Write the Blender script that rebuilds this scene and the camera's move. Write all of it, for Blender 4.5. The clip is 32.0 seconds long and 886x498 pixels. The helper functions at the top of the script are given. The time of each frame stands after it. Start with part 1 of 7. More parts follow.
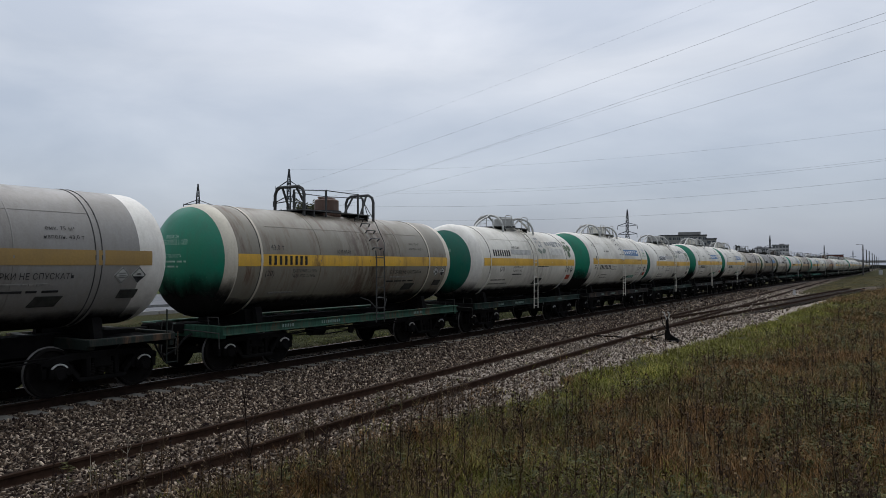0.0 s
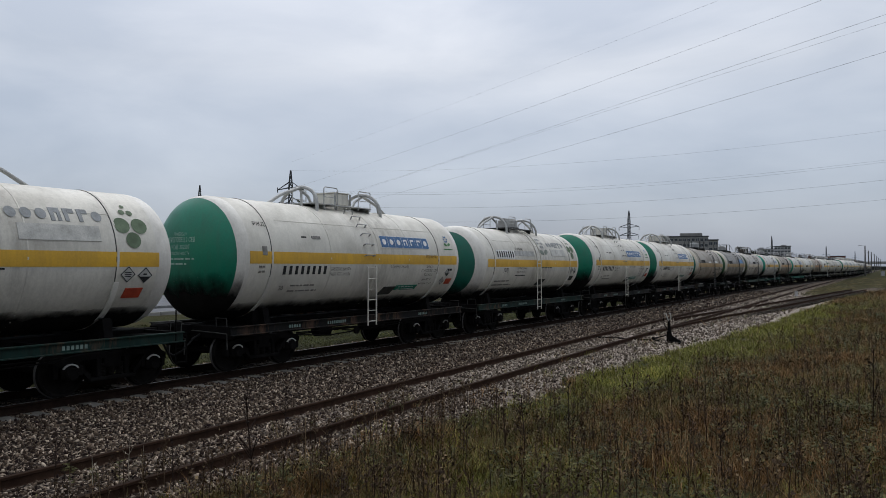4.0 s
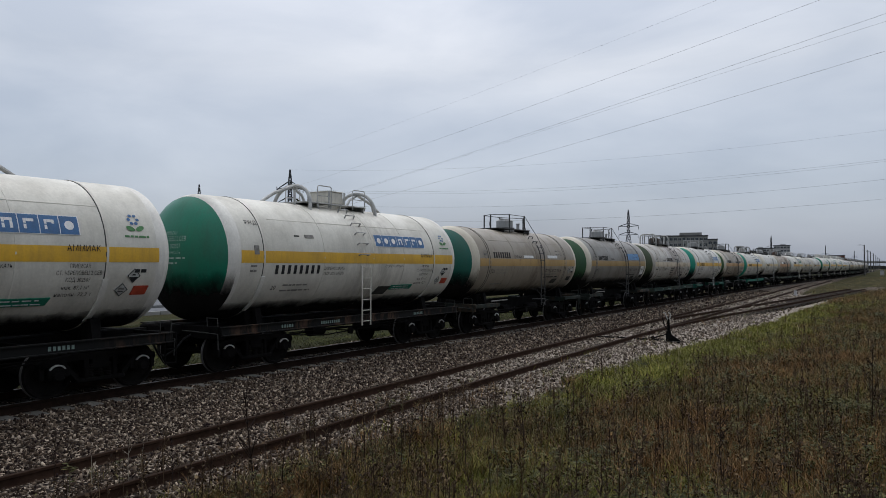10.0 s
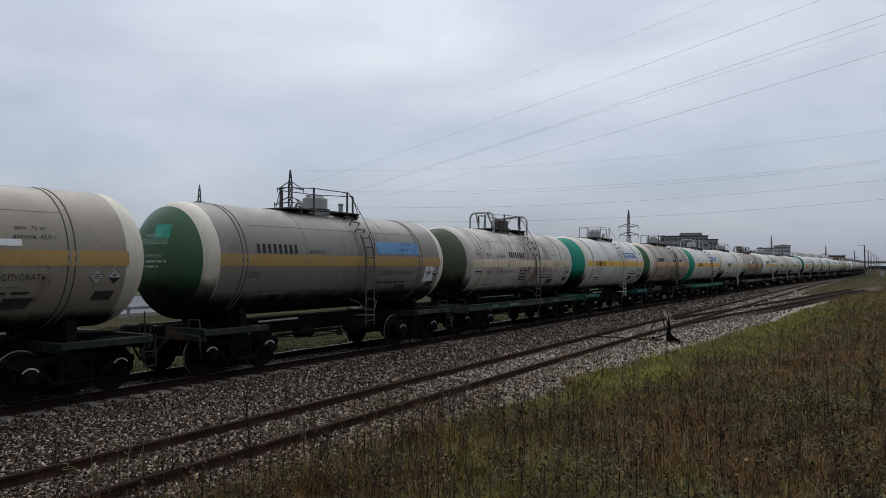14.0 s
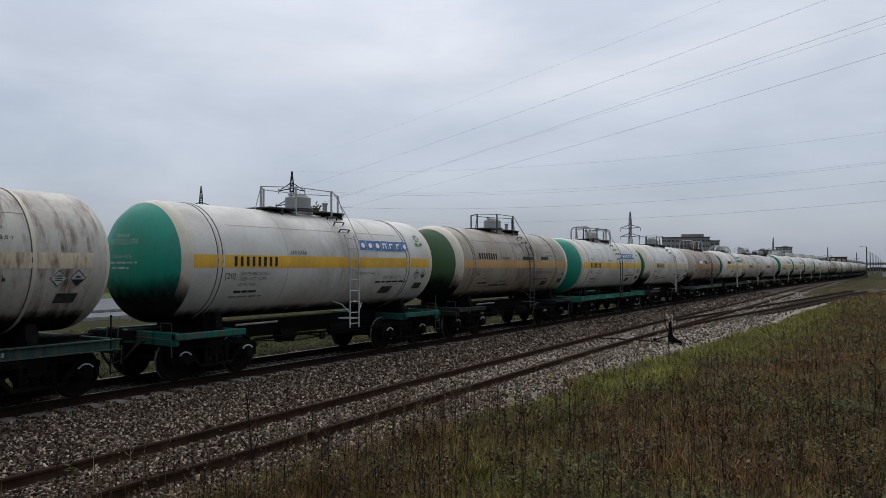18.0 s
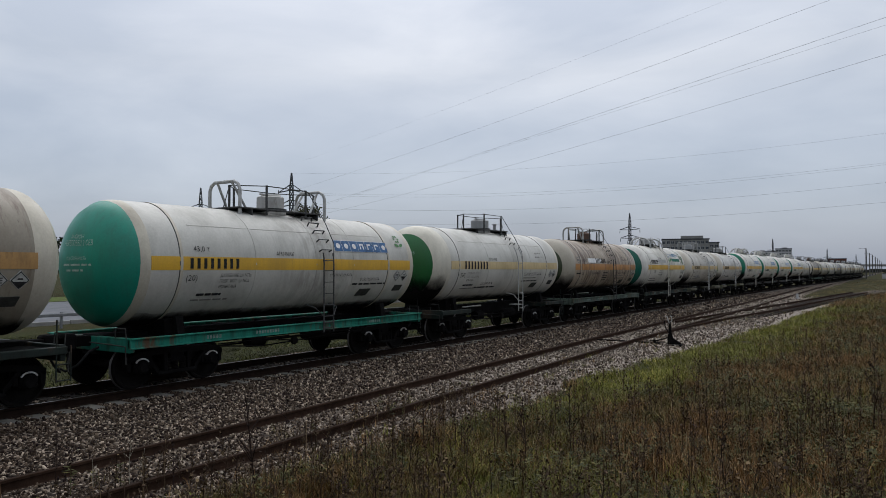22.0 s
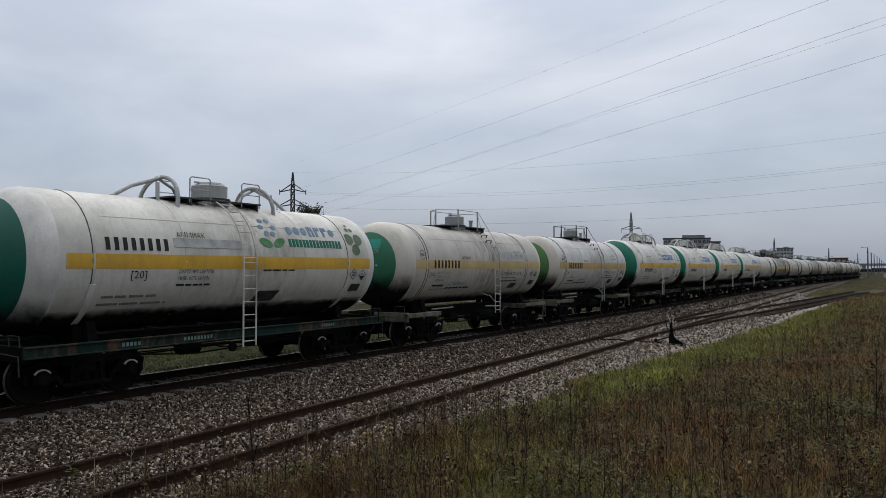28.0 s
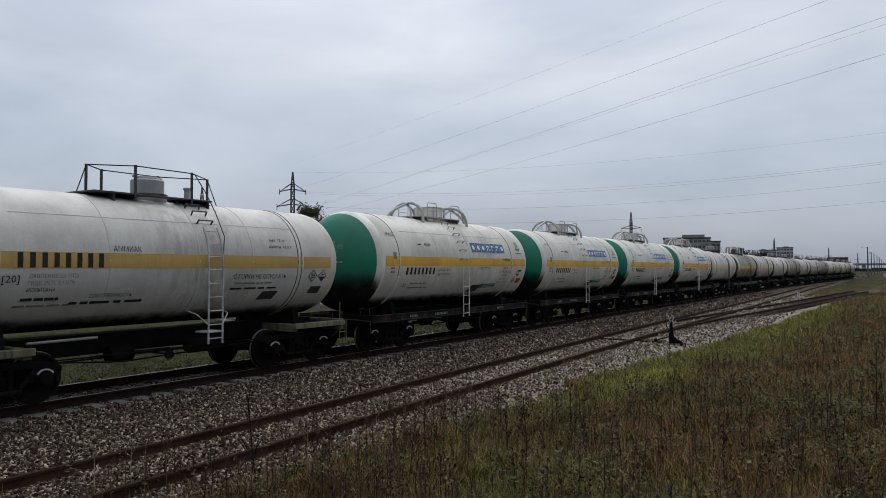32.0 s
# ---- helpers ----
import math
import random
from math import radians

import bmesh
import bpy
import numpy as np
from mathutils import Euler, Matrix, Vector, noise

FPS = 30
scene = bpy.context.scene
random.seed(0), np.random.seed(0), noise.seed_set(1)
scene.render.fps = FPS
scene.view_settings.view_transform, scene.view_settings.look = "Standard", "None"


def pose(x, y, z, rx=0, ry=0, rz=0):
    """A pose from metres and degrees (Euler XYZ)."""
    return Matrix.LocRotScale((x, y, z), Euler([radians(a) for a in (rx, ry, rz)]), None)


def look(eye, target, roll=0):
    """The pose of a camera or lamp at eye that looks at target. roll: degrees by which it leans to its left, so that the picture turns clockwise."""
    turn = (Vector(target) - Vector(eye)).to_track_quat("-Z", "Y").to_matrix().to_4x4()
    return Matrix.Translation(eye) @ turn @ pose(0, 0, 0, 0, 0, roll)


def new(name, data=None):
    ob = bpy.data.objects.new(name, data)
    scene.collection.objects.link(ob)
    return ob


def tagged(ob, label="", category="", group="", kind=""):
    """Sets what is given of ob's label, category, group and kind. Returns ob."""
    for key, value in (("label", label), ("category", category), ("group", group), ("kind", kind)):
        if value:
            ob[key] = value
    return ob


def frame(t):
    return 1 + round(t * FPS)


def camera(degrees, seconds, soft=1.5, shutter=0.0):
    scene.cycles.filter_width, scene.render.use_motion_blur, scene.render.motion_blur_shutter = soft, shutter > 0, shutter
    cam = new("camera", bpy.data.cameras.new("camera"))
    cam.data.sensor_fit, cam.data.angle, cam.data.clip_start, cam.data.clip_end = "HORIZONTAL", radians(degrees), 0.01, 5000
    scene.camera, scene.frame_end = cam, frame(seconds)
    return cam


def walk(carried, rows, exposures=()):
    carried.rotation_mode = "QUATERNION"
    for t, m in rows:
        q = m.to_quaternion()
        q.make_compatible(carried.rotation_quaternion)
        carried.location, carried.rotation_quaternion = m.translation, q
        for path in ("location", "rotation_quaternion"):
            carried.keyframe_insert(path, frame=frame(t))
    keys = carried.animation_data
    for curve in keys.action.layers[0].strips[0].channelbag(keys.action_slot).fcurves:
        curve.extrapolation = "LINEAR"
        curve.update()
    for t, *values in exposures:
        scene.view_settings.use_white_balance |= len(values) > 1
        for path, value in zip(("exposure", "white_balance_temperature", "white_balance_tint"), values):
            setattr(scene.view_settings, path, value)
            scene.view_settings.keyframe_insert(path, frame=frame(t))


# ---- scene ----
# ---- the camera: held by hand at the edge of a field, nearly still ----
LENS = 62.6
HEAD = 31.68          # degrees by which the view points left of the track
EYE = (0.0, 0.0, 2.55)
cam = camera(LENS, 32.0, soft=0.8)

# small sway of the hand: seconds, turn to the left, tilt upwards (degrees)
SWAY = [(0, -0.105, -0.040), (0.5, -0.072, -0.030), (1, -0.001, 0.078), (1.5, 0.047, 0.113), (2, 0.033, 0.090), (2.5, 0.044, 0.075), (3, 0.043, 0.050), (3.5,
        0.016, 0.057), (5.5, 0.032, 0.055), (6, 0.018, 0.028), (6.5, 0.008, 0.002), (7, 0.010, 0.013), (7.5, 0.029, 0.047), (8, 0.010, 0.047), (8.5,
        0.007, 0.002), (9, 0.007, -0.050), (9.5, 0.003, -0.003), (10, -0.024, 0.005), (10.5, -0.028, 0.016), (11, 0.002, 0.064), (11.5, 0.004, 0.070),
        (12, 0.024, 0.071), (12.5, 0.065, 0.087), (13, 0.088, 0.129), (13.5, 0.061, 0.071), (14, -0.004, 0.023), (14.5, -0.011, 0.064), (16.5, 0.116,
        0.191), (17, 0.081, 0.140), (17.5, 0.098, 0.113), (18, 0.111, 0.133), (18.5, 0.123, 0.128), (19, 0.152, 0.150), (19.5, 0.184, 0.176), (20,
        0.157, 0.142), (20.5, 0.134, 0.144), (21, 0.128, 0.208), (21.5, 0.121, 0.263), (22, 0.079, 0.259), (22.5, 0.089, 0.216), (23, 0.104, 0.262),
        (23.5, 0.110, 0.285), (24, 0.069, 0.230), (24.5, 0.053, 0.234), (25, 0.073, 0.281), (25.5, 0.111, 0.277), (27.5, 0.157, 0.215), (28, 0.178,
        0.206), (28.5, 0.184, 0.208), (29, 0.182, 0.201), (29.5, 0.196, 0.205), (30, 0.234, 0.179), (30.5, 0.259, 0.196), (31, 0.248, 0.205), (31.5,
        0.201, 0.177), (32, 0.174, 0.174)]
walk(cam, [(t, pose(*EYE, 91.36 + up, 0, HEAD + left)) for t, left, up in SWAY])

# ---- world: a closed cloud cover ----
world = bpy.data.worlds.new("overcast_sky")
scene.world = world
world.use_nodes = True
wn, wl = world.node_tree.nodes, world.node_tree.links
wn.clear()
SUN_UP, SUN_TURN = radians(58), radians(325)
sky = wn.new("ShaderNodeTexSky")
sky.sky_type, sky.sun_disc = "NISHITA", False
sky.sun_elevation, sky.sun_rotation = SUN_UP, SUN_TURN
sky.air_density, sky.dust_density = 1.0, 3.0
coord = wn.new("ShaderNodeTexCoord")
stretch = wn.new("ShaderNodeMapping")
stretch.inputs["Scale"].default_value = (2.2, 2.2, 7.0)
stretch.inputs["Rotation"].default_value = (0.06, 0.05, 0.3)
wl.new(coord.outputs["Generated"], stretch.inputs["Vector"])
clouds = wn.new("ShaderNodeTexNoise")
clouds.inputs["Scale"].default_value, clouds.inputs["Detail"].default_value = 1.3, 6.0
clouds.inputs["Roughness"].default_value, clouds.inputs["Distortion"].default_value = 0.52, 0.35
wl.new(stretch.outputs["Vector"], clouds.inputs["Vector"])
ramp = wn.new("ShaderNodeValToRGB")
ramp.color_ramp.elements[0].position, ramp.color_ramp.elements[1].position = 0.33, 0.68
ramp.color_ramp.elements[0].color = (0.415, 0.456, 0.525, 1)
ramp.color_ramp.elements[1].color = (0.605, 0.628, 0.672, 1)
wl.new(clouds.outputs["Fac"], ramp.inputs["Fac"])
# the cover is thicker and greyer low over the horizon
part_z = wn.new("ShaderNodeSeparateXYZ")
wl.new(coord.outputs["Generated"], part_z.inputs["Vector"])
low = wn.new("ShaderNodeMapRange")
low.inputs["From Min"].default_value, low.inputs["From Max"].default_value = 0.0, 0.34
low.inputs["To Min"].default_value, low.inputs["To Max"].default_value = 0.50, 1.03
wl.new(part_z.outputs["Z"], low.inputs["Value"])
# and brightest overhead, as under every closed cloud cover
high = wn.new("ShaderNodeMapRange")
high.inputs["From Min"].default_value, high.inputs["From Max"].default_value = 0.34, 0.95
high.inputs["To Min"].default_value, high.inputs["To Max"].default_value = 1.0, 2.5
wl.new(part_z.outputs["Z"], high.inputs["Value"])
lift = wn.new("ShaderNodeMath")
lift.operation = "MULTIPLY"
wl.new(low.outputs["Result"], lift.inputs[0])
wl.new(high.outputs["Result"], lift.inputs[1])
# brighter on the side of the hidden sun
toward = wn.new("ShaderNodeVectorMath")
toward.operation = "DOT_PRODUCT"
toward.inputs[1].default_value = (math.sin(SUN_TURN), math.cos(SUN_TURN), 0)
wl.new(coord.outputs["Generated"], toward.inputs[0])
veil = wn.new("ShaderNodeMapRange")
veil.inputs["From Min"].default_value, veil.inputs["From Max"].default_value = -1.0, 1.0
veil.inputs["To Min"].default_value, veil.inputs["To Max"].default_value = 0.62, 1.0
wl.new(toward.outputs["Value"], veil.inputs["Value"])
sided = wn.new("ShaderNodeMath")
sided.operation = "MULTIPLY"
wl.new(lift.outputs[0], sided.inputs[0])
wl.new(veil.outputs["Result"], sided.inputs[1])
shade = wn.new("ShaderNodeMix")
shade.data_type, shade.blend_type = "RGBA", "MULTIPLY"
shade.inputs["Factor"].default_value = 1.0
wl.new(ramp.outputs["Color"], shade.inputs["A"])
wl.new(sided.outputs[0], shade.inputs["B"])
# low cloud is bluer than the rest
tint = wn.new("ShaderNodeMix")
tint.data_type = "RGBA"
tint.inputs["A"].default_value, tint.inputs["B"].default_value = (0.86, 0.965, 1.14, 1), (1, 1, 1, 1)
steep = wn.new("ShaderNodeMapRange")
steep.inputs["From Min"].default_value, steep.inputs["From Max"].default_value = 0.04, 0.26
wl.new(part_z.outputs["Z"], steep.inputs["Value"])
wl.new(steep.outputs["Result"], tint.inputs["Factor"])
blue = wn.new("ShaderNodeMix")
blue.data_type, blue.blend_type = "RGBA", "MULTIPLY"
blue.inputs["Factor"].default_value = 1.0
wl.new(shade.outputs["Result"], blue.inputs["A"])
wl.new(tint.outputs["Result"], blue.inputs["B"])
thin = wn.new("ShaderNodeMix")
thin.data_type = "RGBA"
thin.inputs["Factor"].default_value = 0.03
wl.new(blue.outputs["Result"], thin.inputs["A"])
wl.new(sky.outputs["Color"], thin.inputs["B"])
back = wn.new("ShaderNodeBackground")
back.inputs["Strength"].default_value = 1.06
wl.new(thin.outputs["Result"], back.inputs["Color"])
out = wn.new("ShaderNodeOutputWorld")
wl.new(back.outputs["Background"], out.inputs["Surface"])

sun_data = bpy.data.lights.new("sun", "SUN")
sun_data.energy, sun_data.angle, sun_data.color = 0.95, radians(70), (1.0, 0.985, 0.96)
sun = new("sun", sun_data)
sun.matrix_world = look((60 * math.cos(SUN_UP) * math.sin(SUN_TURN), 60 * math.cos(SUN_UP) * math.cos(SUN_TURN), 60 * math.sin(SUN_UP)), (0, 0, 0))

# ---- materials ----
MATS = {}


def nodes_of(name):
    m = bpy.data.materials.new(name)
    m.use_nodes = True
    n, l = m.node_tree.nodes, m.node_tree.links
    return m, n, l, n["Principled BSDF"]


def noise_node(n, l, vec, scale, detail=4.0, rough=0.55):
    a = n.new("ShaderNodeTexNoise")
    a.inputs["Scale"].default_value, a.inputs["Detail"].default_value = scale, detail
    a.inputs["Roughness"].default_value = rough
    l.new(vec, a.inputs["Vector"])
    return a.outputs["Fac"]


def ramp_node(n, l, fac, lo, hi, a=(0, 0, 0), b=(1, 1, 1)):
    r = n.new("ShaderNodeValToRGB")
    r.color_ramp.elements[0].position, r.color_ramp.elements[1].position = lo, hi
    r.color_ramp.elements[0].color, r.color_ramp.elements[1].color = (*a, 1), (*b, 1)
    l.new(fac, r.inputs["Fac"])
    return r.outputs["Color"]


def mix_node(n, l, fac, a, b, blend="MIX"):
    x = n.new("ShaderNodeMix")
    x.data_type, x.blend_type = "RGBA", blend
    for v, key in ((fac, "Factor"), (a, "A"), (b, "B")):
        if hasattr(v, "is_output"):
            l.new(v, x.inputs[key])
        elif key == "Factor":
            x.inputs[key].default_value = v
        else:
            x.inputs[key].default_value = (*v, 1)
    return x.outputs["Result"]


def place_node(n, l, stretch=(1, 1, 1), spread=0.0):
    c = n.new("ShaderNodeTexCoord")
    m = n.new("ShaderNodeMapping")
    m.inputs["Scale"].default_value = stretch
    l.new(c.outputs["Object"], m.inputs["Vector"])
    if spread:
        info = n.new("ShaderNodeObjectInfo")
        mul = n.new("ShaderNodeMath")
        mul.operation = "MULTIPLY"
        mul.inputs[1].default_value = spread
        l.new(info.outputs["Random"], mul.inputs[0])
        l.new(mul.outputs[0], m.inputs["Location"])
    return m.outputs["Vector"]


def bump_node(n, l, bsdf, height, strength, distance=0.01):
    b = n.new("ShaderNodeBump")
    b.inputs["Strength"].default_value, b.inputs["Distance"].default_value = strength, distance
    l.new(height, b.inputs["Height"])
    l.new(b.outputs["Normal"], bsdf.inputs["Normal"])


def paint(name, colour, dirt=(0.16, 0.14, 0.12), amount=0.35, rough=0.5, rust=0.0, metal=0.0, spill=0.0):
    """Weathered paint: soft patches, streaks that run down the sides, and rust spots."""
    if name in MATS:
        return MATS[name]
    m, n, l, b = nodes_of(name)
    p = place_node(n, l, spread=40.0)
    streak = place_node(n, l, (3.2, 3.2, 0.35), 40.0)
    soft = ramp_node(n, l, noise_node(n, l, p, 0.9, 5.0, 0.6), 0.42, 0.78)
    run = ramp_node(n, l, noise_node(n, l, streak, 2.4, 5.0, 0.65), 0.46, 0.80)
    c = mix_node(n, l, soft, colour, tuple(0.55 * a + 0.45 * d for a, d in zip(colour, dirt)))
    f = n.new("ShaderNodeMath")
    f.operation = "MULTIPLY"
    f.inputs[1].default_value = amount
    l.new(run, f.inputs[0])
    c = mix_node(n, l, f.outputs[0], c, dirt)
    grain = noise_node(n, l, p, 22.0, 3.0)
    c = mix_node(n, l, 0.16, c, ramp_node(n, l, grain, 0.3, 0.7, (0.35, 0.35, 0.35), (1, 1, 1)), "MULTIPLY")
    if rust:
        runs = place_node(n, l, (0.55, 2.6, 0.55), 40.0)
        stain = ramp_node(n, l, noise_node(n, l, runs, 1.5, 9.0, 0.72), 0.53 - 0.10 * rust, 0.67 - 0.10 * rust)
        patch = ramp_node(n, l, noise_node(n, l, p, 0.55, 4.0, 0.6), 0.52 - 0.22 * rust, 0.68 - 0.18 * rust)
        c = mix_node(n, l, mix_node(n, l, 1.0, stain, patch, "MULTIPLY"), c, (0.10, 0.058, 0.036))
        flake = ramp_node(n, l, noise_node(n, l, runs, 4.5, 9.0, 0.75), 0.66 - 0.06 * rust, 0.70 - 0.04 * rust)
        c = mix_node(n, l, mix_node(n, l, 1.0, flake, patch, "MULTIPLY"), c, (0.035, 0.025, 0.02))
    if spill:       # drips from the hatch run down both sides of the tank's middle
        raw = n.new("ShaderNodeTexCoord")
        axes = n.new("ShaderNodeSeparateXYZ")
        l.new(raw.outputs["Object"], axes.inputs["Vector"])
        away, near = n.new("ShaderNodeMath"), n.new("ShaderNodeMapRange")
        away.operation, away.inputs[1].default_value = "SUBTRACT", 0.55
        l.new(axes.outputs["Y"], away.inputs[0])
        dist = n.new("ShaderNodeMath")
        dist.operation = "ABSOLUTE"
        l.new(away.outputs[0], dist.inputs[0])
        for key, val in (("From Min", 0.45), ("From Max", 2.1), ("To Min", spill), ("To Max", 0.0)):
            near.inputs[key].default_value = val
        l.new(dist.outputs[0], near.inputs["Value"])
        drip = ramp_node(n, l, noise_node(n, l, place_node(n, l, (1.2, 1.6, 0.28), 40.0), 3.2, 8.0, 0.72), 0.43, 0.58)
        amount_of = n.new("ShaderNodeMath")
        amount_of.operation = "MULTIPLY"
        l.new(near.outputs["Result"], amount_of.inputs[0])
        l.new(drip, amount_of.inputs[1])
        c = mix_node(n, l, amount_of.outputs[0], c, (0.075, 0.050, 0.032))
    l.new(c, b.inputs["Base Color"])
    r = n.new("ShaderNodeMapRange")
    r.inputs["To Min"].default_value, r.inputs["To Max"].default_value = rough - 0.1, min(1, rough + 0.25)
    l.new(soft, r.inputs["Value"])
    l.new(r.outputs["Result"], b.inputs["Roughness"])
    b.inputs["Metallic"].default_value = metal
    b.inputs["Specular IOR Level"].default_value = 0.1 if rough > 0.58 else 0.3
    bump_node(n, l, b, noise_node(n, l, p, 1.7, 3.0), 0.25, 0.02)
    MATS[name] = m
    return m


def plain(name, colour, rough=0.7, vary=0.35, scale=6.0, metal=0.0, bump=0.3, gloss=None):
    if name in MATS:
        return MATS[name]
    m, n, l, b = nodes_of(name)
    p = place_node(n, l, spread=30.0)
    a = noise_node(n, l, p, scale, 5.0, 0.6)
    fine = noise_node(n, l, p, scale * 9, 3.0)
    dark = tuple(v * (1 - vary) for v in colour)
    c = mix_node(n, l, ramp_node(n, l, a, 0.3, 0.7), dark, tuple(min(1, v * (1 + vary * 0.6)) for v in colour))
    c = mix_node(n, l, 0.3, c, ramp_node(n, l, fine, 0.3, 0.7, (0.45, 0.45, 0.45), (1, 1, 1)), "MULTIPLY")
    l.new(c, b.inputs["Base Color"])
    b.inputs["Roughness"].default_value, b.inputs["Metallic"].default_value = rough, metal
    b.inputs["Specular IOR Level"].default_value = (0.5 if rough < 0.55 else 0.12) if gloss is None else gloss
    if bump:
        bump_node(n, l, b, fine, bump, 0.01)
    MATS[name] = m
    return m


WHITE, RING = (0.70, 0.67, 0.585), (0.76, 0.735, 0.67)
steel_black = plain("sooty_steel", (0.0085, 0.008, 0.0078), 0.9, 0.5, 3.0, 0.0, 0.3, 0.04)
wheel_steel = plain("worn_wheel_steel", (0.011, 0.0098, 0.009), 0.85, 0.4, 5.0, 0.0, 0.3, 0.05)
bright_edge = plain("axle_box_highlight", (0.55, 0.54, 0.52), 0.45, 0.3, 8.0, 0.6)
ink = plain("black_stencil_paint", (0.03, 0.03, 0.03), 0.7, 0.5, 9.0)
pale_ink = plain("pale_stencil_paint", (0.5, 0.53, 0.5), 0.7, 0.4, 9.0)
faded_ink = plain("faded_stencil_paint", (0.22, 0.21, 0.19), 0.7, 0.4, 9.0)
rail_rust = plain("rail_rust", (0.018, 0.011, 0.008), 0.9, 0.4, 5.0, 0.0, 0.3, 0.05)
rail_old = plain("old_rail_rust", (0.042, 0.024, 0.016), 0.9, 0.4, 5.0, 0.0, 0.3, 0.05)
rail_head = plain("polished_rail_head", (0.11, 0.11, 0.112), 0.55, 0.3, 6.0, 0.7)


# ---- small mesh kit ----
class Shape:
    """Vertices and faces that become one mesh."""

    def __init__(self):
        self.v, self.f = [], []

    def add(self, verts, faces):
        k = len(self.v)
        self.v += [tuple(p) for p in verts]
        self.f += [tuple(i + k for i in face) for face in faces]
        return self

    def box(self, x0, x1, y0, y1, z0, z1, c=0.0, turn=None):
        if c <= 0:
            v = [(x, y, z) for x in (x0, x1) for y in (y0, y1) for z in (z0, z1)]
            f = [(0, 1, 3, 2), (4, 6, 7, 5), (0, 4, 5, 1), (2, 3, 7, 6), (0, 2, 6, 4), (1, 5, 7, 3)]
        else:
            lo, hi = (x0, y0, z0), (x1, y1, z1)
            v, key = [], {}
            for s in [(a, b, d) for a in (0, 1) for b in (0, 1) for d in (0, 1)]:
                for ax in range(3):
                    p = [(hi[i] if s[i] else lo[i]) + (0 if i == ax else (-c if s[i] else c)) for i in range(3)]
                    key[s, ax] = len(v)
                    v.append(tuple(p))
            f = []
            for ax in range(3):
                b, d = (ax + 1) % 3, (ax + 2) % 3
                for sg in (0, 1):
                    ring = []
                    for q in ((0, 0), (1, 0), (1, 1), (0, 1)):
                        s = [0, 0, 0]
                        s[ax], s[b], s[d] = sg, q[0], q[1]
                        ring.append(key[tuple(s), ax])
                    f.append(tuple(ring if sg else ring[::-1]))
                for p in (0, 1):
                    for q in (0, 1):
                        s, e = [0, 0, 0], [0, 0, 0]
                        s[b], s[d], e[b], e[d], e[ax] = p, q, p, q, 1
                        s, e = tuple(s), tuple(e)
                        ring = [key[s, b], key[e, b], key[e, d], key[s, d]]
                        f.append(tuple(ring if p == q else ring[::-1]))
            for s in [(a, b, d) for a in (0, 1) for b in (0, 1) for d in (0, 1)]:
                ring = [key[s, 0], key[s, 1], key[s, 2]]
                f.append(tuple(ring if sum(s) % 2 else ring[::-1]))
        if turn is not None:
            v = [turn @ Vector(p) for p in v]
        return self.add(v, f)

    def tube(self, path, r, n=8, caps=True):
        """A round bar along a path."""
        path = [Vector(p) for p in path]
        rings = []
        side = None
        for i, p in enumerate(path):
            d = (path[min(i + 1, len(path) - 1)] - path[max(i - 1, 0)]).normalized()
            if side is None:
                side = d.cross(Vector((0, 0, 1)))
                if side.length < 0.1:
                    side = d.cross(Vector((0, 1, 0)))
            side = (side - d * side.dot(d)).normalized()
            up = d.cross(side)
            rr = r[i] if isinstance(r, (list, tuple)) else r
            rings.append([p + (side * math.cos(a) + up * math.sin(a)) * rr for a in [2 * math.pi * k / n for k in range(n)]])
        f = [(i * n + k, i * n + (k + 1) % n, (i + 1) * n + (k + 1) % n, (i + 1) * n + k) for i in range(len(path) - 1) for k in range(n)]
        if caps:
            f += [tuple(range(n))[::-1], tuple((len(path) - 1) * n + k for k in range(n))]
        return self.add([p for ring in rings for p in ring], f)

    def lathe(self, profile, n=32, axis="y", at=(0, 0, 0), closed=False):
        """Turn a profile of (radius, along) about an axis."""
        v, f = [], []
        for r, h in profile:
            for k in range(n):
                a = 2 * math.pi * k / n
                c, s = r * math.cos(a), r * math.sin(a)
                p = {"y": (c, h, s), "z": (c, s, h), "x": (h, c, s)}[axis]
                v.append((p[0] + at[0], p[1] + at[1], p[2] + at[2]))
        m = len(profile)
        for i in range(m if closed else m - 1):
            j = (i + 1) % m
            for k in range(n):
                f.append((i * n + k, i * n + (k + 1) % n, j * n + (k + 1) % n, j * n + k))
        if not closed:
            if profile[0][0] > 1e-4:
                f.append(tuple(range(n))[::-1])
            if profile[-1][0] > 1e-4:
                f.append(tuple((m - 1) * n + k for k in range(n)))
        return self.add(v, f)

    def extrude(self, outline, y0, y1):
        """An outline of (x, z), pushed along y."""
        n = len(outline)
        v = [(x, y0, z) for x, z in outline] + [(x, y1, z) for x, z in outline]
        f = [(i, (i + 1) % n, n + (i + 1) % n, n + i) for i in range(n)] + [tuple(range(n))[::-1], tuple(n + i for i in range(n))]
        return self.add(v, f)

    def mesh(self, name, material, smooth=True):
        me = bpy.data.meshes.new(name)
        me.from_pydata(self.v, [], self.f)
        me.materials.append(material)
        b = bmesh.new()
        b.from_mesh(me)
        bmesh.ops.recalc_face_normals(b, faces=b.faces)
        b.to_mesh(me)
        b.free()
        if smooth:
            me.shade_smooth()
            me.set_sharp_from_angle(angle=radians(38))
        return me


CACHE = {}


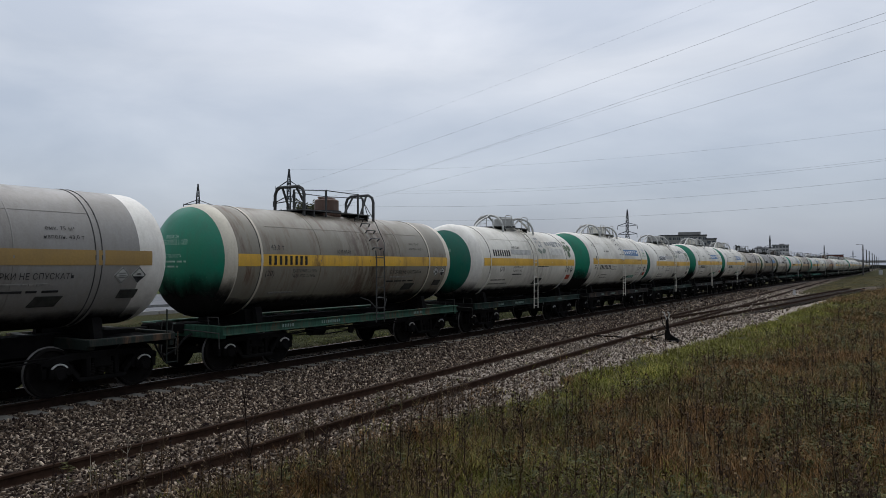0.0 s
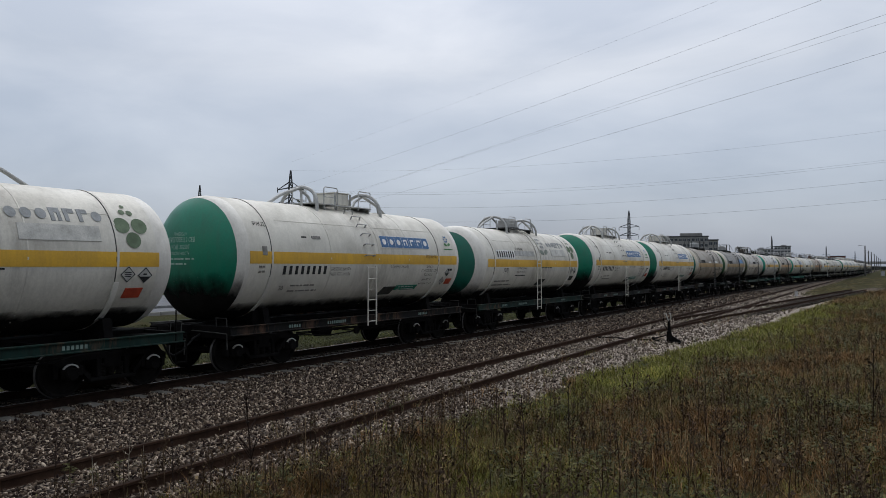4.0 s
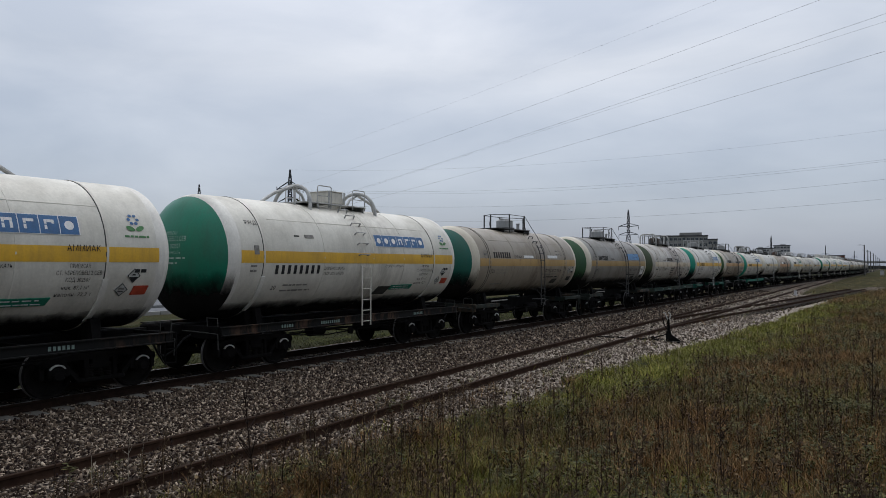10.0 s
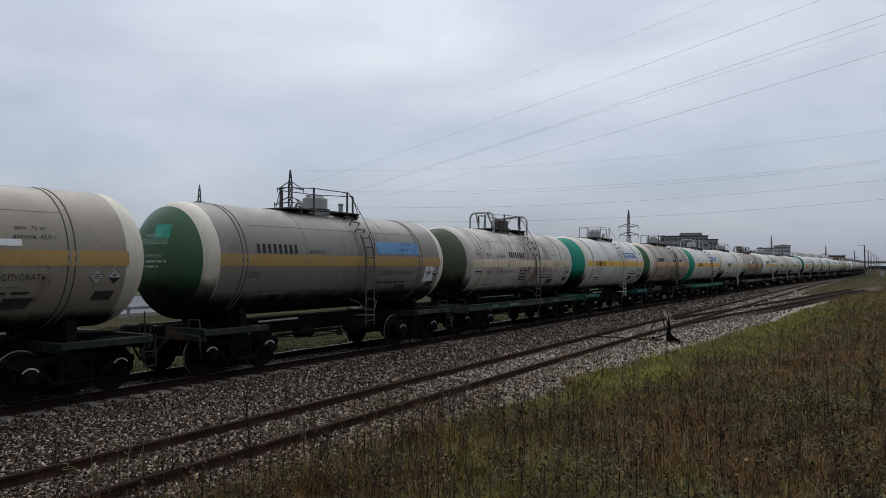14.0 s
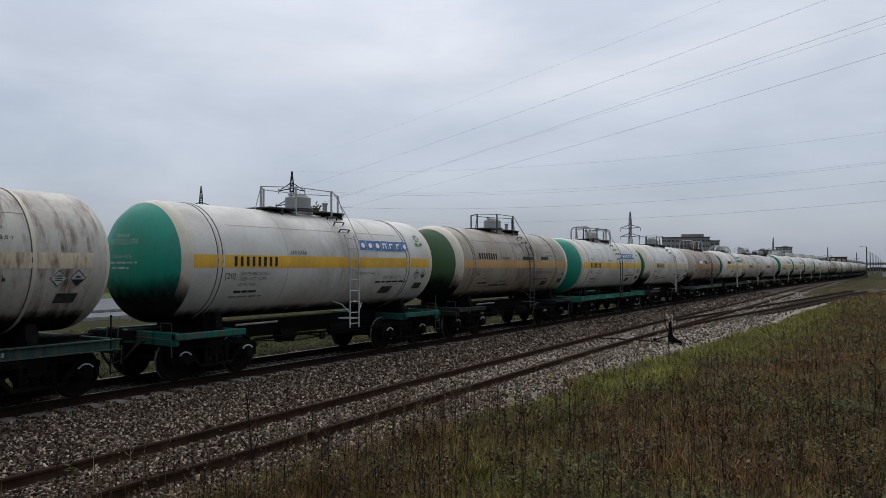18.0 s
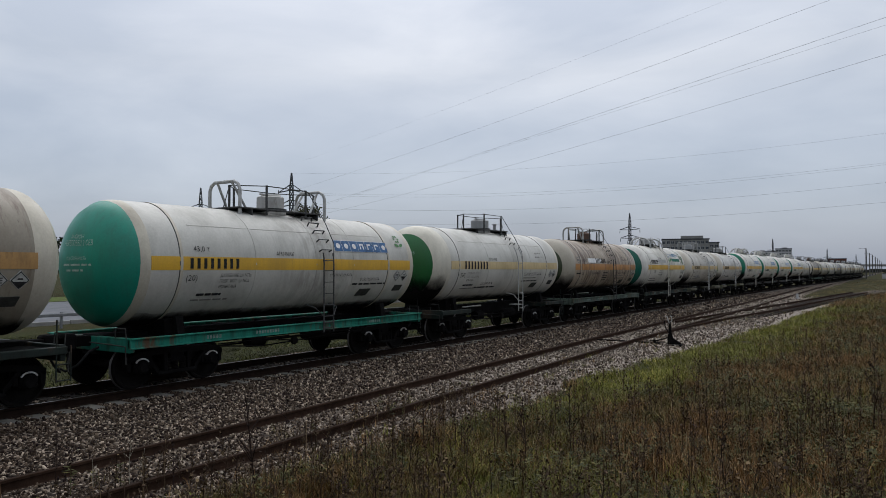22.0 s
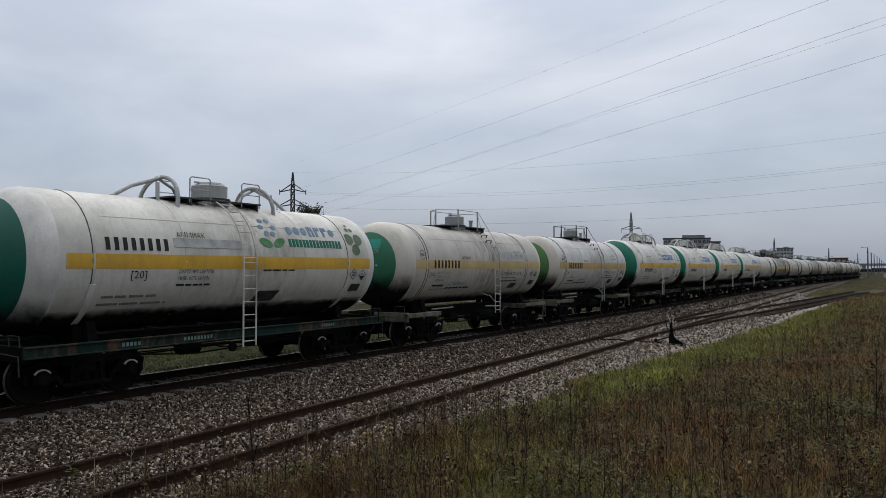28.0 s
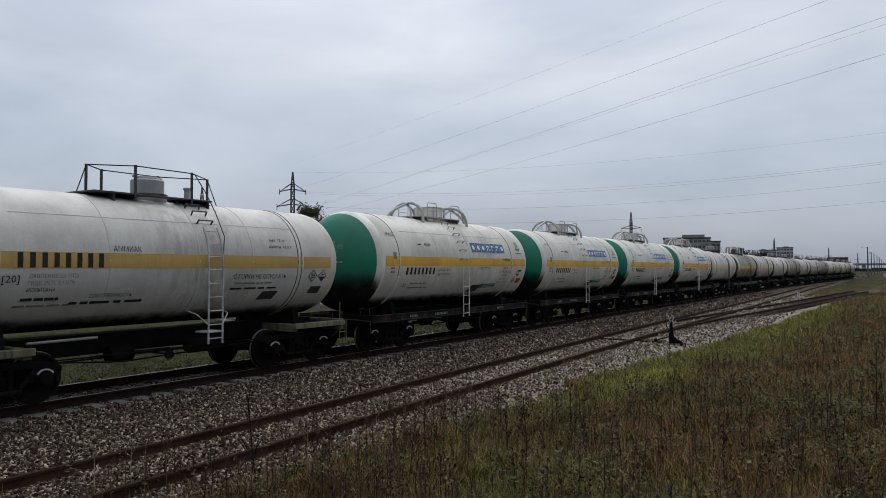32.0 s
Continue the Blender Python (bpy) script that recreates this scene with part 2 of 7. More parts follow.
def shared(key, material, make):
    """The mesh for key in that material, built once."""
    k = (key, material.name)
    if k not in CACHE:
        s = Shape()
        make(s)
        CACHE[k] = s.mesh(key.split(":")[0], material)
    return CACHE[k]


def part(name, mesh, parent, label="", at=None):
    ob = new(name, mesh)
    ob.parent = parent
    if at is not None:
        ob.matrix_basis = at
    return tagged(ob, label) if label else ob


# ---- the plan of the tracks: x to the side, y along the line, rail top of the main track at z = 0 ----
def ease(v):
    v = min(1.0, max(0.0, v))
    return v * v * (3 - 2 * v)


def main_x(y):
    return -14.7 + 4.6 * ease((y - 80) / 170)


SIDING = ((-260, -9.1), (-20, -9.05), (5, -9.1), (15, -9.3), (26, -9.6), (36, -9.72), (45, -9.75), (62, -9.88), (87, -10.25), (109, -10.7), (152, -10.95), (205, -11.1))
SPUR = ((30, -9.68), (38, -9.5), (45, -8.9), (50, -8.35), (59, -7.5), (70, -6.6), (83, -5.5), (99, -4.2), (130, -0.6))


def along(table, y):
    for (a, p), (b, q) in zip(table, table[1:]):
        if y <= b:
            return p + (q - p) * max(0.0, (y - a) / (b - a)) 
    return table[-1][1]


def siding_x(y):
    return sum(along(SIDING, y + d) for d in (-8, -4, 0, 4, 8)) / 5


def spur_x(y):
    return sum(along(SPUR, y + d) for d in (-6, -3, 0, 3, 6)) / 5


SIDING_Z = -0.2


def ground_z(x, y):
    """Height of the open ground: the bed of the main line, the low bed of the siding, the field."""
    dm, ds = abs(x - main_x(y)), x - siding_x(y)
    field = -0.52 + 0.05 * noise.noise((x * 0.13, y * 0.11, 0)) + 0.035 * noise.noise((x * 0.7, y * 0.6, 3))
    if y < 120:
        field += 0.5 * ease((x - siding_x(y) - 4.5) / 6.5) * ease((40 - y) / 30)
    bed = -0.185
    z = bed + (-0.36 - bed) * ease((dm - 1.45) / 1.7)
    edge = ease((dm - 3.0) / 3.0) if x < main_x(y) else ease((ds - 1.6) / 2.2)
    if y > 160 and x >= main_x(y):
        edge = max(edge, ease((dm - 2.2) / 2.5))
    return z + (field - z) * edge


RAIL = [(-0.066, -0.18), (0.066, -0.18), (0.066, -0.168), (0.018, -0.150), (0.010, -0.13), (0.010, -0.055), (0.036, -0.040), (0.036, -0.006), (0.030, 0.0), (-0.030, 0.0), (-0.036, -0.006), (-0.036, -0.040), (-0.010, -0.055), (-0.010, -0.13), (-0.018, -0.150), (-0.066, -0.168)]


def rail(parent, centre, off, y0, y1, step, z, label, mats):
    ys = []
    y = y0
    while y < y1:
        ys.append(y)
        y += step(y)
    ys.append(y1)
    n = len(RAIL)
    v, f = [], []
    for y in ys:
        x = centre(y) + off
        v += [(x + a, y, z + b) for a, b in RAIL]
    for i in range(len(ys) - 1):
        f += [(i * n + k, i * n + (k + 1) % n, (i + 1) * n + (k + 1) % n, (i + 1) * n + k) for k in range(n)]
    f += [tuple(range(n)), tuple((len(ys) - 1) * n + k for k in range(n))]
    s = Shape().add(v, f)
    me = s.mesh("rail", mats[0])
    me.materials.append(mats[1])
    for p in me.polygons:
        if p.normal.z > 0.9 and p.center.z > z - 0.01:
            p.material_index = 1
    return part("rail", me, parent, label)


def coarse(y):
    return 3.0 if y < 120 else 10.0


main_track = tagged(new("main_track"), "straight main railway track on grey ballast with concrete sleepers", "railway track", kind="structure")
for off in (-0.797, 0.797):
    rail(main_track, main_x, off, -260, 520, coarse, 0.0, "steel rail with a polished head", (rail_rust, rail_head))
side_track = tagged(new("side_track"), "rusty disused side track half sunk in pale gravel", "railway track", kind="structure")
rust_head = plain("rusty_rail_head", (0.030, 0.019, 0.014), 0.9, 0.4, 4.0, 0.0, 0.3, 0.05)
for off in (-0.797, 0.797):
    rail(side_track, siding_x, off, -260, 200, coarse, SIDING_Z, "rusty rail", (rail_old, rust_head))
spur_track = tagged(new("spur_track"), "rusty side track that branches off into the grass", "railway track", kind="structure")
for off in (-0.797, 0.797):
    rail(spur_track, spur_x, off, 40 if off < 0 else 31, 104, coarse, SIDING_Z, "rusty rail", (rail_old, rust_head))

# ---- ground: one sheet to the horizon ----
def ground_material():
    m, n, l, b = nodes_of("ground_soil_gravel_and_turf")
    c = n.new("ShaderNodeTexCoord")
    p = c.outputs["Object"]
    at = n.new("ShaderNodeAttribute")
    at.attribute_name = "gravel"
    big, mid = noise_node(n, l, p, 0.35, 5.0, 0.6), noise_node(n, l, p, 2.5, 5.0, 0.65)
    stones = n.new("ShaderNodeTexVoronoi")
    stones.inputs["Scale"].default_value = 17.0
    l.new(p, stones.inputs["Vector"])
    grey = mix_node(n, l, ramp_node(n, l, stones.outputs["Color"], 0.1, 0.9), (0.096, 0.074, 0.057), (0.495, 0.408, 0.324))
    grey = mix_node(n, l, ramp_node(n, l, stones.outputs["Distance"], 0.15, 0.6), grey, (0.016, 0.012, 0.010))
    near = n.new("ShaderNodeAttribute")
    near.attribute_name = "pale"
    grey = mix_node(n, l, near.outputs["Fac"], grey, mix_node(n, l, ramp_node(n, l, stones.outputs["Color"], 0.1, 0.9), (0.125, 0.104, 0.086), (0.48, 0.42, 0.36)))
    grey = mix_node(n, l, 0.5, grey, ramp_node(n, l, mid, 0.3, 0.7, (0.55, 0.52, 0.5), (1, 1, 1)), "MULTIPLY")
    turf = mix_node(n, l, ramp_node(n, l, big, 0.4, 0.62), (0.031, 0.034, 0.012), (0.049, 0.035, 0.016))
    turf = mix_node(n, l, ramp_node(n, l, mid, 0.35, 0.7), turf, (0.027, 0.029, 0.012))
    f = n.new("ShaderNodeMath")
    f.operation = "ADD"
    l.new(at.outputs["Fac"], f.inputs[0])
    g = n.new("ShaderNodeMapRange")
    g.inputs["To Min"].default_value, g.inputs["To Max"].default_value = -0.45, 0.45
    l.new(mid, g.inputs["Value"])
    l.new(g.outputs["Result"], f.inputs[1])
    l.new(mix_node(n, l, ramp_node(n, l, f.outputs[0], 0.42, 0.58), turf, grey), b.inputs["Base Color"])
    b.inputs["Roughness"].default_value = 1.0
    b.inputs["Specular IOR Level"].default_value = 0.05
    inv = n.new("ShaderNodeMath")
    inv.operation = "SUBTRACT"
    inv.inputs[0].default_value = 1.0
    l.new(stones.outputs["Distance"], inv.inputs[1])
    bump_node(n, l, b, inv.outputs[0], 0.8, 0.04)
    return m


GRAVEL_EDGE = ((-20, -7.7), (6, -7.55), (15, -7.1), (21, -7.2), (27.7, -6.7), (41, -6.0), (60, -5.3), (81, -4.5), (110, -1.4), (130, 1.6))


def gravel_share(x, y):
    """1 on ballast, 0 on turf."""
    dm, ds = x - main_x(y), x - siding_x(y)
    if x < main_x(y):
        return 1 - ease((-dm - 2.0) / 1.6)
    edge = along(GRAVEL_EDGE, y) + 0.4 * noise.noise((y * 0.3, 0, 5)) + 0.25 * noise.noise((y * 1.1, 0, 9))
    share = 1 - ease((x - edge + 0.5) / 1.1)
    if y > 72:      # thin turf creeps in between the two branches
        gap = min(abs(ds), abs(x - spur_x(y)) if y < 125 else 99)
        share = min(share, 1 - 0.8 * ease((gap - 1.3) / 0.8) * ease((y - 72) / 20) * (1 if x > siding_x(y) else 0))
    return share


def build_ground():
    xs = [-3000, -1200, -500, -200, -110, -70, -50, -40, -33, -28, -25, -23, -21.5, -20.5, -19.5] + [-19 + 0.35 * i for i in range(58)] + [1.8, 2.6, 3.6, 5, 7, 10, 14, 20, 30, 50, 90, 200, 600, 1500, 3000]
    ys = [-600, -300, -150, -70, -30, -15, -8] + [-4 + 0.6 * i for i in range(90)] + [50.5 + 2 * i for i in range(50)] + [155, 165, 180, 200, 230, 270, 320, 400, 520, 700, 1000, 1600, 2600, 4200]
    v = [(x, y, ground_z(x, y)) for y in ys for x in xs]
    w = len(xs)
    f = [(j * w + i, j * w + i + 1, (j + 1) * w + i + 1, (j + 1) * w + i) for j in range(len(ys) - 1) for i in range(w - 1)]
    me = bpy.data.meshes.new("ground")
    me.from_pydata(v, [], f)
    me.shade_smooth()
    a = me.attributes.new("gravel", "FLOAT", "POINT")
    a.data.foreach_set("value", [gravel_share(x, y) for x, y, z in v])
    a = me.attributes.new("pale", "FLOAT", "POINT")
    a.data.foreach_set("value", [ease((x - siding_x(y) + 1.6) / 1.0) * 0.85 * ease((105 - y) / 30) * (0.05 + 0.95 * ease((y - 8) / 15)) for x, y, z in v])
    me.materials.append(ground_material())
    tagged(new("ground", me), "open ground of stony soil, pale gravel and autumn turf", "ground", kind="structure")


build_ground()

# ---- tank wagons ----
LENGTH = 12.02
SPEED = (-5.09, 5.928, 0.00884)     # metres run at t: a + b t + c t^2


def run_of(t):
    return SPEED[0] + SPEED[1] * t + SPEED[2] * t * t


def ring_strip(s, r0, r1, y0, y1, zc, a0=0, a1=360, n=48):
    """A hoop of some thickness round the tank, or a part of one; angles from the near side upwards."""
    full = a1 - a0 >= 360
    k = n if full else n + 1
    v = []
    for i in range(k):
        a = radians(a0 + (a1 - a0) * i / n)
        for r, y in ((r1, y0), (r1, y1), (r0, y1), (r0, y0)):
            v.append((r * math.cos(a), y, zc + r * math.sin(a)))
    f = []
    for i in range(n):
        j = (i + 1) % k
        for q in range(4):
            f.append((i * 4 + q, i * 4 + (q + 1) % 4, j * 4 + (q + 1) % 4, j * 4 + q))
    if not full:
        f += [(0, 1, 2, 3), tuple(n * 4 + q for q in (3, 2, 1, 0))]
    s.add(v, f)


def head_profile(R, depth, r0, r1, n=10, grow=0.0):
    """Ellipsoid dish between the radii r0 and r1, as (radius, outward)."""
    out = []
    for i in range(n + 1):
        r = r0 + (r1 - r0) * i / n
        k = min(1.0, r / R)
        out.append((r + grow * k, depth * math.sqrt(max(0.0, 1 - k ** 2.5)) + grow))
    return out


def side_frame(s, x):
    def bar(pts, h, w=0.09):
        o = [(y, z + h / 2) for y, z in pts] + [(y, z - h / 2) for y, z in pts[::-1]]
        n = len(o)
        v = [(x - w, y, z) for y, z in o] + [(x + w, y, z) for y, z in o]
        f = [(i, (i + 1) % n, n + (i + 1) % n, n + i) for i in range(n)]
        m = len(pts)
        f += [(i, i + 1, n - 2 - i, n - 1 - i) for i in range(m - 1)] + [(n + i, 2 * n - 1 - i, 2 * n - 2 - i, n + i + 1) for i in range(m - 1)]
        s.add(v, f)
    bar([(-1.26, 0.64), (-1.08, 0.71), (-0.6, 0.77), (0.6, 0.77), (1.08, 0.71), (1.26, 0.64)], 0.12)
    for sg in (-1, 1):
        bar([(sg * 0.80, 0.70), (sg * 0.48, 0.34)], 0.13, 0.08)
        s.box(x - 0.10, x + 0.10, sg * 0.31 - 0.05, sg * 0.31 + 0.05, 0.34, 0.76, 0.015)
        s.box(x - 0.09, x + 0.09, sg * 1.20 - 0.045, sg * 1.20 + 0.045, 0.40, 0.66, 0.01)
        s.box(x - 0.09, x + 0.09, sg * 0.70 - 0.045, sg * 0.70 + 0.045, 0.42, 0.62, 0.01)
    s.box(x - 0.12, x + 0.12, -0.52, 0.52, 0.26, 0.345, 0.02)


def springs(s, x):
    for y in (-0.2, 0.0, 0.2):
        prof = []
        for i in range(9):
            prof += [(0.085, 0.33 + i * 0.032), (0.062, 0.346 + i * 0.032)]
        s.lathe(prof, 10, "z", (x, y, 0))


def axle_box(s, x):
    s.box(x - 0.10, x + 0.12, -0.17, 0.17, 0.36, 0.62, 0.04)
    s.lathe([(0.13, x + 0.10), (0.13, x + 0.16), (0.105, x + 0.19), (0.0, x + 0.195)], 14, "x", (0, 0, 0.479))
    for k in range(6):
        a = k * math.pi / 3
        s.lathe([(0.018, x + 0.16), (0.018, x + 0.205), (0.0, x + 0.206)], 6, "x", (0, 0.095 * math.cos(a), 0.479 + 0.095 * math.sin(a)))


# a thin pale arc, added as the painted highlight above an axle box
def adapter_cap(s):
    v, n = [], 6
    for i in range(n + 1):
        a = radians(35 + 110 * i / n)
        for r, x in ((0.195, 1.12), (0.17, 1.16), (0.20, 1.16)):
            v.append((x, r * math.cos(a), 0.479 + r * math.sin(a)))
    s.add(v, [(i * 3 + q, i * 3 + (q + 1) % 3, i * 3 + 3 + (q + 1) % 3, i * 3 + 3 + q) for i in range(n) for q in range(3)] + [(0, 1, 2), (n * 3, n * 3 + 2, n * 3 + 1)])


def wheelset_mesh():
    if "wheelset" not in CACHE:
        s = Shape()
        wheelset(s)
        me = s.mesh("wheelset", wheel_steel)
        me.materials.append(tread_steel)
        for p in me.polygons:
            if math.hypot(p.center.y, p.center.z) > 0.485 and abs(p.center.x) > 0.6:
                p.material_index = 1
        CACHE["wheelset"] = me
    return CACHE["wheelset"]


tread_steel = plain("worn_tread_steel", (0.09, 0.085, 0.08), 0.5, 0.3, 6.0, 0.4)


def wheelset(s):
    s.tube([(-0.95, 0, 0), (0.95, 0, 0)], 0.085, 12)
    for sg in (-1, 1):
        prof = [(0.09, 0.66), (0.13, 0.64), (0.16, 0.72), (0.40, 0.74), (0.43, 0.73), (0.50, 0.725), (0.506, 0.75), (0.48, 0.77), (0.475, 0.86), (0.43, 0.865), (0.40, 0.80), (0.17, 0.80), (0.15, 0.86), (0.09, 0.86)]
        s.lathe([(r, sg * h) for r, h in prof], 32, "x", closed=True)


def make_bogie(wagon, y):
    me = shared("bogie_bolster", steel_black, lambda s: (s.box(-1.1, 1.1, -0.2, 0.2, 0.50, 0.78, 0.03), s.lathe([(0.0, 0.78), (0.28, 0.78), (0.28, 0.86), (0.0, 0.86)], 16, "z"), s.box(-0.85, 0.85, -0.62, -0.54, 0.42, 0.50, 0.01), s.box(-0.85, 0.85, 0.54, 0.62, 0.42, 0.50, 0.01)))
    bogie = part("bogie", me, wagon, "black cast steel two-axle bogie", pose(0, y, 0))
    turning = []
    for sg in (-1, 1):
        part("side_frame", shared("side_frame:%d" % sg, steel_black, lambda s: side_frame(s, sg * 1.02)), bogie)
        part("spring_nest", shared("spring_nest:%d" % sg, wheel_steel, lambda s: springs(s, sg * 1.02)), bogie)
        w = part("wheelset", wheelset_mesh(), bogie, "steel wheelset with bright worn treads", pose(0, sg * 0.925, 0.479))
        turning.append(w)
        for side in (-1, 1):
            if side > 0:
                part("adapter_cap", shared("adapter_cap", bright_edge, lambda s: adapter_cap(s)), bogie, "bare steel cap over an axle box", pose(0, sg * 0.925, 0))
            part("axle_box", shared("axle_box:%d" % side, steel_black, lambda s: axle_box(s, side * 1.04) if side > 0 else s.box(-1.16, -0.94, -0.17, 0.17, 0.36, 0.62, 0.04)), bogie, "", pose(0, sg * 0.925, 0))
    return turning


def coupler(s, sg):
    s.box(-0.12, 0.12, min(sg * 4.9, sg * 5.75), max(sg * 4.9, sg * 5.75), 0.93, 1.15, 0.02)
    s.box(-0.20, 0.20, min(sg * 5.68, sg * 5.98), max(sg * 5.68, sg * 5.98), 0.86, 1.22, 0.05)
    s.box(0.05, 0.19, min(sg * 5.9, sg * 6.12), max(sg * 5.9, sg * 6.12), 0.92, 1.16, 0.03)


def bar_text(s, y, z, w, h, place, chunks=1, gap=0.25):
    """Plain bars in a row on the tank's side."""
    if chunks < 3:
        for i in range(chunks):
            place(s, y + i * w / chunks, y + (i + 1 - gap) * w / chunks, z - h / 2, z + h / 2)
        return
    rng = random.Random(int(1000 * (y + 2 * z)))
    a = y
    while a < y + w:    # small print: words of uneven length
        b = min(y + w, a + w * rng.uniform(0.08, 0.30))
        place(s, a, b, z - h * 0.27, z + h * 0.27)
        a = b + w * rng.uniform(0.03, 0.07)


def on_side(R, zc, lift=0.012):
    """A writer of small curved plates on the near side of a tank."""
    def put(s, y0, y1, z0, z1):
        n = max(1, int(abs(z1 - z0) / 0.12))
        v, f = [], []
        for i in range(n + 1):
            z = z0 + (z1 - z0) * i / n
            a = math.asin(max(-1, min(1, (z - zc) / R)))
            for y in (y0, y1):
                for r in (R - 0.004, R + lift):
                    v.append((r * math.cos(a), y, zc + r * math.sin(a)))
        for i in range(n):
            k = i * 4
            f += [(k + 1, k + 3, k + 7, k + 5), (k, k + 1, k + 5, k + 4), (k + 3, k + 2, k + 6, k + 7)]
        f += [(0, 2, 3, 1), (n * 4, n * 4 + 1, n * 4 + 3, n * 4 + 2)]
        s.add(v, f)
    return put


KINDS = {   # radius, axis height, half barrel, head depth, ladder, lower sill
    "arch": dict(R=1.405, zc=2.69, half=4.85, deep=0.74, ladder=0.70),
    "guard": dict(R=1.47, zc=2.705, half=4.75, deep=0.72, ladder=-0.12),
    "large": dict(R=1.555, zc=2.785, half=4.95, deep=0.64, ladder=-0.17),
    "plain": dict(R=1.42, zc=2.71, half=4.85, deep=0.76, ladder=0.69),
}


def text_plate(body, height, material):
    """Flat letters as a mesh, u to the right and v up; kept in CACHE."""
    k = ("text", body, round(height, 3), material.name)
    if k not in CACHE:
        c = bpy.data.curves.new("lettering", "FONT")
        c.body, c.size, c.resolution_u, c.space_character = body, height / 0.73, 2, 1.06
        o = bpy.data.objects.new("lettering", c)
        scene.collection.objects.link(o)
        bpy.context.view_layer.update()
        me = bpy.data.meshes.new_from_object(o.evaluated_get(bpy.context.evaluated_depsgraph_get()))
        co = [tuple(p.co) for p in me.vertices]
        CACHE[k] = (co, [tuple(p.vertices) for p in me.polygons])
        bpy.data.objects.remove(o)
        bpy.data.curves.remove(c)
        bpy.data.meshes.remove(me)
    return CACHE[k]


def lettering(wagon, K, body, y, z, height, material=None, width=None, lift=0.012):
    """Painted words on the near side of the tank, starting at y."""
    material = material or ink
    R, zc = K["R"], K["zc"]
    key = ("letters", body, round(height, 3), material.name, round(y, 2), round(z, 2), round(R, 2), width)
    if key not in CACHE:
        co, faces = text_plate(body, height, material)
        u1 = max(p[0] for p in co)
        sq = width / u1 if width else 1.0
        v = []
        for u, w, _ in co:
            a = math.asin(max(-1, min(1, (z - zc) / R))) + (w - height / 2) / R
            v.append(((R + lift) * math.cos(a), y + u * sq, zc + (R + lift) * math.sin(a)))
        me = bpy.data.meshes.new("lettering")
        me.from_pydata(v, [], faces)
        me.materials.append(material)
        CACHE[key] = me
    return tagged(part("lettering", CACHE[key], wagon), kind="stuff")


def bars(wagon, K, y, z, w, h, n, material, name="marking", gap=0.25, lift=0.012):
    R, zc = K["R"], K["zc"]
    if h > 0.18 and n > 2:      # large figures: one plain bar for each, a part of its own
        for i in range(n):
            a = y + i * w / n
            part(name, shared("%s:%.2f,%.2f,%.2f,%.2f,%.2f,%.2f" % (name, a, z, w, h, R, gap), material, lambda s: on_side(R, zc, lift)(s, a, a + (1 - gap) * w / n, z - h / 2, z + h / 2)), wagon)
        return
    key = "%s:%.2f,%.2f,%.2f,%.2f,%d,%.2f,%.2f,%.3f" % (name, y, z, w, h, n, R, gap, lift)
    return tagged(part(name, shared(key, material, lambda s: bar_text(s, y, z, w, h, on_side(R, zc, lift), n, gap)), wagon), kind="stuff" if n > 1 else "")


def curve_point(K, a, y, out=0.0):
    r = K["R"] + out
    return (r * math.cos(radians(a)), y, K["zc"] + r * math.sin(radians(a)))


def rhomb(wagon, K, y, z, r, half_black):
    """A white hazard board set on its corner, outlined in black; half_black: its lower half is black."""
    R, zc = K["R"], K["zc"]
    tag = "%.2f,%.2f,%.2f,%.2f,%d" % (y, z, r, R, half_black)

    def at(dy, dz, g):
        a = math.asin((z - zc) / R) + dz / R
        return ((R + g) * math.cos(a), y + dy, zc + (R + g) * math.sin(a))

    def make(s):
        v = []
        for dy, dz in ((-r, 0), (0, -r), (r, 0), (0, r)):
            v += [at(dy, dz, g) for g in (-0.02, 0.012)]
        s.add(v, [(1, 3, 5, 7), (0, 1, 3, 2), (2, 3, 5, 4), (4, 5, 7, 6), (6, 7, 1, 0)])

    def symbol(s):
        ring = [(-1, 0), (0, -1), (1, 0), (0, 1)]
        v = [at(a * r * k, b * r * k, 0.015) for k in (0.93, 0.80) for a, b in ring]
        s.add(v, [(q, (q + 1) % 4, 4 + (q + 1) % 4, 4 + q) for q in range(4)])
        if half_black:
            s.add([at(-0.66 * r, -0.14 * r, 0.016), at(0, -0.80 * r, 0.016), at(0.66 * r, -0.14 * r, 0.016)], [(0, 1, 2)])
            s.add([at(a * r, b * r, 0.016) for a, b in ((-0.3, 0.05), (0.3, 0.05), (0.22, 0.22), (-0.22, 0.22))], [(0, 1, 2, 3)])
        else:
            for b in (0.24, 0.0, -0.24):
                s.add([at(p * r, (b + q) * r, 0.016) for p, q in ((-0.42, -0.05), (0.42, -0.05), (0.42, 0.06), (-0.42, 0.06))], [(0, 1, 2, 3)])
    board = part("hazard_board", shared("hazard_board:" + tag, board_white, make), wagon, "white diamond hazard board with a black outline")
    part("hazard_symbol", shared("hazard_symbol:" + tag, ink, symbol), board)


def leaf_mark(s, K, y, z, ry, rz, tilt=0.0, n=14):
    """A flat oval on the tank's side."""
    R, zc = K["R"], K["zc"]
    v = []
    for i in range(n):
        t = 2 * math.pi * i / n
        dy, dz = ry * math.cos(t), rz * math.sin(t)
        dy, dz = dy * math.cos(tilt) - dz * math.sin(tilt), dy * math.sin(tilt) + dz * math.cos(tilt)
        a = math.asin((z - zc) / R) + dz / R
        v.append(((R + 0.013) * math.cos(a), y + dy, zc + (R + 0.013) * math.sin(a)))
    s.add(v, [tuple(range(n))])


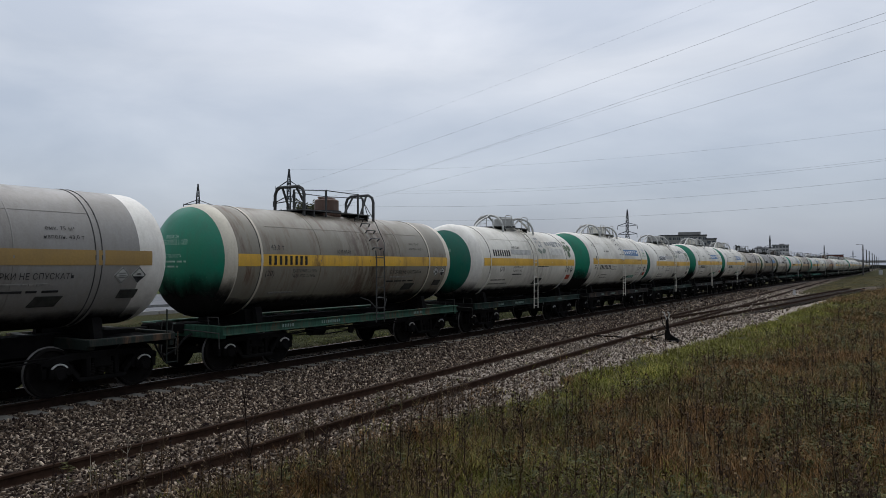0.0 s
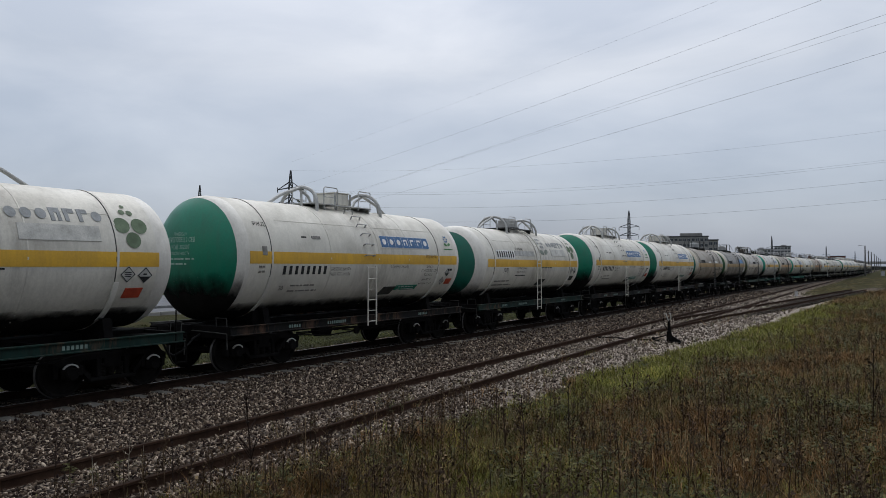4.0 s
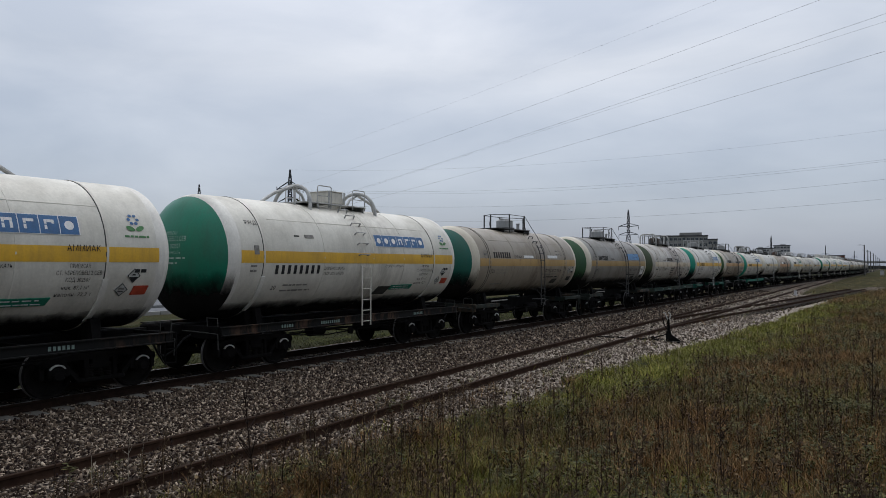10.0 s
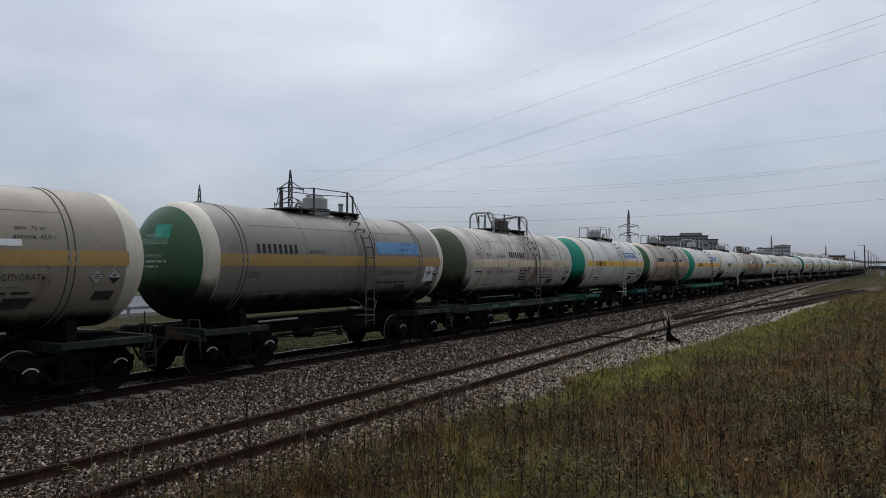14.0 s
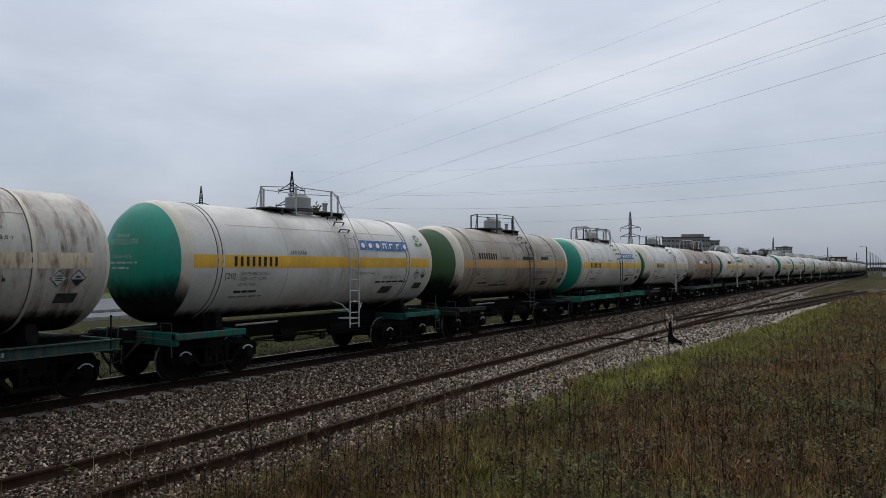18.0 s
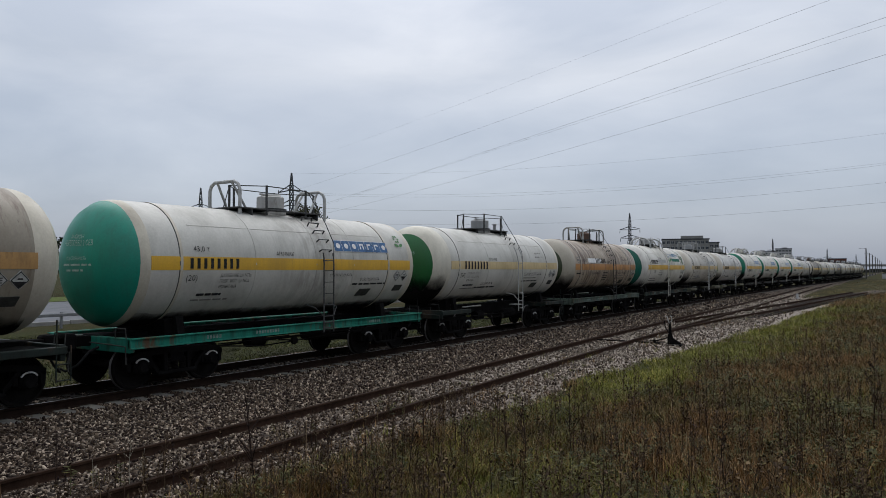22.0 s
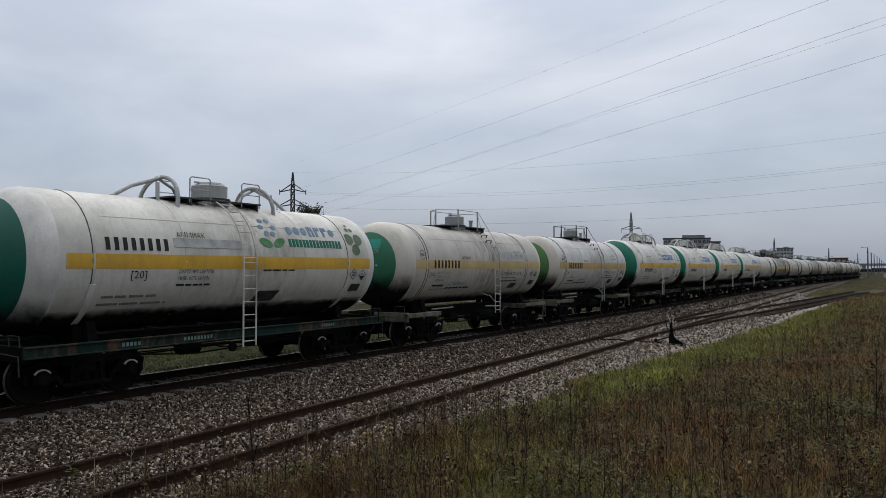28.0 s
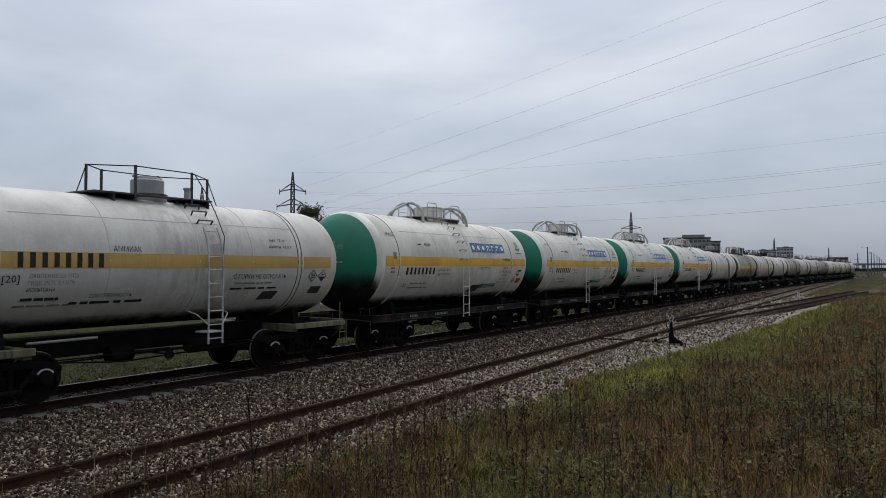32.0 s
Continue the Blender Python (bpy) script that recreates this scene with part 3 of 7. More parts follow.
def flower_mark(wagon, K, y, z, size, petal, leaf):
    tag = "%.2f,%.2f,%.2f,%.2f" % (y, z, size, K["R"])

    def petals(s):
        for k in range(6):
            a = k * math.pi / 3
            leaf_mark(s, K, y + 0.30 * size * math.cos(a), z + 0.25 * size + 0.26 * size * math.sin(a), 0.12 * size, 0.10 * size)

    def leaves(s):
        leaf_mark(s, K, y - 0.30 * size, z - 0.30 * size, 0.30 * size, 0.15 * size, -0.35)
        leaf_mark(s, K, y + 0.34 * size, z - 0.28 * size, 0.30 * size, 0.15 * size, 0.35)
    part("emblem_flower", shared("emblem_flower:" + tag, petal, petals), wagon, "blue oval petals of a painted emblem")
    part("emblem_foliage", shared("emblem_foliage:" + tag, leaf, leaves), wagon, "green leaves of a painted emblem")


def berry_mark(wagon, K, y, z, material):
    """Three large and three small discs of a painted emblem."""
    for i, (dy, dz, r) in enumerate(((-0.20, 0.04, 0.18), (0.20, 0.04, 0.18), (0.0, -0.26, 0.17), (-0.08, 0.32, 0.07), (0.09, 0.31, 0.07), (0.0, 0.44, 0.05))):
        part("emblem_disc", shared("emblem_disc:%d,%.2f,%.2f,%.2f" % (i, y, z, K["R"]), material, lambda s: leaf_mark(s, K, y + dy, z + dz, r, r, 0.0, 18)), wagon)


berry_green = plain("berry_green_paint", (0.13, 0.175, 0.11), 0.6, 0.3, 5.0)
head_ink = plain("faint_head_lettering", (0.36, 0.48, 0.42), 0.7, 0.4, 9.0)
logo_blue = plain("logo_blue_paint", (0.022, 0.105, 0.255), 0.5, 0.3, 5.0)
logo_white = plain("logo_white_paint", (0.7, 0.7, 0.68), 0.5, 0.2, 5.0)
logo_green = plain("logo_green_paint", (0.10, 0.24, 0.10), 0.6, 0.3, 5.0)
logo_grey = plain("logo_grey_blue_paint", (0.17, 0.25, 0.33), 0.6, 0.3, 5.0)
dull_petal = plain("dull_petal_paint", (0.27, 0.28, 0.28), 0.6, 0.3, 5.0)
dull_leaf = plain("dull_leaf_paint", (0.21, 0.24, 0.20), 0.6, 0.3, 5.0)
board_white = plain("soiled_white_board", (0.46, 0.46, 0.43), 0.6, 0.35, 6.0)
board_dark = plain("dark_board", (0.045, 0.045, 0.04), 0.7, 0.4, 6.0)
board_green = plain("green_board", (0.02, 0.16, 0.10), 0.6, 0.3, 6.0)
board_red = plain("red_board", (0.38, 0.06, 0.03), 0.6, 0.3, 6.0)
patch_blue = plain("blue_overpaint", (0.12, 0.24, 0.42), 0.6, 0.3, 4.0)
patch_teal = plain("teal_overpaint", (0.05, 0.30, 0.22), 0.6, 0.3, 4.0)
patch_pale = plain("pale_overpaint", (0.50, 0.49, 0.45), 0.6, 0.3, 4.0)
patch_grey = plain("grey_overpaint", (0.40, 0.40, 0.38), 0.6, 0.3, 4.0)
galvanised = plain("grey_painted_tube", (0.40, 0.40, 0.38), 0.5, 0.35, 5.0)
dark_tube = plain("dark_tube", (0.07, 0.07, 0.068), 0.6, 0.4, 5.0)


def plain_logo(wagon, K, y, z, w, h, material):
    """Seven plain rounded and angular shapes in a row."""
    step, put = w / 7, on_side(K["R"], K["zc"], 0.012)
    for i in range(7):
        a, b = y + i * step + step * 0.08, y + i * step + step * 0.84

        def mark(s):
            if i in (0, 1, 2, 6):
                leaf_mark(s, K, (a + b) / 2, z, (b - a) / 2, h * 0.5)
            else:
                put(s, a, a + step * 0.30, z - h / 2, z + h / 2)
                put(s, a + step * 0.302, b, z + h * 0.16, z + h / 2)
                if i == 3:
                    put(s, b - step * 0.26, b, z - h / 2, z + h * 0.158)
        part("logo_mark", shared("logo_mark:%d,%.2f,%.2f,%.2f" % (i, y, z, K["R"]), material, mark), wagon)


def square_logo(wagon, K, y, z, w, h):
    """Seven blue squares, each with a plain pale shape in it."""
    step = w / 7
    put = on_side(K["R"], K["zc"], 0.010)
    over = on_side(K["R"], K["zc"], 0.016)
    tag = "%.2f,%.2f,%.2f,%.2f,%.2f" % (y, z, w, h, K["R"])
    part("logo_panel", shared("logo_panel:" + tag, logo_white, lambda s: put(s, y - 0.012, y + w + 0.006, z - h / 2 - 0.012, z + h / 2 + 0.012)), wagon, "pale backing of a painted logo")
    for i in range(7):
        a = y + i * step
        part("logo_square", shared("logo_square:%d," % i + tag, logo_blue, lambda s: on_side(K["R"], K["zc"], 0.0135)(s, a, a + step * 0.955, z - h / 2, z + h / 2)), wagon)

    def marks(s):
        for i in range(7):
            a, b = y + i * step + step * 0.22, y + i * step + step * 0.72
            if i in (0, 1, 2, 6):
                leaf_mark(s, dict(K, R=K["R"] + 0.004), (a + b) / 2, z, (b - a) / 2, h * 0.27)
            else:
                over(s, a, a + step * 0.13, z - h * 0.27, z + h * 0.27)
                over(s, a + step * 0.14, b, z + h * 0.12, z + h * 0.27)
                if i in (3, 5):
                    over(s, b - step * 0.13, b, z - h * 0.27 * (1 if i == 3 else -0.2), z + h * 0.11)
    part("logo_mark", shared("logo_mark:" + tag, logo_white, marks), wagon)


def rooftop(wagon, kind, K, hatch_mat, tube_mat, rail_mat):
    """Hatch, walkway, railings and guard arches on the crest of the tank."""
    R, zc = K["R"], K["zc"]
    top = zc + R
    tag = ":%s,%.2f" % (kind, top)
    sq = 0.44 if kind in ("large", "guard") else 0.37
    if kind == "large":
        part("hatch_box", shared("hatch_box" + tag, hatch_mat, lambda s: (s.lathe([(0.0, top - 0.1), (0.44, top - 0.1), (0.44, top + 0.08), (0.0, top + 0.08)], 24, "z"), s.box(-0.38, 0.38, -0.33, 0.33, top + 0.10, top + 0.45, 0.02), s.box(-0.40, 0.40, -0.35, 0.35, top + 0.45, top + 0.475, 0.005))), wagon, "square grey hatch housing")
        part("hatch_frame", shared("hatch_frame" + tag, galvanised, lambda s: [s.box(sx * 0.41 - 0.02, sx * 0.41 + 0.02, sy * 0.36 - 0.02, sy * 0.36 + 0.02, top - 0.06, top + 0.45) for sx in (-1, 1) for sy in (-1, 1)]), wagon)
    else:
        part("hatch_dome", shared("hatch_dome" + tag, hatch_mat, lambda s: s.lathe([(0.0, top - 0.1), (sq + 0.06, top - 0.1), (sq + 0.06, top + 0.07), (sq + 0.02, top + 0.08), (sq + 0.02, top + 0.12), (sq, top + 0.13), (sq, top + 0.44), (sq - 0.03, top + 0.47), (0.0, top + 0.49)], 24, "z")), wagon, "round hatch dome")
        part("hatch_flange", shared("hatch_flange" + tag, dark_tube, lambda s: s.lathe([(sq + 0.03, top + 0.09), (sq + 0.075, top + 0.09), (sq + 0.075, top + 0.13), (sq + 0.03, top + 0.13)], 24, "z", closed=True)), wagon)
    py, px = (1.35, 0.62) if kind in ("plain", "arch") else (1.15, 0.62)
    part("walkway", shared("walkway" + tag, dark_tube if kind != "large" else galvanised, lambda s: ([s.box(-px, px, sg * sq + (0.06 if sg > 0 else -py + sq - sq), sg * sq + (py - sq if sg > 0 else -0.06), top + 0.02, top + 0.06, 0.008) for sg in (-1, 1)], [s.box(sg * px - 0.14, sg * px + 0.02, -py, py, top + 0.02, top + 0.06, 0.008) for sg in (-1, 1)], [s.box(-px, px, y - 0.02, y + 0.02, top - 0.22, top + 0.02) for y in (-py + 0.1, py - 0.1)])), wagon, "steel walkway round the hatch")
    if kind == "plain":
        part("safety_valve", shared("safety_valve" + tag, hatch_mat, lambda s: s.lathe([(0.0, top + 0.04), (0.10, top + 0.04), (0.10, top + 0.08), (0.07, top + 0.09), (0.07, top + 0.30), (0.09, top + 0.31), (0.09, top + 0.36), (0.0, top + 0.37)], 12, "z", (0.2, 0.95, 0))), wagon, "small upright safety valve")
    part("hatch_lid", shared("hatch_lid" + tag, hatch_mat, lambda s: (s.lathe([(0.0, top + 0.49), (sq - 0.10, top + 0.485), (sq - 0.12, top + 0.53), (0.0, top + 0.55)], 20, "z"), s.box(-0.03, 0.03, -sq - 0.02, sq + 0.02, top + 0.50, top + 0.545, 0.008))), wagon, "bolted lid with a cross bar") if kind != "large" else None
    z0, z1 = top - 0.06, top + (0.68 if kind in ("plain", "arch") else 0.55)
    if kind in ("plain", "arch"):
        posts = [(px, -0.75), (px, 0.75), (-px, -0.75), (-px, 0.75), (0.15, -1.60), (0.15, 1.60)]
        for i, (x, y) in enumerate(posts):
            h = z1 - (0.04 if abs(y) > 1 else 0)
            part("railing_post", shared("railing_post:%d%s" % (i, tag), rail_mat, lambda s: s.box(x - 0.022, x + 0.022, y - 0.022, y + 0.022, z0 - (0.05 if abs(x) > 0.3 else 0), h)), wagon)
        loop = [(0.15, -1.60, z1 - 0.05), (px, -0.75, z1 - 0.02), (px, 0.75, z1 - 0.02), (0.15, 1.60, z1 - 0.05), (-px, 0.75, z1 - 0.02), (-px, -0.75, z1 - 0.02), (0.15, -1.60, z1 - 0.05)]
        part("handrail", shared("handrail" + tag, rail_mat, lambda s: s.tube(loop, 0.014, 6)), wagon)
        for sg in (-1, 1):
            part("railing_brace", shared("railing_brace:%d" % sg + tag, rail_mat, lambda s: s.tube([(0.15, sg * 1.60, z1 - 0.06), (0.2, sg * 1.86, top - 0.03)], 0.012, 6)), wagon)
        part("ladder_handrail", shared("ladder_handrail" + tag, rail_mat, lambda s: s.tube([(px, 0.85, z1 - 0.05), (px + 0.2, 1.0, top + 0.2), (px + 0.5, 1.02, top - 0.25), curve_point(K, 22, 1.02, 0.14), curve_point(K, 6, 0.9, 0.14)], 0.013, 6)), wagon)
    else:
        for sg in (-1, 1):
            for sx in (-1, 1):
                a, b = sg * 0.5, sg * 1.1
                part("railing", shared("railing:%d,%d%s" % (sg, sx, tag), rail_mat, lambda s: (s.tube([(sx * px, a, z0), (sx * px, a, z1 - 0.04), (sx * px, a + 0.05 * sg, z1), (sx * px, b - 0.05 * sg, z1), (sx * px, b, z1 - 0.04), (sx * px, b, z0)], 0.016, 6), s.tube([(sx * px, a, z0 + 0.32), (sx * px, b, z0 + 0.32)], 0.012, 6))), wagon)
    if kind == "plain":
        return
    r = {"arch": 0.045, "guard": 0.050, "large": 0.054}[kind]
    for sg in (-1, 1):
        y0 = sg * (1.62 if kind == "arch" else 1.52)
        wide, high = (0.56, 0.72) if kind == "arch" else (0.72, 0.56)

        def foot(x):
            return zc + math.sqrt(R * R - x * x) - 0.02

        def arch(s):
            pts = []
            if kind == "arch":
                pts = [(-wide, y0, foot(wide)), (-wide, y0, top + high - 0.22), (-wide + 0.06, y0, top + high - 0.08), (-wide + 0.2, y0, top + high), (wide - 0.2, y0, top + high), (wide - 0.06, y0, top + high - 0.08), (wide, y0, top + high - 0.22), (wide, y0, foot(wide))]
            else:
                for i in range(15):
                    a = math.pi * i / 14
                    x = -wide * math.cos(a)
                    pts.append((x, y0 - sg * 0.1 * math.sin(a), (foot(wide) - 0.02) + (top + high - foot(wide)) * math.sin(a) ** 0.75))
            s.tube(pts, r, 8)

        part("guard_arch", shared("guard_arch:%d%s" % (sg, tag), tube_mat, arch), wagon, "bent tube guard over the hatch")

        if kind == "arch":
            legs = [([(x * 0.9, y0, top + high - 0.02), (x * 1.2, y0 - sg * 0.45, top - 0.02)], r * 0.75) for x in (-0.30, 0.30)]
        else:
            legs = [([(0, y0 - sg * 0.1, top + high - 0.03), (0, y0 + sg * 0.7, top + 0.26), (0, y0 + sg * 1.2, top - 0.02)], r * 0.9),
                    ([(0, y0 - sg * 0.05, top + high - 0.08), (0, y0 - sg * 0.42, top + 0.30), (0, y0 - sg * 0.62, top)], r * 0.8),
                    ([(0.35, y0 + sg * 0.25, top + 0.36), (0.42, y0 + sg * 0.3, foot(0.42))], r * 0.7)]
        for i, (pts, rr) in enumerate(legs):
            part("guard_brace", shared("guard_brace:%d,%d%s" % (i, sg, tag), tube_mat, lambda s: s.tube(pts, rr, 8)), wagon)


def ladder(wagon, kind, K, mat):
    y0, w = K["ladder"], 0.40
    tag = ":%s,%.2f" % (kind, K["R"])
    low = 0.72 if kind == "guard" else 0.85
    top_a = {"plain": 34, "arch": 14, "guard": 78, "large": -8}[kind]
    out = 0.13
    x = K["R"] + out
    for i, y in enumerate((y0 - w / 2, y0 + w / 2)):
        if kind == "large":
            pts = [(x, y, low), (x, y, K["zc"] - 0.28), (x - 0.04, y, K["zc"] - 0.2)]
        else:
            pts = [(x, y, low), (x, y, K["zc"])] + [curve_point(K, a, y, out) for a in range(6, top_a + 1, 6)]
        part("ladder_rail", shared("ladder_rail:%d%s" % (i, tag), mat, lambda s: s.tube(pts, 0.022, 6)), wagon)
    if kind in ("plain", "arch"):
        for i, y in enumerate((y0 - w / 2, y0 + w / 2)):
            part("ladder_stay", shared("ladder_stay:%d%s" % (i, tag), mat, lambda s: s.tube([(x, y, 1.28), (x - 0.10, y - (0.24 if i == 0 else -0.24), 1.52), (x - 0.42, y - (0.26 if i == 0 else -0.26), 1.60)], 0.016, 6)), wagon)
        part("ladder_foot", shared("ladder_foot" + tag, mat, lambda s: s.box(x - 0.42, x + 0.02, y0 - w / 2 - 0.03, y0 + w / 2 + 0.03, 1.10, 1.13, 0.004)), wagon)
    z = low + 0.12
    while z < K["zc"] + (0 if kind != "large" else -0.25):
        part("rung", shared("rung:%.2f%s" % (z, tag), mat, lambda s: s.tube([(x, y0 - w / 2, z), (x, y0 + w / 2, z)], 0.014, 6)), wagon)
        z += 0.31
    a, out = 4, (0.13 if kind == "guard" else 0.10)
    while a < 76:
        def step(s):
            p, q = curve_point(K, a, y0 - w / 2, out), curve_point(K, a, y0 + w / 2, out)
            s.tube([p, q], 0.016, 6)
            if a > top_a:
                for yy in (y0 - w / 2, y0 + w / 2):
                    s.tube([curve_point(K, a - 1, yy, -0.01), curve_point(K, a, yy, out + 0.01)], 0.020, 6)
        part("rung", shared("rung:a%.0f%s" % (a, tag), mat if a <= top_a or kind == "guard" else (galvanised if kind == "large" else dark_tube), step), wagon)
        a += 11.5


def underframe(wagon, kind, K, sill_mat):
    part("centre_sill", shared("centre_sill", steel_black, lambda s: s.box(-0.27, 0.27, -5.3, 5.3, 0.74, 1.16, 0.02)), wagon, "sooty steel centre sill")
    for sg in (-1, 1):
        part("coupler", shared("coupler:%d" % sg, steel_black, lambda s: coupler(s, sg)), wagon, "knuckle coupler")
        part("end_beam", shared("end_beam:%d" % sg, steel_black if kind in ("large", "guard") else sill_mat, lambda s: s.box(-1.45, 1.45, min(sg * 5.22, sg * 5.34), max(sg * 5.22, sg * 5.34), 0.84, 1.14, 0.015)), wagon)
        part("end_deck", shared("end_deck:%d" % sg, steel_black, lambda s: s.box(-1.40, 1.40, min(sg * 4.1, sg * 5.24), max(sg * 4.1, sg * 5.24), 1.04, 1.07, 0.01)), wagon)
        part("saddle", shared("saddle:%d,%s" % (sg, kind), steel_black, lambda s: (s.box(-0.85, 0.85, sg * 3.9 - 0.16, sg * 3.9 + 0.16, 1.0, 1.45, 0.02))), wagon)
        for p in (-1, 1):
            part("saddle_bracket", shared("saddle_bracket:%d,%d" % (sg, p), steel_black, lambda s: s.extrude([(p * 0.98, 1.06), (p * 1.12, 1.06), (p * 1.02, 1.50), (p * 0.9, 1.50)], sg * 3.8 - 0.10, sg * 3.8 + 0.10)), wagon, "sooty steel bracket that carries the tank")
        # steps and grab irons at the corners
        def corner(s):
            for y in (sg * 5.14, sg * 5.42):
                s.tube([(1.47, y, 0.45), (1.47, y, 1.12 if y * sg > 5.3 or kind == "large" else 1.62)], 0.015, 6)
            for z in (0.48, 0.78):
                s.tube([(1.47, sg * 5.14, z), (1.47, sg * 5.42, z)], 0.014, 6)
        if sg > 0:
            part("corner_step", shared("corner_step:%d,%s" % (sg, kind), sill_mat if kind == "plain" else steel_black, corner), wagon, "bent bar step at the corner")
        for side in (-1, 1):
            if kind == "plain":
                part("side_sill", shared("short_sill:%d,%d" % (sg, side), sill_mat, lambda s: (s.box(min(side * 1.34, side * 1.5), max(side * 1.34, side * 1.5), min(sg * 3.35, sg * 5.34), max(sg * 3.35, sg * 5.34), 0.97, 1.11, 0.012), s.box(min(side * 0.2, side * 1.4), max(side * 0.2, side * 1.4), sg * 3.45 - 0.08, sg * 3.45 + 0.08, 0.9, 1.1, 0.01))), wagon, "short painted side sill")
            elif sg > 0:
                part("side_sill", shared("side_sill:%d" % side, sill_mat, lambda s: (s.box(min(side * 1.37, side * 1.47), max(side * 1.37, side * 1.47), -5.34, 5.34, 0.93, 1.13, 0.012), s.box(min(side * 1.40, side * 1.53), max(side * 1.40, side * 1.53), -5.34, 5.34, 1.115, 1.14, 0.004), s.box(min(side * 1.40, side * 1.53), max(side * 1.40, side * 1.53), -5.34, 5.34, 0.92, 0.945, 0.004))), wagon, "long painted steel side sill")
    for y in (-2.4, -0.8, 0.8, 2.4):
        if kind != "plain":
            part("cross_beam", shared("cross_beam:%.1f" % y, steel_black, lambda s: s.box(-1.4, 1.4, y - 0.05, y + 0.05, 0.90, 1.10, 0.01)), wagon)
    if kind != "plain":
        for y, n in ((-3.4, 5), (-1.9, 9), (2.6, 6)):
            part("sill_marking", shared("sill_marking:%.1f" % y, sill_ink, lambda s: [s.box(1.468, 1.474, y + i * 0.09, y + i * 0.09 + 0.055, 0.985, 1.065) for i in range(n)]), wagon)
    else:
        part("pipe", shared("pipe", far_pale_pipe, lambda s: s.tube([(1.08, -3.3, 1.16), (1.08, -1.9, 1.17)], 0.028, 6)), wagon, "pale pipe under the tank")
    # hoses and levers between the wagons
    for sg in (-1, 1):
        part("brake_hose", shared("brake_hose:%d" % sg, hose_rubber, lambda s: s.tube([(0.42, sg * 5.36, 0.92), (0.44, sg * 5.58, 0.84), (0.36, sg * 5.78, 0.58), (0.22, sg * 5.95, 0.46), (0.08, sg * 6.0, 0.52)], 0.026, 6)), wagon, "hanging rubber brake hose")
        part("uncoupling_lever", shared("uncoupling_lever:%d" % sg, sooty_grey, lambda s: s.tube([(1.42, sg * 5.40, 0.62), (1.42, sg * 5.42, 0.98), (0.9, sg * 5.42, 1.0), (0.25, sg * 5.46, 1.02)], 0.014, 6)), wagon)
        part("grab_iron", shared("grab_iron:%d" % sg, sooty_grey, lambda s: s.tube([(1.36, sg * 5.36, 1.14), (1.36, sg * 5.38, 1.34), (1.0, sg * 5.38, 1.34), (1.0, sg * 5.36, 1.14)], 0.012, 6)), wagon)
    # brake gear
    part("brake_cylinder", shared("brake_cylinder", steel_black, lambda s: (s.lathe([(0.0, -1.25), (0.17, -1.25), (0.18, -1.2), (0.18, -0.72), (0.14, -0.68), (0.0, -0.66)], 16, "y", (0.45, 0, 0.72)), s.tube([(0.45, -0.66, 0.72), (0.45, 0.3, 0.72)], 0.03, 6))), wagon)
    part("air_tank", shared("air_tank", steel_black, lambda s: s.lathe([(0.0, 0.5), (0.12, 0.52), (0.17, 0.6), (0.17, 1.5), (0.12, 1.58), (0.0, 1.6)], 16, "y", (0.75, 0, 0.76))), wagon)
    part("brake_rod", shared("brake_rod", steel_black, lambda s: (s.tube([(0.15, -3.2, 0.62), (0.15, 3.2, 0.66)], 0.022, 6), s.tube([(1.15, -2.8, 0.80), (1.15, 2.8, 0.80)], 0.016, 6), s.tube([(0.9, -2.8, 0.74), (0.9, -1.2, 0.60), (0.9, 2.8, 0.72)], 0.018, 6))), wagon)
    part("release_valve", shared("release_valve", wheel_steel, lambda s: (s.lathe([(0.0, 1.12), (0.10, 1.12), (0.10, 1.2), (0.0, 1.2)], 14, "x", (0, -0.25, 0.68)), s.tube([(0.6, -0.25, 0.68), (1.14, -0.25, 0.68)], 0.02, 6))), wagon)


sill_ink = plain("worn_sill_lettering", (0.20, 0.27, 0.24), 0.7, 0.5, 9.0)
hose_rubber = plain("hose_rubber", (0.012, 0.012, 0.012), 0.6, 0.3, 6.0)
sooty_grey = plain("sooty_grey_steel", (0.055, 0.055, 0.05), 0.8, 0.5, 4.0)
far_pale_pipe = plain("pale_pipe_paint", (0.26, 0.25, 0.23), 0.6, 0.3, 6.0)


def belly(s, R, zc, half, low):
    """The belly coat, tar and painted-in shade, with an uneven upper edge on both sides."""
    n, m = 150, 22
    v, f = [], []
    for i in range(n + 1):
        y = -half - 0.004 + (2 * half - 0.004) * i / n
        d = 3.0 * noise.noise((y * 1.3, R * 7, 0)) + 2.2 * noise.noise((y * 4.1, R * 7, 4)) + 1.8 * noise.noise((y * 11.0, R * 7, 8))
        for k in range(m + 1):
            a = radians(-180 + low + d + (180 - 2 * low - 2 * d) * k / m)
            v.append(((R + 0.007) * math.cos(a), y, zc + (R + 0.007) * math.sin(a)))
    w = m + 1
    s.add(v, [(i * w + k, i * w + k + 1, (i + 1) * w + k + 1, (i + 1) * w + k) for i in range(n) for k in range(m)])


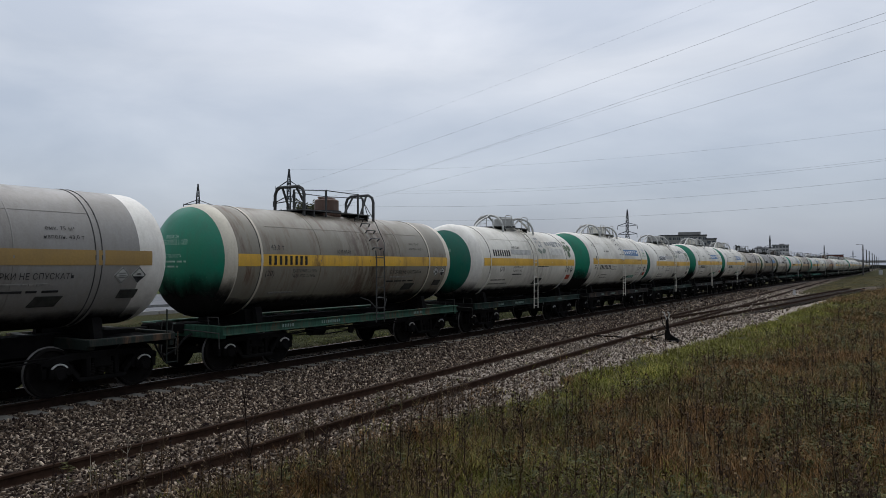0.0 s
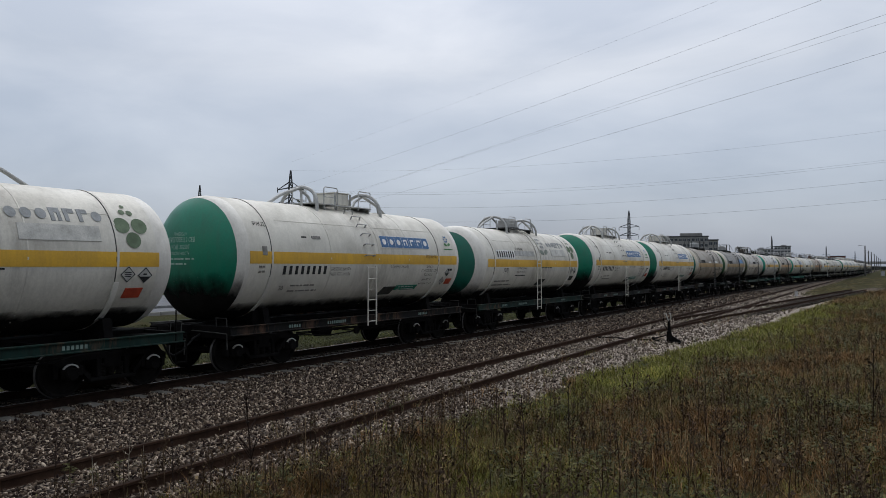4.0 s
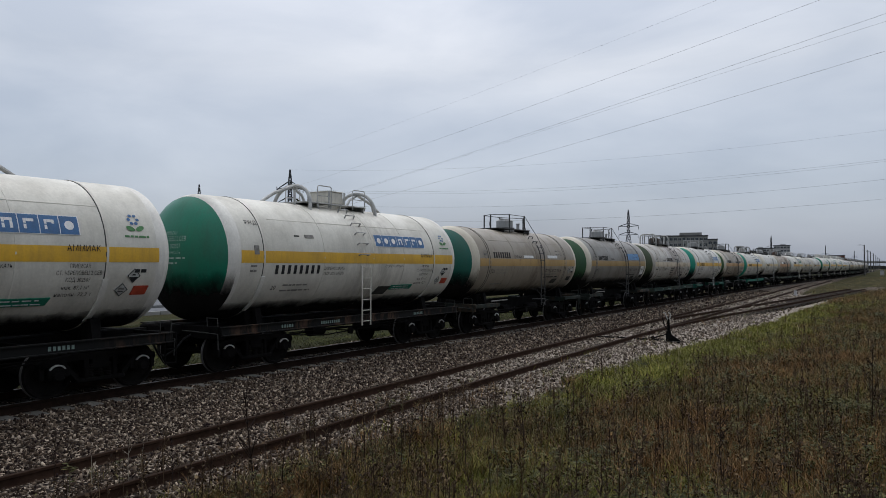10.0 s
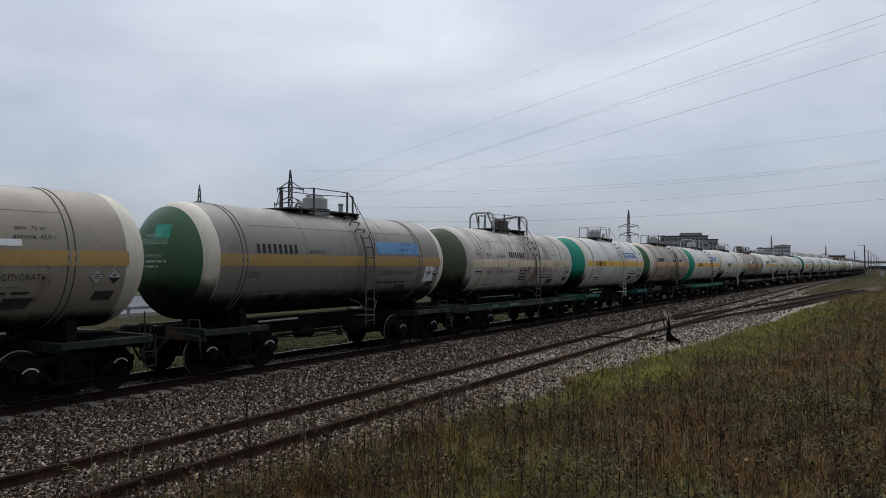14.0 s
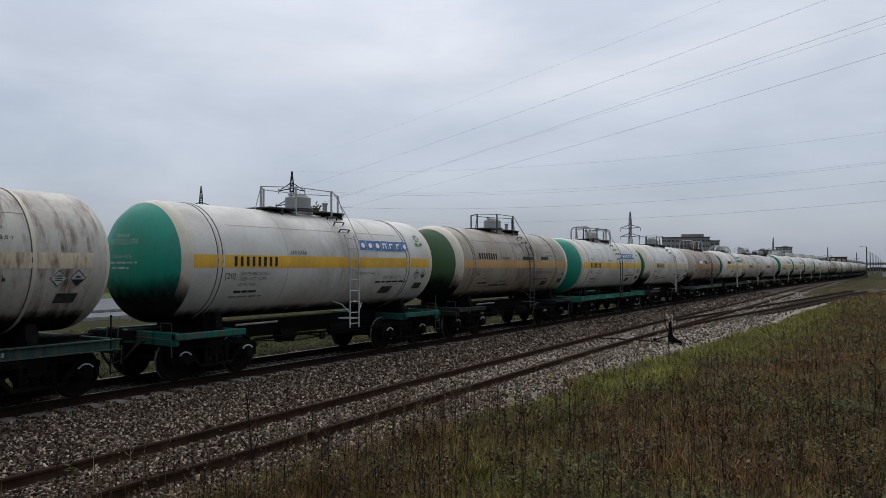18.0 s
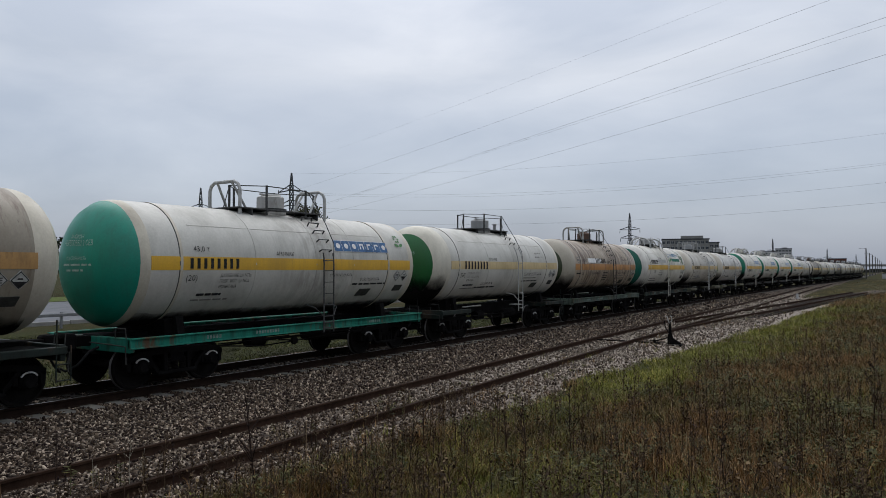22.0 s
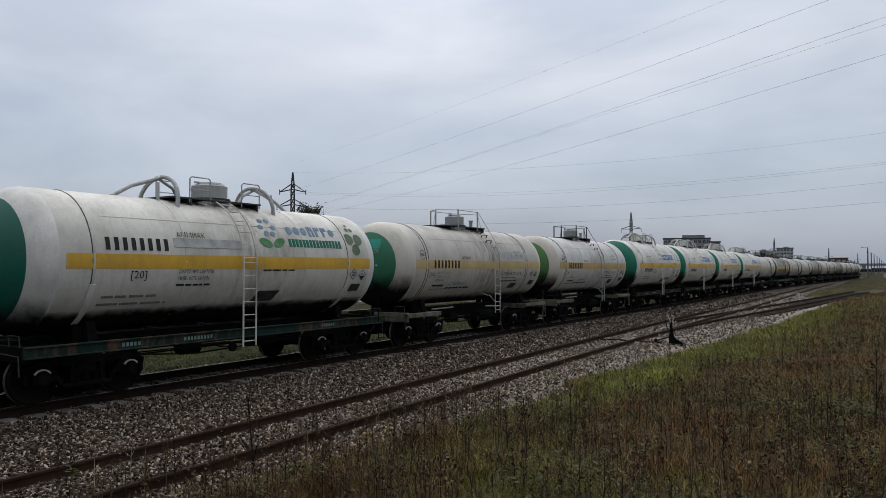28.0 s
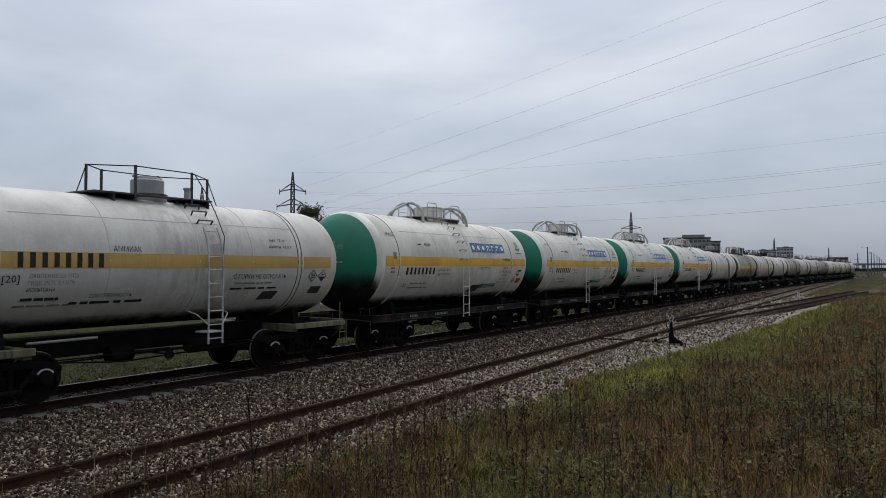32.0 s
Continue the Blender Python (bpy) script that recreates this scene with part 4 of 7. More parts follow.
def tar_shade_material():
    """Black tar and the shade of the lower tank as colour, blotched towards its edge."""
    m, n, l, b = nodes_of("tar_coat_with_shade")
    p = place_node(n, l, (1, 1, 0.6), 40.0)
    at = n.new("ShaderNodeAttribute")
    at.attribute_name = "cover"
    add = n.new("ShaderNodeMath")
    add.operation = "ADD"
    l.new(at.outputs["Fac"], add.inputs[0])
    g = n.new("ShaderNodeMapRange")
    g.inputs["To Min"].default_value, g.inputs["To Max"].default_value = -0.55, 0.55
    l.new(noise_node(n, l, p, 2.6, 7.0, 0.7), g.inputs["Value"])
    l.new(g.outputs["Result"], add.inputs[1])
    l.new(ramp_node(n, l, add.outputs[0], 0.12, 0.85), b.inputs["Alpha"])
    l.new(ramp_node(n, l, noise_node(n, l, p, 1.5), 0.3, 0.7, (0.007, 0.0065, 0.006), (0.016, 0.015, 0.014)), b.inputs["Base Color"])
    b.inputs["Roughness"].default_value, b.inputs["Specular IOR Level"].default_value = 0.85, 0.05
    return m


tar_shade = tar_shade_material()


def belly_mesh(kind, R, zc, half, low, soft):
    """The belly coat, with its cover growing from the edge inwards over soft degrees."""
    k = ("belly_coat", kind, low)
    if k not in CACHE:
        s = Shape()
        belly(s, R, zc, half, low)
        me = s.mesh("belly_coat", tar_shade)
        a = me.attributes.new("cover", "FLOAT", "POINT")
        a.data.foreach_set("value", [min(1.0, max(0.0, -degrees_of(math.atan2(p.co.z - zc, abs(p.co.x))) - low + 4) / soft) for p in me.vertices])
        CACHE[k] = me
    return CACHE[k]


def wagon(spec):
    """One tank wagon, origin on the rail top under its middle."""
    kind = spec["kind"]
    K = dict(KINDS[kind])
    R, zc, half, deep = K["R"], K["zc"], K["half"], K["deep"]
    w = tagged(new("tank_wagon"), spec["label"], "tank wagon", "tank wagons of the train")
    body = paint("paint_" + spec["tone"], tuple(0.86 * c for c in spec["body"]), spec.get("dirt", (0.17, 0.15, 0.12)), spec.get("grime", 0.4), spec.get("rough", 0.45), spec.get("rust", 0.0), 0.0, spec.get("spill", 0.25))
    ring = paint("paint_ring_" + spec.get("ring_tone", spec["tone"]), tuple(0.88 * c for c in spec.get("ring", RING)), (0.25, 0.22, 0.18), 0.3, 0.5)
    green = paint("paint_head_" + spec["head_tone"], spec["head"], (0.05, 0.08, 0.06), 0.3, 0.38)
    stripe = paint("paint_stripe_" + spec["stripe_tone"], spec["stripe"], (0.2, 0.14, 0.07), spec.get("stripe_grime", 0.3), 0.5, spec.get("rust", 0.0) * 0.6)
    sill = paint("paint_sill_" + spec["sill_tone"], spec["sill"], (0.012, 0.012, 0.011), 0.9, 0.65, 0.45)
    tag = ":%s" % kind
    w_ring, far_band = spec.get("band", 0.0), spec.get("band_end", 0.1)
    part("barrel", shared("barrel%s,%.2f,%.2f" % (tag, w_ring, far_band), body, lambda s: s.lathe([(R, -half + w_ring), (R, -3.7), (R, -1.9), (R, 0), (R, 1.9), (R, 3.7), (R, half - far_band)], 64, "y", (0, 0, zc))), w, "round steel tank shell")
    cut = spec.get("cut", 0.86) * R
    outer = head_profile(R, deep, cut, R, 8)
    inner = head_profile(R, deep, 0.0, cut, 10)
    for sg in (-1, 1):
        prof = [(r, sg * (half + d)) for r, d in outer] + [(R, sg * (half - (w_ring if sg < 0 else far_band)))]
        part("head_ring", shared("head_ring:%d%s,%.2f,%.2f,%.2f" % (sg, tag, cut, w_ring, far_band), ring if not spec.get("no_ring") else body, lambda s: s.lathe(prof[::-1] + [(cut - 0.05, sg * (half + head_profile(R, deep, cut, R, 2)[0][1] - 0.02))], 64, "y", (0, 0, zc))), w, "pale painted edge of the tank end")
        part("tank_head", shared("tank_head:%d%s,%.2f" % (sg, tag, cut), green if sg < 0 else ring, lambda s: s.lathe([(r, sg * (half + d + 0.003)) for r, d in inner] + [(cut, sg * (half + inner[-1][1] - 0.03))], 64, "y", (0, 0, zc))), w, spec.get("head_label", "green dished tank end") if sg < 0 else "")
    # yellow line along both sides
    for side in (0, 180):
        h = degrees_of(0.15 / R)
        part("stripe", shared("stripe:%d%s,%.2f" % (side, tag, w_ring), stripe, lambda s: ring_strip(s, R - 0.01, R + 0.006, -half + w_ring + (0.12 if kind == "guard" else 0.0), half - 0.05, zc, side - h + spec.get("stripe_up", 0), side + h + spec.get("stripe_up", 0), 4)), w, "painted warning stripe")
    bands = {"plain": (-4.12, -3.98, 3.55, 3.69), "arch": (-4.05, 3.65), "guard": (-4.02, 3.74), "large": (-4.08, 3.72)}[kind]
    bands = spec.get("straps", bands)
    for y in bands:
        b = 0.05 if kind != "arch" else 0.07
        part("strap", shared("strap:%.2f%s" % (y, tag), body if kind != "arch" else ring, lambda s: ring_strip(s, R - 0.01, R + 0.014, y - b / 2, y + b / 2, zc)), w, "steel hoop round the tank")
        part("strap_joint", shared("strap_joint:%.2f%s" % (y, tag), dark_tube, lambda s: ring_strip(s, R - 0.01, R + 0.008, y - b / 2 - 0.018, y - b / 2, zc)), w)
    if kind in ("guard", "large"):
        for y in bands:
            part("strap_end", shared("strap_end:%.2f%s" % (y, tag), ring, lambda s: ring_strip(s, R - 0.01, R + 0.03, y - 0.06, y + 0.06, zc, -58, -18, 8)), w, "pale strap end bracket")
    for y in (-1.85, 0.35, 1.95):
        part("weld_seam", shared("weld_seam:%.2f%s" % (y, tag), body, lambda s: ring_strip(s, R - 0.01, R + 0.007, y - 0.014, y + 0.014, zc)), w)
    for a in (38, 142):
        part("long_seam", shared("long_seam:%d%s" % (a, tag), body, lambda s: ring_strip(s, R - 0.01, R + 0.006, -3.7, 3.7, zc, a - 0.25, a + 0.25, 1)), w)
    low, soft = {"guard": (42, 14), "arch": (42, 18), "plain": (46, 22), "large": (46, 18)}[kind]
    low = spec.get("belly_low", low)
    # tar below; its soft upper band paints in the shade of the lower side
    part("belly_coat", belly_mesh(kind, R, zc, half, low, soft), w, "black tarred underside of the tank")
    # soot on the tank end, with the shade between wagons painted in
    if spec.get("soot_shade", True):
        part("head_soot", soot_shade_mesh(kind, K), w, "black tar on the lower tank end")
    hatch = paint("paint_hatch_" + spec.get("hatch_tone", spec["tone"]), spec.get("hatch", spec["body"]), (0.2, 0.17, 0.14), 0.4, 0.55, spec.get("hatch_rust", 0.0))
    tubes = {"grey": galvanised, "dark": dark_tube, "body": body}[spec.get("tubes", "grey")]
    rooftop(w, kind, K, hatch, tubes, {"grey": galvanised, "dark": dark_tube}[spec.get("rails", "grey")])
    ladder(w, kind, K, body if kind in ("guard", "large") else galvanised if spec.get("pale_ladder") else {"grey": galvanised, "dark": dark_tube}[spec.get("rails", "grey")])
    underframe(w, kind, K, sill)
    wheels = make_bogie(w, -3.9) + make_bogie(w, 3.9)
    if spec.get("words", True):
        markings(w, kind, K, spec)
    return w, wheels


def degrees_of(a):
    return a * 180 / math.pi


def markings(w, kind, K, spec):
    dark = {"ink": ink, "faded": faded_ink}[spec.get("letters", "ink")]
    if kind == "large":
        bars(w, K, -3.68, 2.47, 1.78, 0.22, 8, dark, "number_mark", 0.58)
        lettering(w, K, "20", -3.70, 2.02, 0.13, dark)
        bars(w, K, -3.28, 2.07, 0.9, 0.07, 5, faded_ink)
        bars(w, K, -3.32, 1.93, 1.1, 0.06, 7, faded_ink)
        lettering(w, K, "ДАВЛЕНИЕ 2,08 МПа", -1.85, 2.50, 0.085, dark, 0.85)
        lettering(w, K, "ГИДР. ИСП. 3,0 МПа", -1.85, 2.36, 0.085, dark, 0.85)
        lettering(w, K, "С ГОРКИ НЕ СПУСКАТЬ", 0.95, 2.56, 0.075, dark, 0.95)
        lettering(w, K, "АММИАК", 2.88, 2.90, 0.12, dark, 0.68, 0.02)
        square_logo(w, K, 0.52, 3.32, 2.65, 0.34)
        flower_mark(w, K, 4.38, 3.42, 0.34, logo_blue, logo_green)
        bars(w, K, 4.13, 3.16, 0.55, 0.07, 7, logo_green)
        part("sign_plate", shared("sign_plate:L", board_dark, lambda s: skew(s, K, 0.75, 0.62, 1.82, 0.30, 0.16)), w, "dark slanted board on the tank")
        part("sign_plate", shared("sign_plate:G", board_green, lambda s: skew(s, K, 1.50, 1.15, 1.90, 0.17, 0.06)), w, "green board on the tank")
        bars(w, K, 1.65, 1.93, 0.85, 0.035, 5, pale_ink, "marking", 0.2, 0.026)
        bars(w, K, 1.60, 1.86, 0.95, 0.035, 7, pale_ink, "marking", 0.2, 0.026)
        for y, z, line, wide in ((2.95, 2.56, "ПРИПИСАН", 0.42), (2.70, 2.43, "СТ. ЧЕРЕПОВЕЦ 2 СЕВ", 0.92), (2.9, 2.30, "КОД 302507", 0.5), (2.85, 2.15, "емк. 87,1 м³", 0.56), (2.75, 2.02, "наполн. 72,3 т", 0.75)):
            lettering(w, K, line, y, z, 0.085, dark, wide)
        rhomb(w, K, 4.34, 2.36, 0.16, True)
        rhomb(w, K, 4.12, 2.08, 0.16, False)
        part("sign_plate", shared("sign_plate:R", board_red, lambda s: skew(s, K, 4.36, 0.34, 2.06, 0.20, 0.04)), w, "red board on the tank")
        bars(w, K, 4.35, 2.46, 0.3, 0.07, 2, dark)
        bars(w, K, -2.95, 3.34, 0.18, 0.06, 3, dark)
        bars(w, K, -2.55, 3.34, 0.34, 0.08, 1, faded_ink, "marking", 0.0)
        lettering(w, K, "РЖД", -4.56, 3.62, 0.12, dark)
        bars(w, K, -4.42, 2.95, 0.16, 0.22, 1, faded_ink, "marking", 0.0)
        bars(w, K, -4.52, 2.56, 0.22, 0.05, 2, faded_ink)
        bars(w, K, -4.52, 2.44, 0.22, 0.05, 2, faded_ink)
    elif kind == "guard":
        if spec.get("plate"):
            part("number_plate", shared("number_plate", logo_white, lambda s: on_side(K["R"], K["zc"], 0.008)(s, -3.82, -2.20, 2.90, 3.22)), w)
        bars(w, K, -3.76, 3.06, 1.56, 0.25, 8, dark, "number_mark", 0.56, 0.016)
        lettering(w, K, "АММИАК", -2.05, 3.30, 0.13, dark, 0.78)
        bars(w, K, -2.15, 3.12, 1.9, 0.2, 1, patch_grey, "overpaint_patch", 0.0)
        lettering(w, K, "[20]", -3.22, 2.44, 0.17, dark)
        lettering(w, K, "ДАВЛЕНИЕ 2,00 МПа", -2.05, 2.50, 0.08, dark, 0.95)
        lettering(w, K, "ГИДР. ИСП. 3,0 МПа", -2.05, 2.35, 0.08, dark, 0.85)
        bars(w, K, -2.05, 2.20, 0.9, 0.07, 6, dark)
        bars(w, K, -3.75, 1.99, 1.25, 0.09, 8, faded_ink)
        bars(w, K, -3.8, 1.84, 1.6, 0.08, 10, faded_ink)
        emblem = (logo_grey, logo_green) if spec.get("second_line") else (dull_petal, dull_leaf)
        e = spec.get("emblem_at", 0.82)
        flower_mark(w, K, e, 3.42, 0.72, *emblem)
        plain_logo(w, K, e + 0.62, 3.55, 1.95, 0.25, emblem[0])
        if spec.get("second_line"):
            bars(w, K, e + 0.60, 3.22, 2.1, 0.2, 16, board_green, "logo_mark", 0.3)
        else:
            bars(w, K, e + 0.8, 3.2, 1.6, 0.3, 1, patch_pale, "overpaint_patch", 0.0)
        berry_mark(w, K, 4.12, 3.36, berry_green)
        bars(w, K, 0.45, 2.52, 1.1, 0.06, 9, dark)
        part("sign_plate", shared("sign_plate:B", board_dark, lambda s: skew(s, K, 0.30, 0.70, 1.88, 0.30, 0.16)), w, "dark slanted board on the tank")
        rhomb(w, K, 3.98, 2.40, 0.18, False)
        rhomb(w, K, 4.38, 2.38, 0.18, True)
        part("sign_plate", shared("sign_plate:C", spec.get("board", board_dark), lambda s: skew(s, K, 3.95, 0.40, 2.02, 0.22, 0.04)), w)
    else:
        zs = 3.0 if kind == "plain" and not spec.get("number_low") else K["zc"]
        if spec.get("number_high"):
            zs = 3.02
        tall = spec.get("number_tall", 0.23)
        bars(w, K, (-3.66 if kind == "plain" else -3.82) + spec.get("number_shift", 0.0), zs, 1.52 * tall / 0.23, tall, 8, dark, "number_mark", 0.58, 0.018)
        lettering(w, K, "[20]" if kind == "plain" else "(20)", -3.92, 2.37, 0.14, dark)
        lettering(w, K, "АММИАК", spec.get("word_at", -1.78 if kind == "plain" else -1.16), 2.97 if spec.get("word_at") else 2.95, 0.13 if spec.get("word_at") else 0.11, dark, 0.74 if spec.get("word_at") else 0.64)
        if spec.get("word_at"):
            lettering(w, K, "НАПОЛНЕНИЕ 43,0", -2.55, 2.36, 0.12, dark, 1.25)
            for i, z in enumerate((2.38, 2.25, 2.12, 2.0)):
                bars(w, K, -0.75, z, 0.7 - 0.08 * (i % 2), 0.075, 5, dark)
            bars(w, K, -4.6, 2.36, 0.55, 0.10, 5, dark)
        if spec.get("seal"):
            part("round_mark", shared("round_mark:" + kind, faded_ink, lambda s: disc_ring(s, K, -4.36, 3.02, 0.17)), w, "round stencilled mark")
        if spec.get("logo") or spec.get("owner"):
            lettering(w, K, "СОБСТВЕННОСТЬ", 2.3 if spec.get("logo") else -2.2, 2.27 if spec.get("logo") else 2.02, 0.085, dark, 0.95)
            bars(w, K, 2.0 if spec.get("logo") else -2.55, 2.13 if spec.get("logo") else 1.88, 1.6, 0.085, 8, dark)
            lettering(w, K, "ИСПЫТАНА", -3.45 if kind == "plain" else -2.95, 2.16, 0.08, dark, 0.55)
            bars(w, K, -3.5, 1.98, 0.7, 0.09, 6, dark)
        lettering(w, K, "ДАВЛЕНИЕ 2,0 МПа", -3.45 if kind == "plain" else -2.95, 2.42, 0.08, spec.get("small", faded_ink), 0.95)
        lettering(w, K, "ГИДР. ИСП. 3,0 МПа", -3.45 if kind == "plain" else -2.95, 2.29, 0.08, spec.get("small", faded_ink), 0.9)
        if spec.get("logo"):
            lettering(w, K, "С ГОРКИ НЕ СПУСКАТЬ", 0.92, 2.40, 0.075, dark, 0.95)
        else:
            lettering(w, K, "С ГОРКИ НЕ СПУСКАТЬ", 1.36 if kind == "plain" else 1.42, 2.36, 0.12, dark, 1.75)
            bars(w, K, 1.45, 2.20, 1.2, 0.07, 7, faded_ink)
            bars(w, K, 1.35, 2.07, 1.5, 0.07, 8, dark)
        lettering(w, K, "емк. 75 м³", 2.55, 3.26, 0.085, dark)
        lettering(w, K, "наполн. 43,0 т", 2.5, 3.10, 0.085, dark, 0.8)
        if kind == "arch":
            lettering(w, K, "43,0 т", -3.72, 3.02, 0.13, dark)
        part("sign_plate", shared("sign_plate:D,%s" % kind, board_dark, lambda s: skew(s, K, 2.35, 0.52, 1.88, 0.24, 0.10)), w, "dark slanted board on the tank")
        rhomb(w, K, 4.12, 2.36, 0.18, False)
        rhomb(w, K, 4.50, 2.36, 0.18, True)
        part("sign_plate", shared("sign_plate:E,%s" % kind, spec.get("board", board_dark), lambda s: skew(s, K, 4.12, 0.40, 1.98, 0.20, 0.04)), w)
        if spec.get("patch"):
            for y, z, a, h, mat in spec["patch"]:
                bars(w, K, y, z, a, h, 1, mat, "overpaint_patch", 0.0, 0.010)
        if spec.get("logo"):
            square_logo(w, K, 1.17, 3.22, 2.5, 0.30)
            flower_mark(w, K, 4.36, 3.42, 0.36, logo_green, logo_green)
        bars(w, K, -3.6, 1.86, 1.1, 0.06, 7, faded_ink)
    # lettering on the head and on the sill
    if not spec.get("bare_head"):
        head_words(w, K, "ПРИПИСАН", -0.30, K["zc"] + 0.52, 0.085, 0.46)
        head_words(w, K, "ЧЕРЕПОВЕЦ 2 СЕВ", -0.55, K["zc"] + 0.37, 0.12, 1.02)
        if kind in ("large", "guard"):
            head_words(w, K, "КОД 302507", -0.36, K["zc"] + 0.20, 0.11, 0.66)
        head_words(w, K, "СОБСТВЕННОСТЬ", -0.42, K["zc"] + 0.06, 0.075, 0.72)
        for i, (up, x0, x1) in enumerate(((-0.06, -0.55, 0.46), (-0.18, -0.42, 0.20))):
            z = K["zc"] + up
            x = x0
            while x < x1:       # short words in a line
                e = min(x1, x + 0.10 + 0.08 * ((i * 5 + int(x * 40)) % 4))
                part("head_marking", shared("head_marking:%.2f,%.2f,%s" % (x, z, kind), head_ink, lambda s: on_head(s, K, x, e, z, z + 0.042)), w)
                x = e + 0.05
        if spec.get("head_black"):
            part("overpaint_patch", shared("overpaint_patch:black,%s" % kind, board_dark, lambda s: on_head(s, K, -0.62, 0.30, K["zc"] + 0.20, K["zc"] + 0.50)), w, "black overpainted patch on the tank end")
        if spec.get("head_patch"):
            part("overpaint_patch", shared("overpaint_patch:head,%s" % kind, patch_teal, lambda s: on_head(s, K, 0.02, 0.52, K["zc"] + 0.50, K["zc"] + 0.82)), w, "fresh teal patch on the tank end")


def head_words(wagon, K, body, x, z, height, width):
    """Painted words on the dished end, from x to the right."""
    key = ("head words", body, round(x, 2), round(z, 2), round(K["R"], 2))
    if key not in CACHE:
        co, faces = text_plate(body, height, head_ink)
        k = width / max(p[0] for p in co)
        me = bpy.data.meshes.new("head_lettering")
        me.from_pydata([(x + u * k, -K["half"] - head_depth(K, x + u * k, z + v) - 0.010, z + v) for u, v, _ in co], [], faces)
        me.materials.append(head_ink)
        CACHE[key] = me
    return tagged(part("head_lettering", CACHE[key], wagon), kind="stuff")


def on_head(s, K, x0, x1, z0, z1):
    """A thin plate that follows the dished end."""
    n, m = max(1, int((x1 - x0) / 0.12)), max(1, int((z1 - z0) / 0.15))
    v = [(x0 + (x1 - x0) * i / n, -K["half"] - head_depth(K, x0 + (x1 - x0) * i / n, z0 + (z1 - z0) * j / m) - 0.009, z0 + (z1 - z0) * j / m) for i in range(n + 1) for j in range(m + 1)]
    s.add(v, [(i * (m + 1) + j, (i + 1) * (m + 1) + j, (i + 1) * (m + 1) + j + 1, i * (m + 1) + j + 1) for i in range(n) for j in range(m)])


def soot_shade_mesh(kind, K):
    k = ("head_soot", kind)
    if k not in CACHE:
        s = Shape()
        head_soot(s, K)
        me = s.mesh("head_soot", tar_shade)
        a = me.attributes.new("cover", "FLOAT", "POINT")
        a.data.foreach_set("value", [min(1.0, max(0.0, (K["zc"] - (0.42 if kind == "guard" else 0.16) * K["R"] - p.co.z) / 0.80)) for p in me.vertices])
        CACHE[k] = me
    return CACHE[k]


def head_soot(s, K):
    """Tar and painted-in shade on the lower part of the dished end, out to the rim."""
    R, zc, n, m = K["R"], K["zc"], 60, 16
    v = []
    for i in range(n + 1):
        a = radians(182 + 176 * i / n)
        for j in range(m + 1):
            r = R * math.sin(math.pi / 2 * (0.06 + 0.94 * j / m))
            x, z = r * math.cos(a), zc + r * math.sin(a)
            grow = 1 + 0.007 * (r / R) ** 6
            v.append((x * grow, -K["half"] - head_depth(K, x, z) - 0.008, zc + (z - zc) * grow))
    s.add(v, [(i * (m + 1) + j, (i + 1) * (m + 1) + j, (i + 1) * (m + 1) + j + 1, i * (m + 1) + j + 1) for i in range(n) for j in range(m)])


def head_depth(K, x, z):
    r = math.hypot(x, z - K["zc"])
    return K["deep"] * math.sqrt(max(0.0, 1 - min(1.0, r / K["R"]) ** 2.5)) + 0.003


def disc_ring(s, K, y, z, r, n=20):
    """A thin painted ring with a bar across it."""
    R, zc = K["R"] + 0.012, K["zc"]
    v = []
    for i in range(n):
        t = 2 * math.pi * i / n
        for q in (r, r * 0.82):
            a = math.asin((z - zc) / R) + q * math.sin(t) / R
            v.append((R * math.cos(a), y + q * math.cos(t), zc + R * math.sin(a)))
    s.add(v, [(2 * i, 2 * ((i + 1) % n), 2 * ((i + 1) % n) + 1, 2 * i + 1) for i in range(n)])
    on_side(K["R"], K["zc"], 0.012)(s, y - r * 0.6, y + r * 0.6, z - r * 0.25, z + r * 0.25)


def skew(s, K, y, width, z, h, slant):
    """A slanted board on the tank's side."""
    R, zc = K["R"], K["zc"]
    v = []
    for dy, dz in ((slant, h / 2), (width + slant, h / 2), (width, -h / 2), (0, -h / 2)):
        a = math.asin((z - zc) / R) + dz / R
        v += [((R + g) * math.cos(a), y + dy, zc + (R + g) * math.sin(a)) for g in (-0.02, 0.022)]
    s.add(v, [(1, 3, 5, 7), (0, 1, 3, 2), (2, 3, 5, 4), (4, 5, 7, 6), (6, 7, 1, 0)])


GREEN, TEAL, OLIVE = (0.008, 0.175, 0.104), (0.006, 0.24, 0.165), (0.045, 0.10, 0.038)
YELLOW, OCHRE, FADED = (0.66, 0.38, 0.035), (0.44, 0.25, 0.055), (0.62, 0.48, 0.25)
CREAM = (0.60, 0.55, 0.44)
BLACKISH, SILL_GREEN, SILL_TEAL = (0.010, 0.010, 0.0095), (0.035, 0.095, 0.065), (0.02, 0.21, 0.15)


def large(label="white tank wagon with green end and yellow stripe", **k):
    return dict(dict(kind="large", tone="white_clean", body=WHITE, head=GREEN, head_tone="green", stripe=YELLOW, stripe_tone="yellow", sill=BLACKISH, sill_tone="black", cut=0.95, band=0.12, grime=0.22, label=label), **k)


def guard(label="white tank wagon with green end and painted emblem", **k):
    return dict(dict(kind="guard", tone="white_worn", body=WHITE, head=(0.006, 0.112, 0.078), head_tone="dark_green", stripe=YELLOW, stripe_tone="yellow", sill=(0.012, 0.032, 0.026), sill_tone="dark_green", cut=0.83, band=0.05, grime=0.30, label=label), **k)


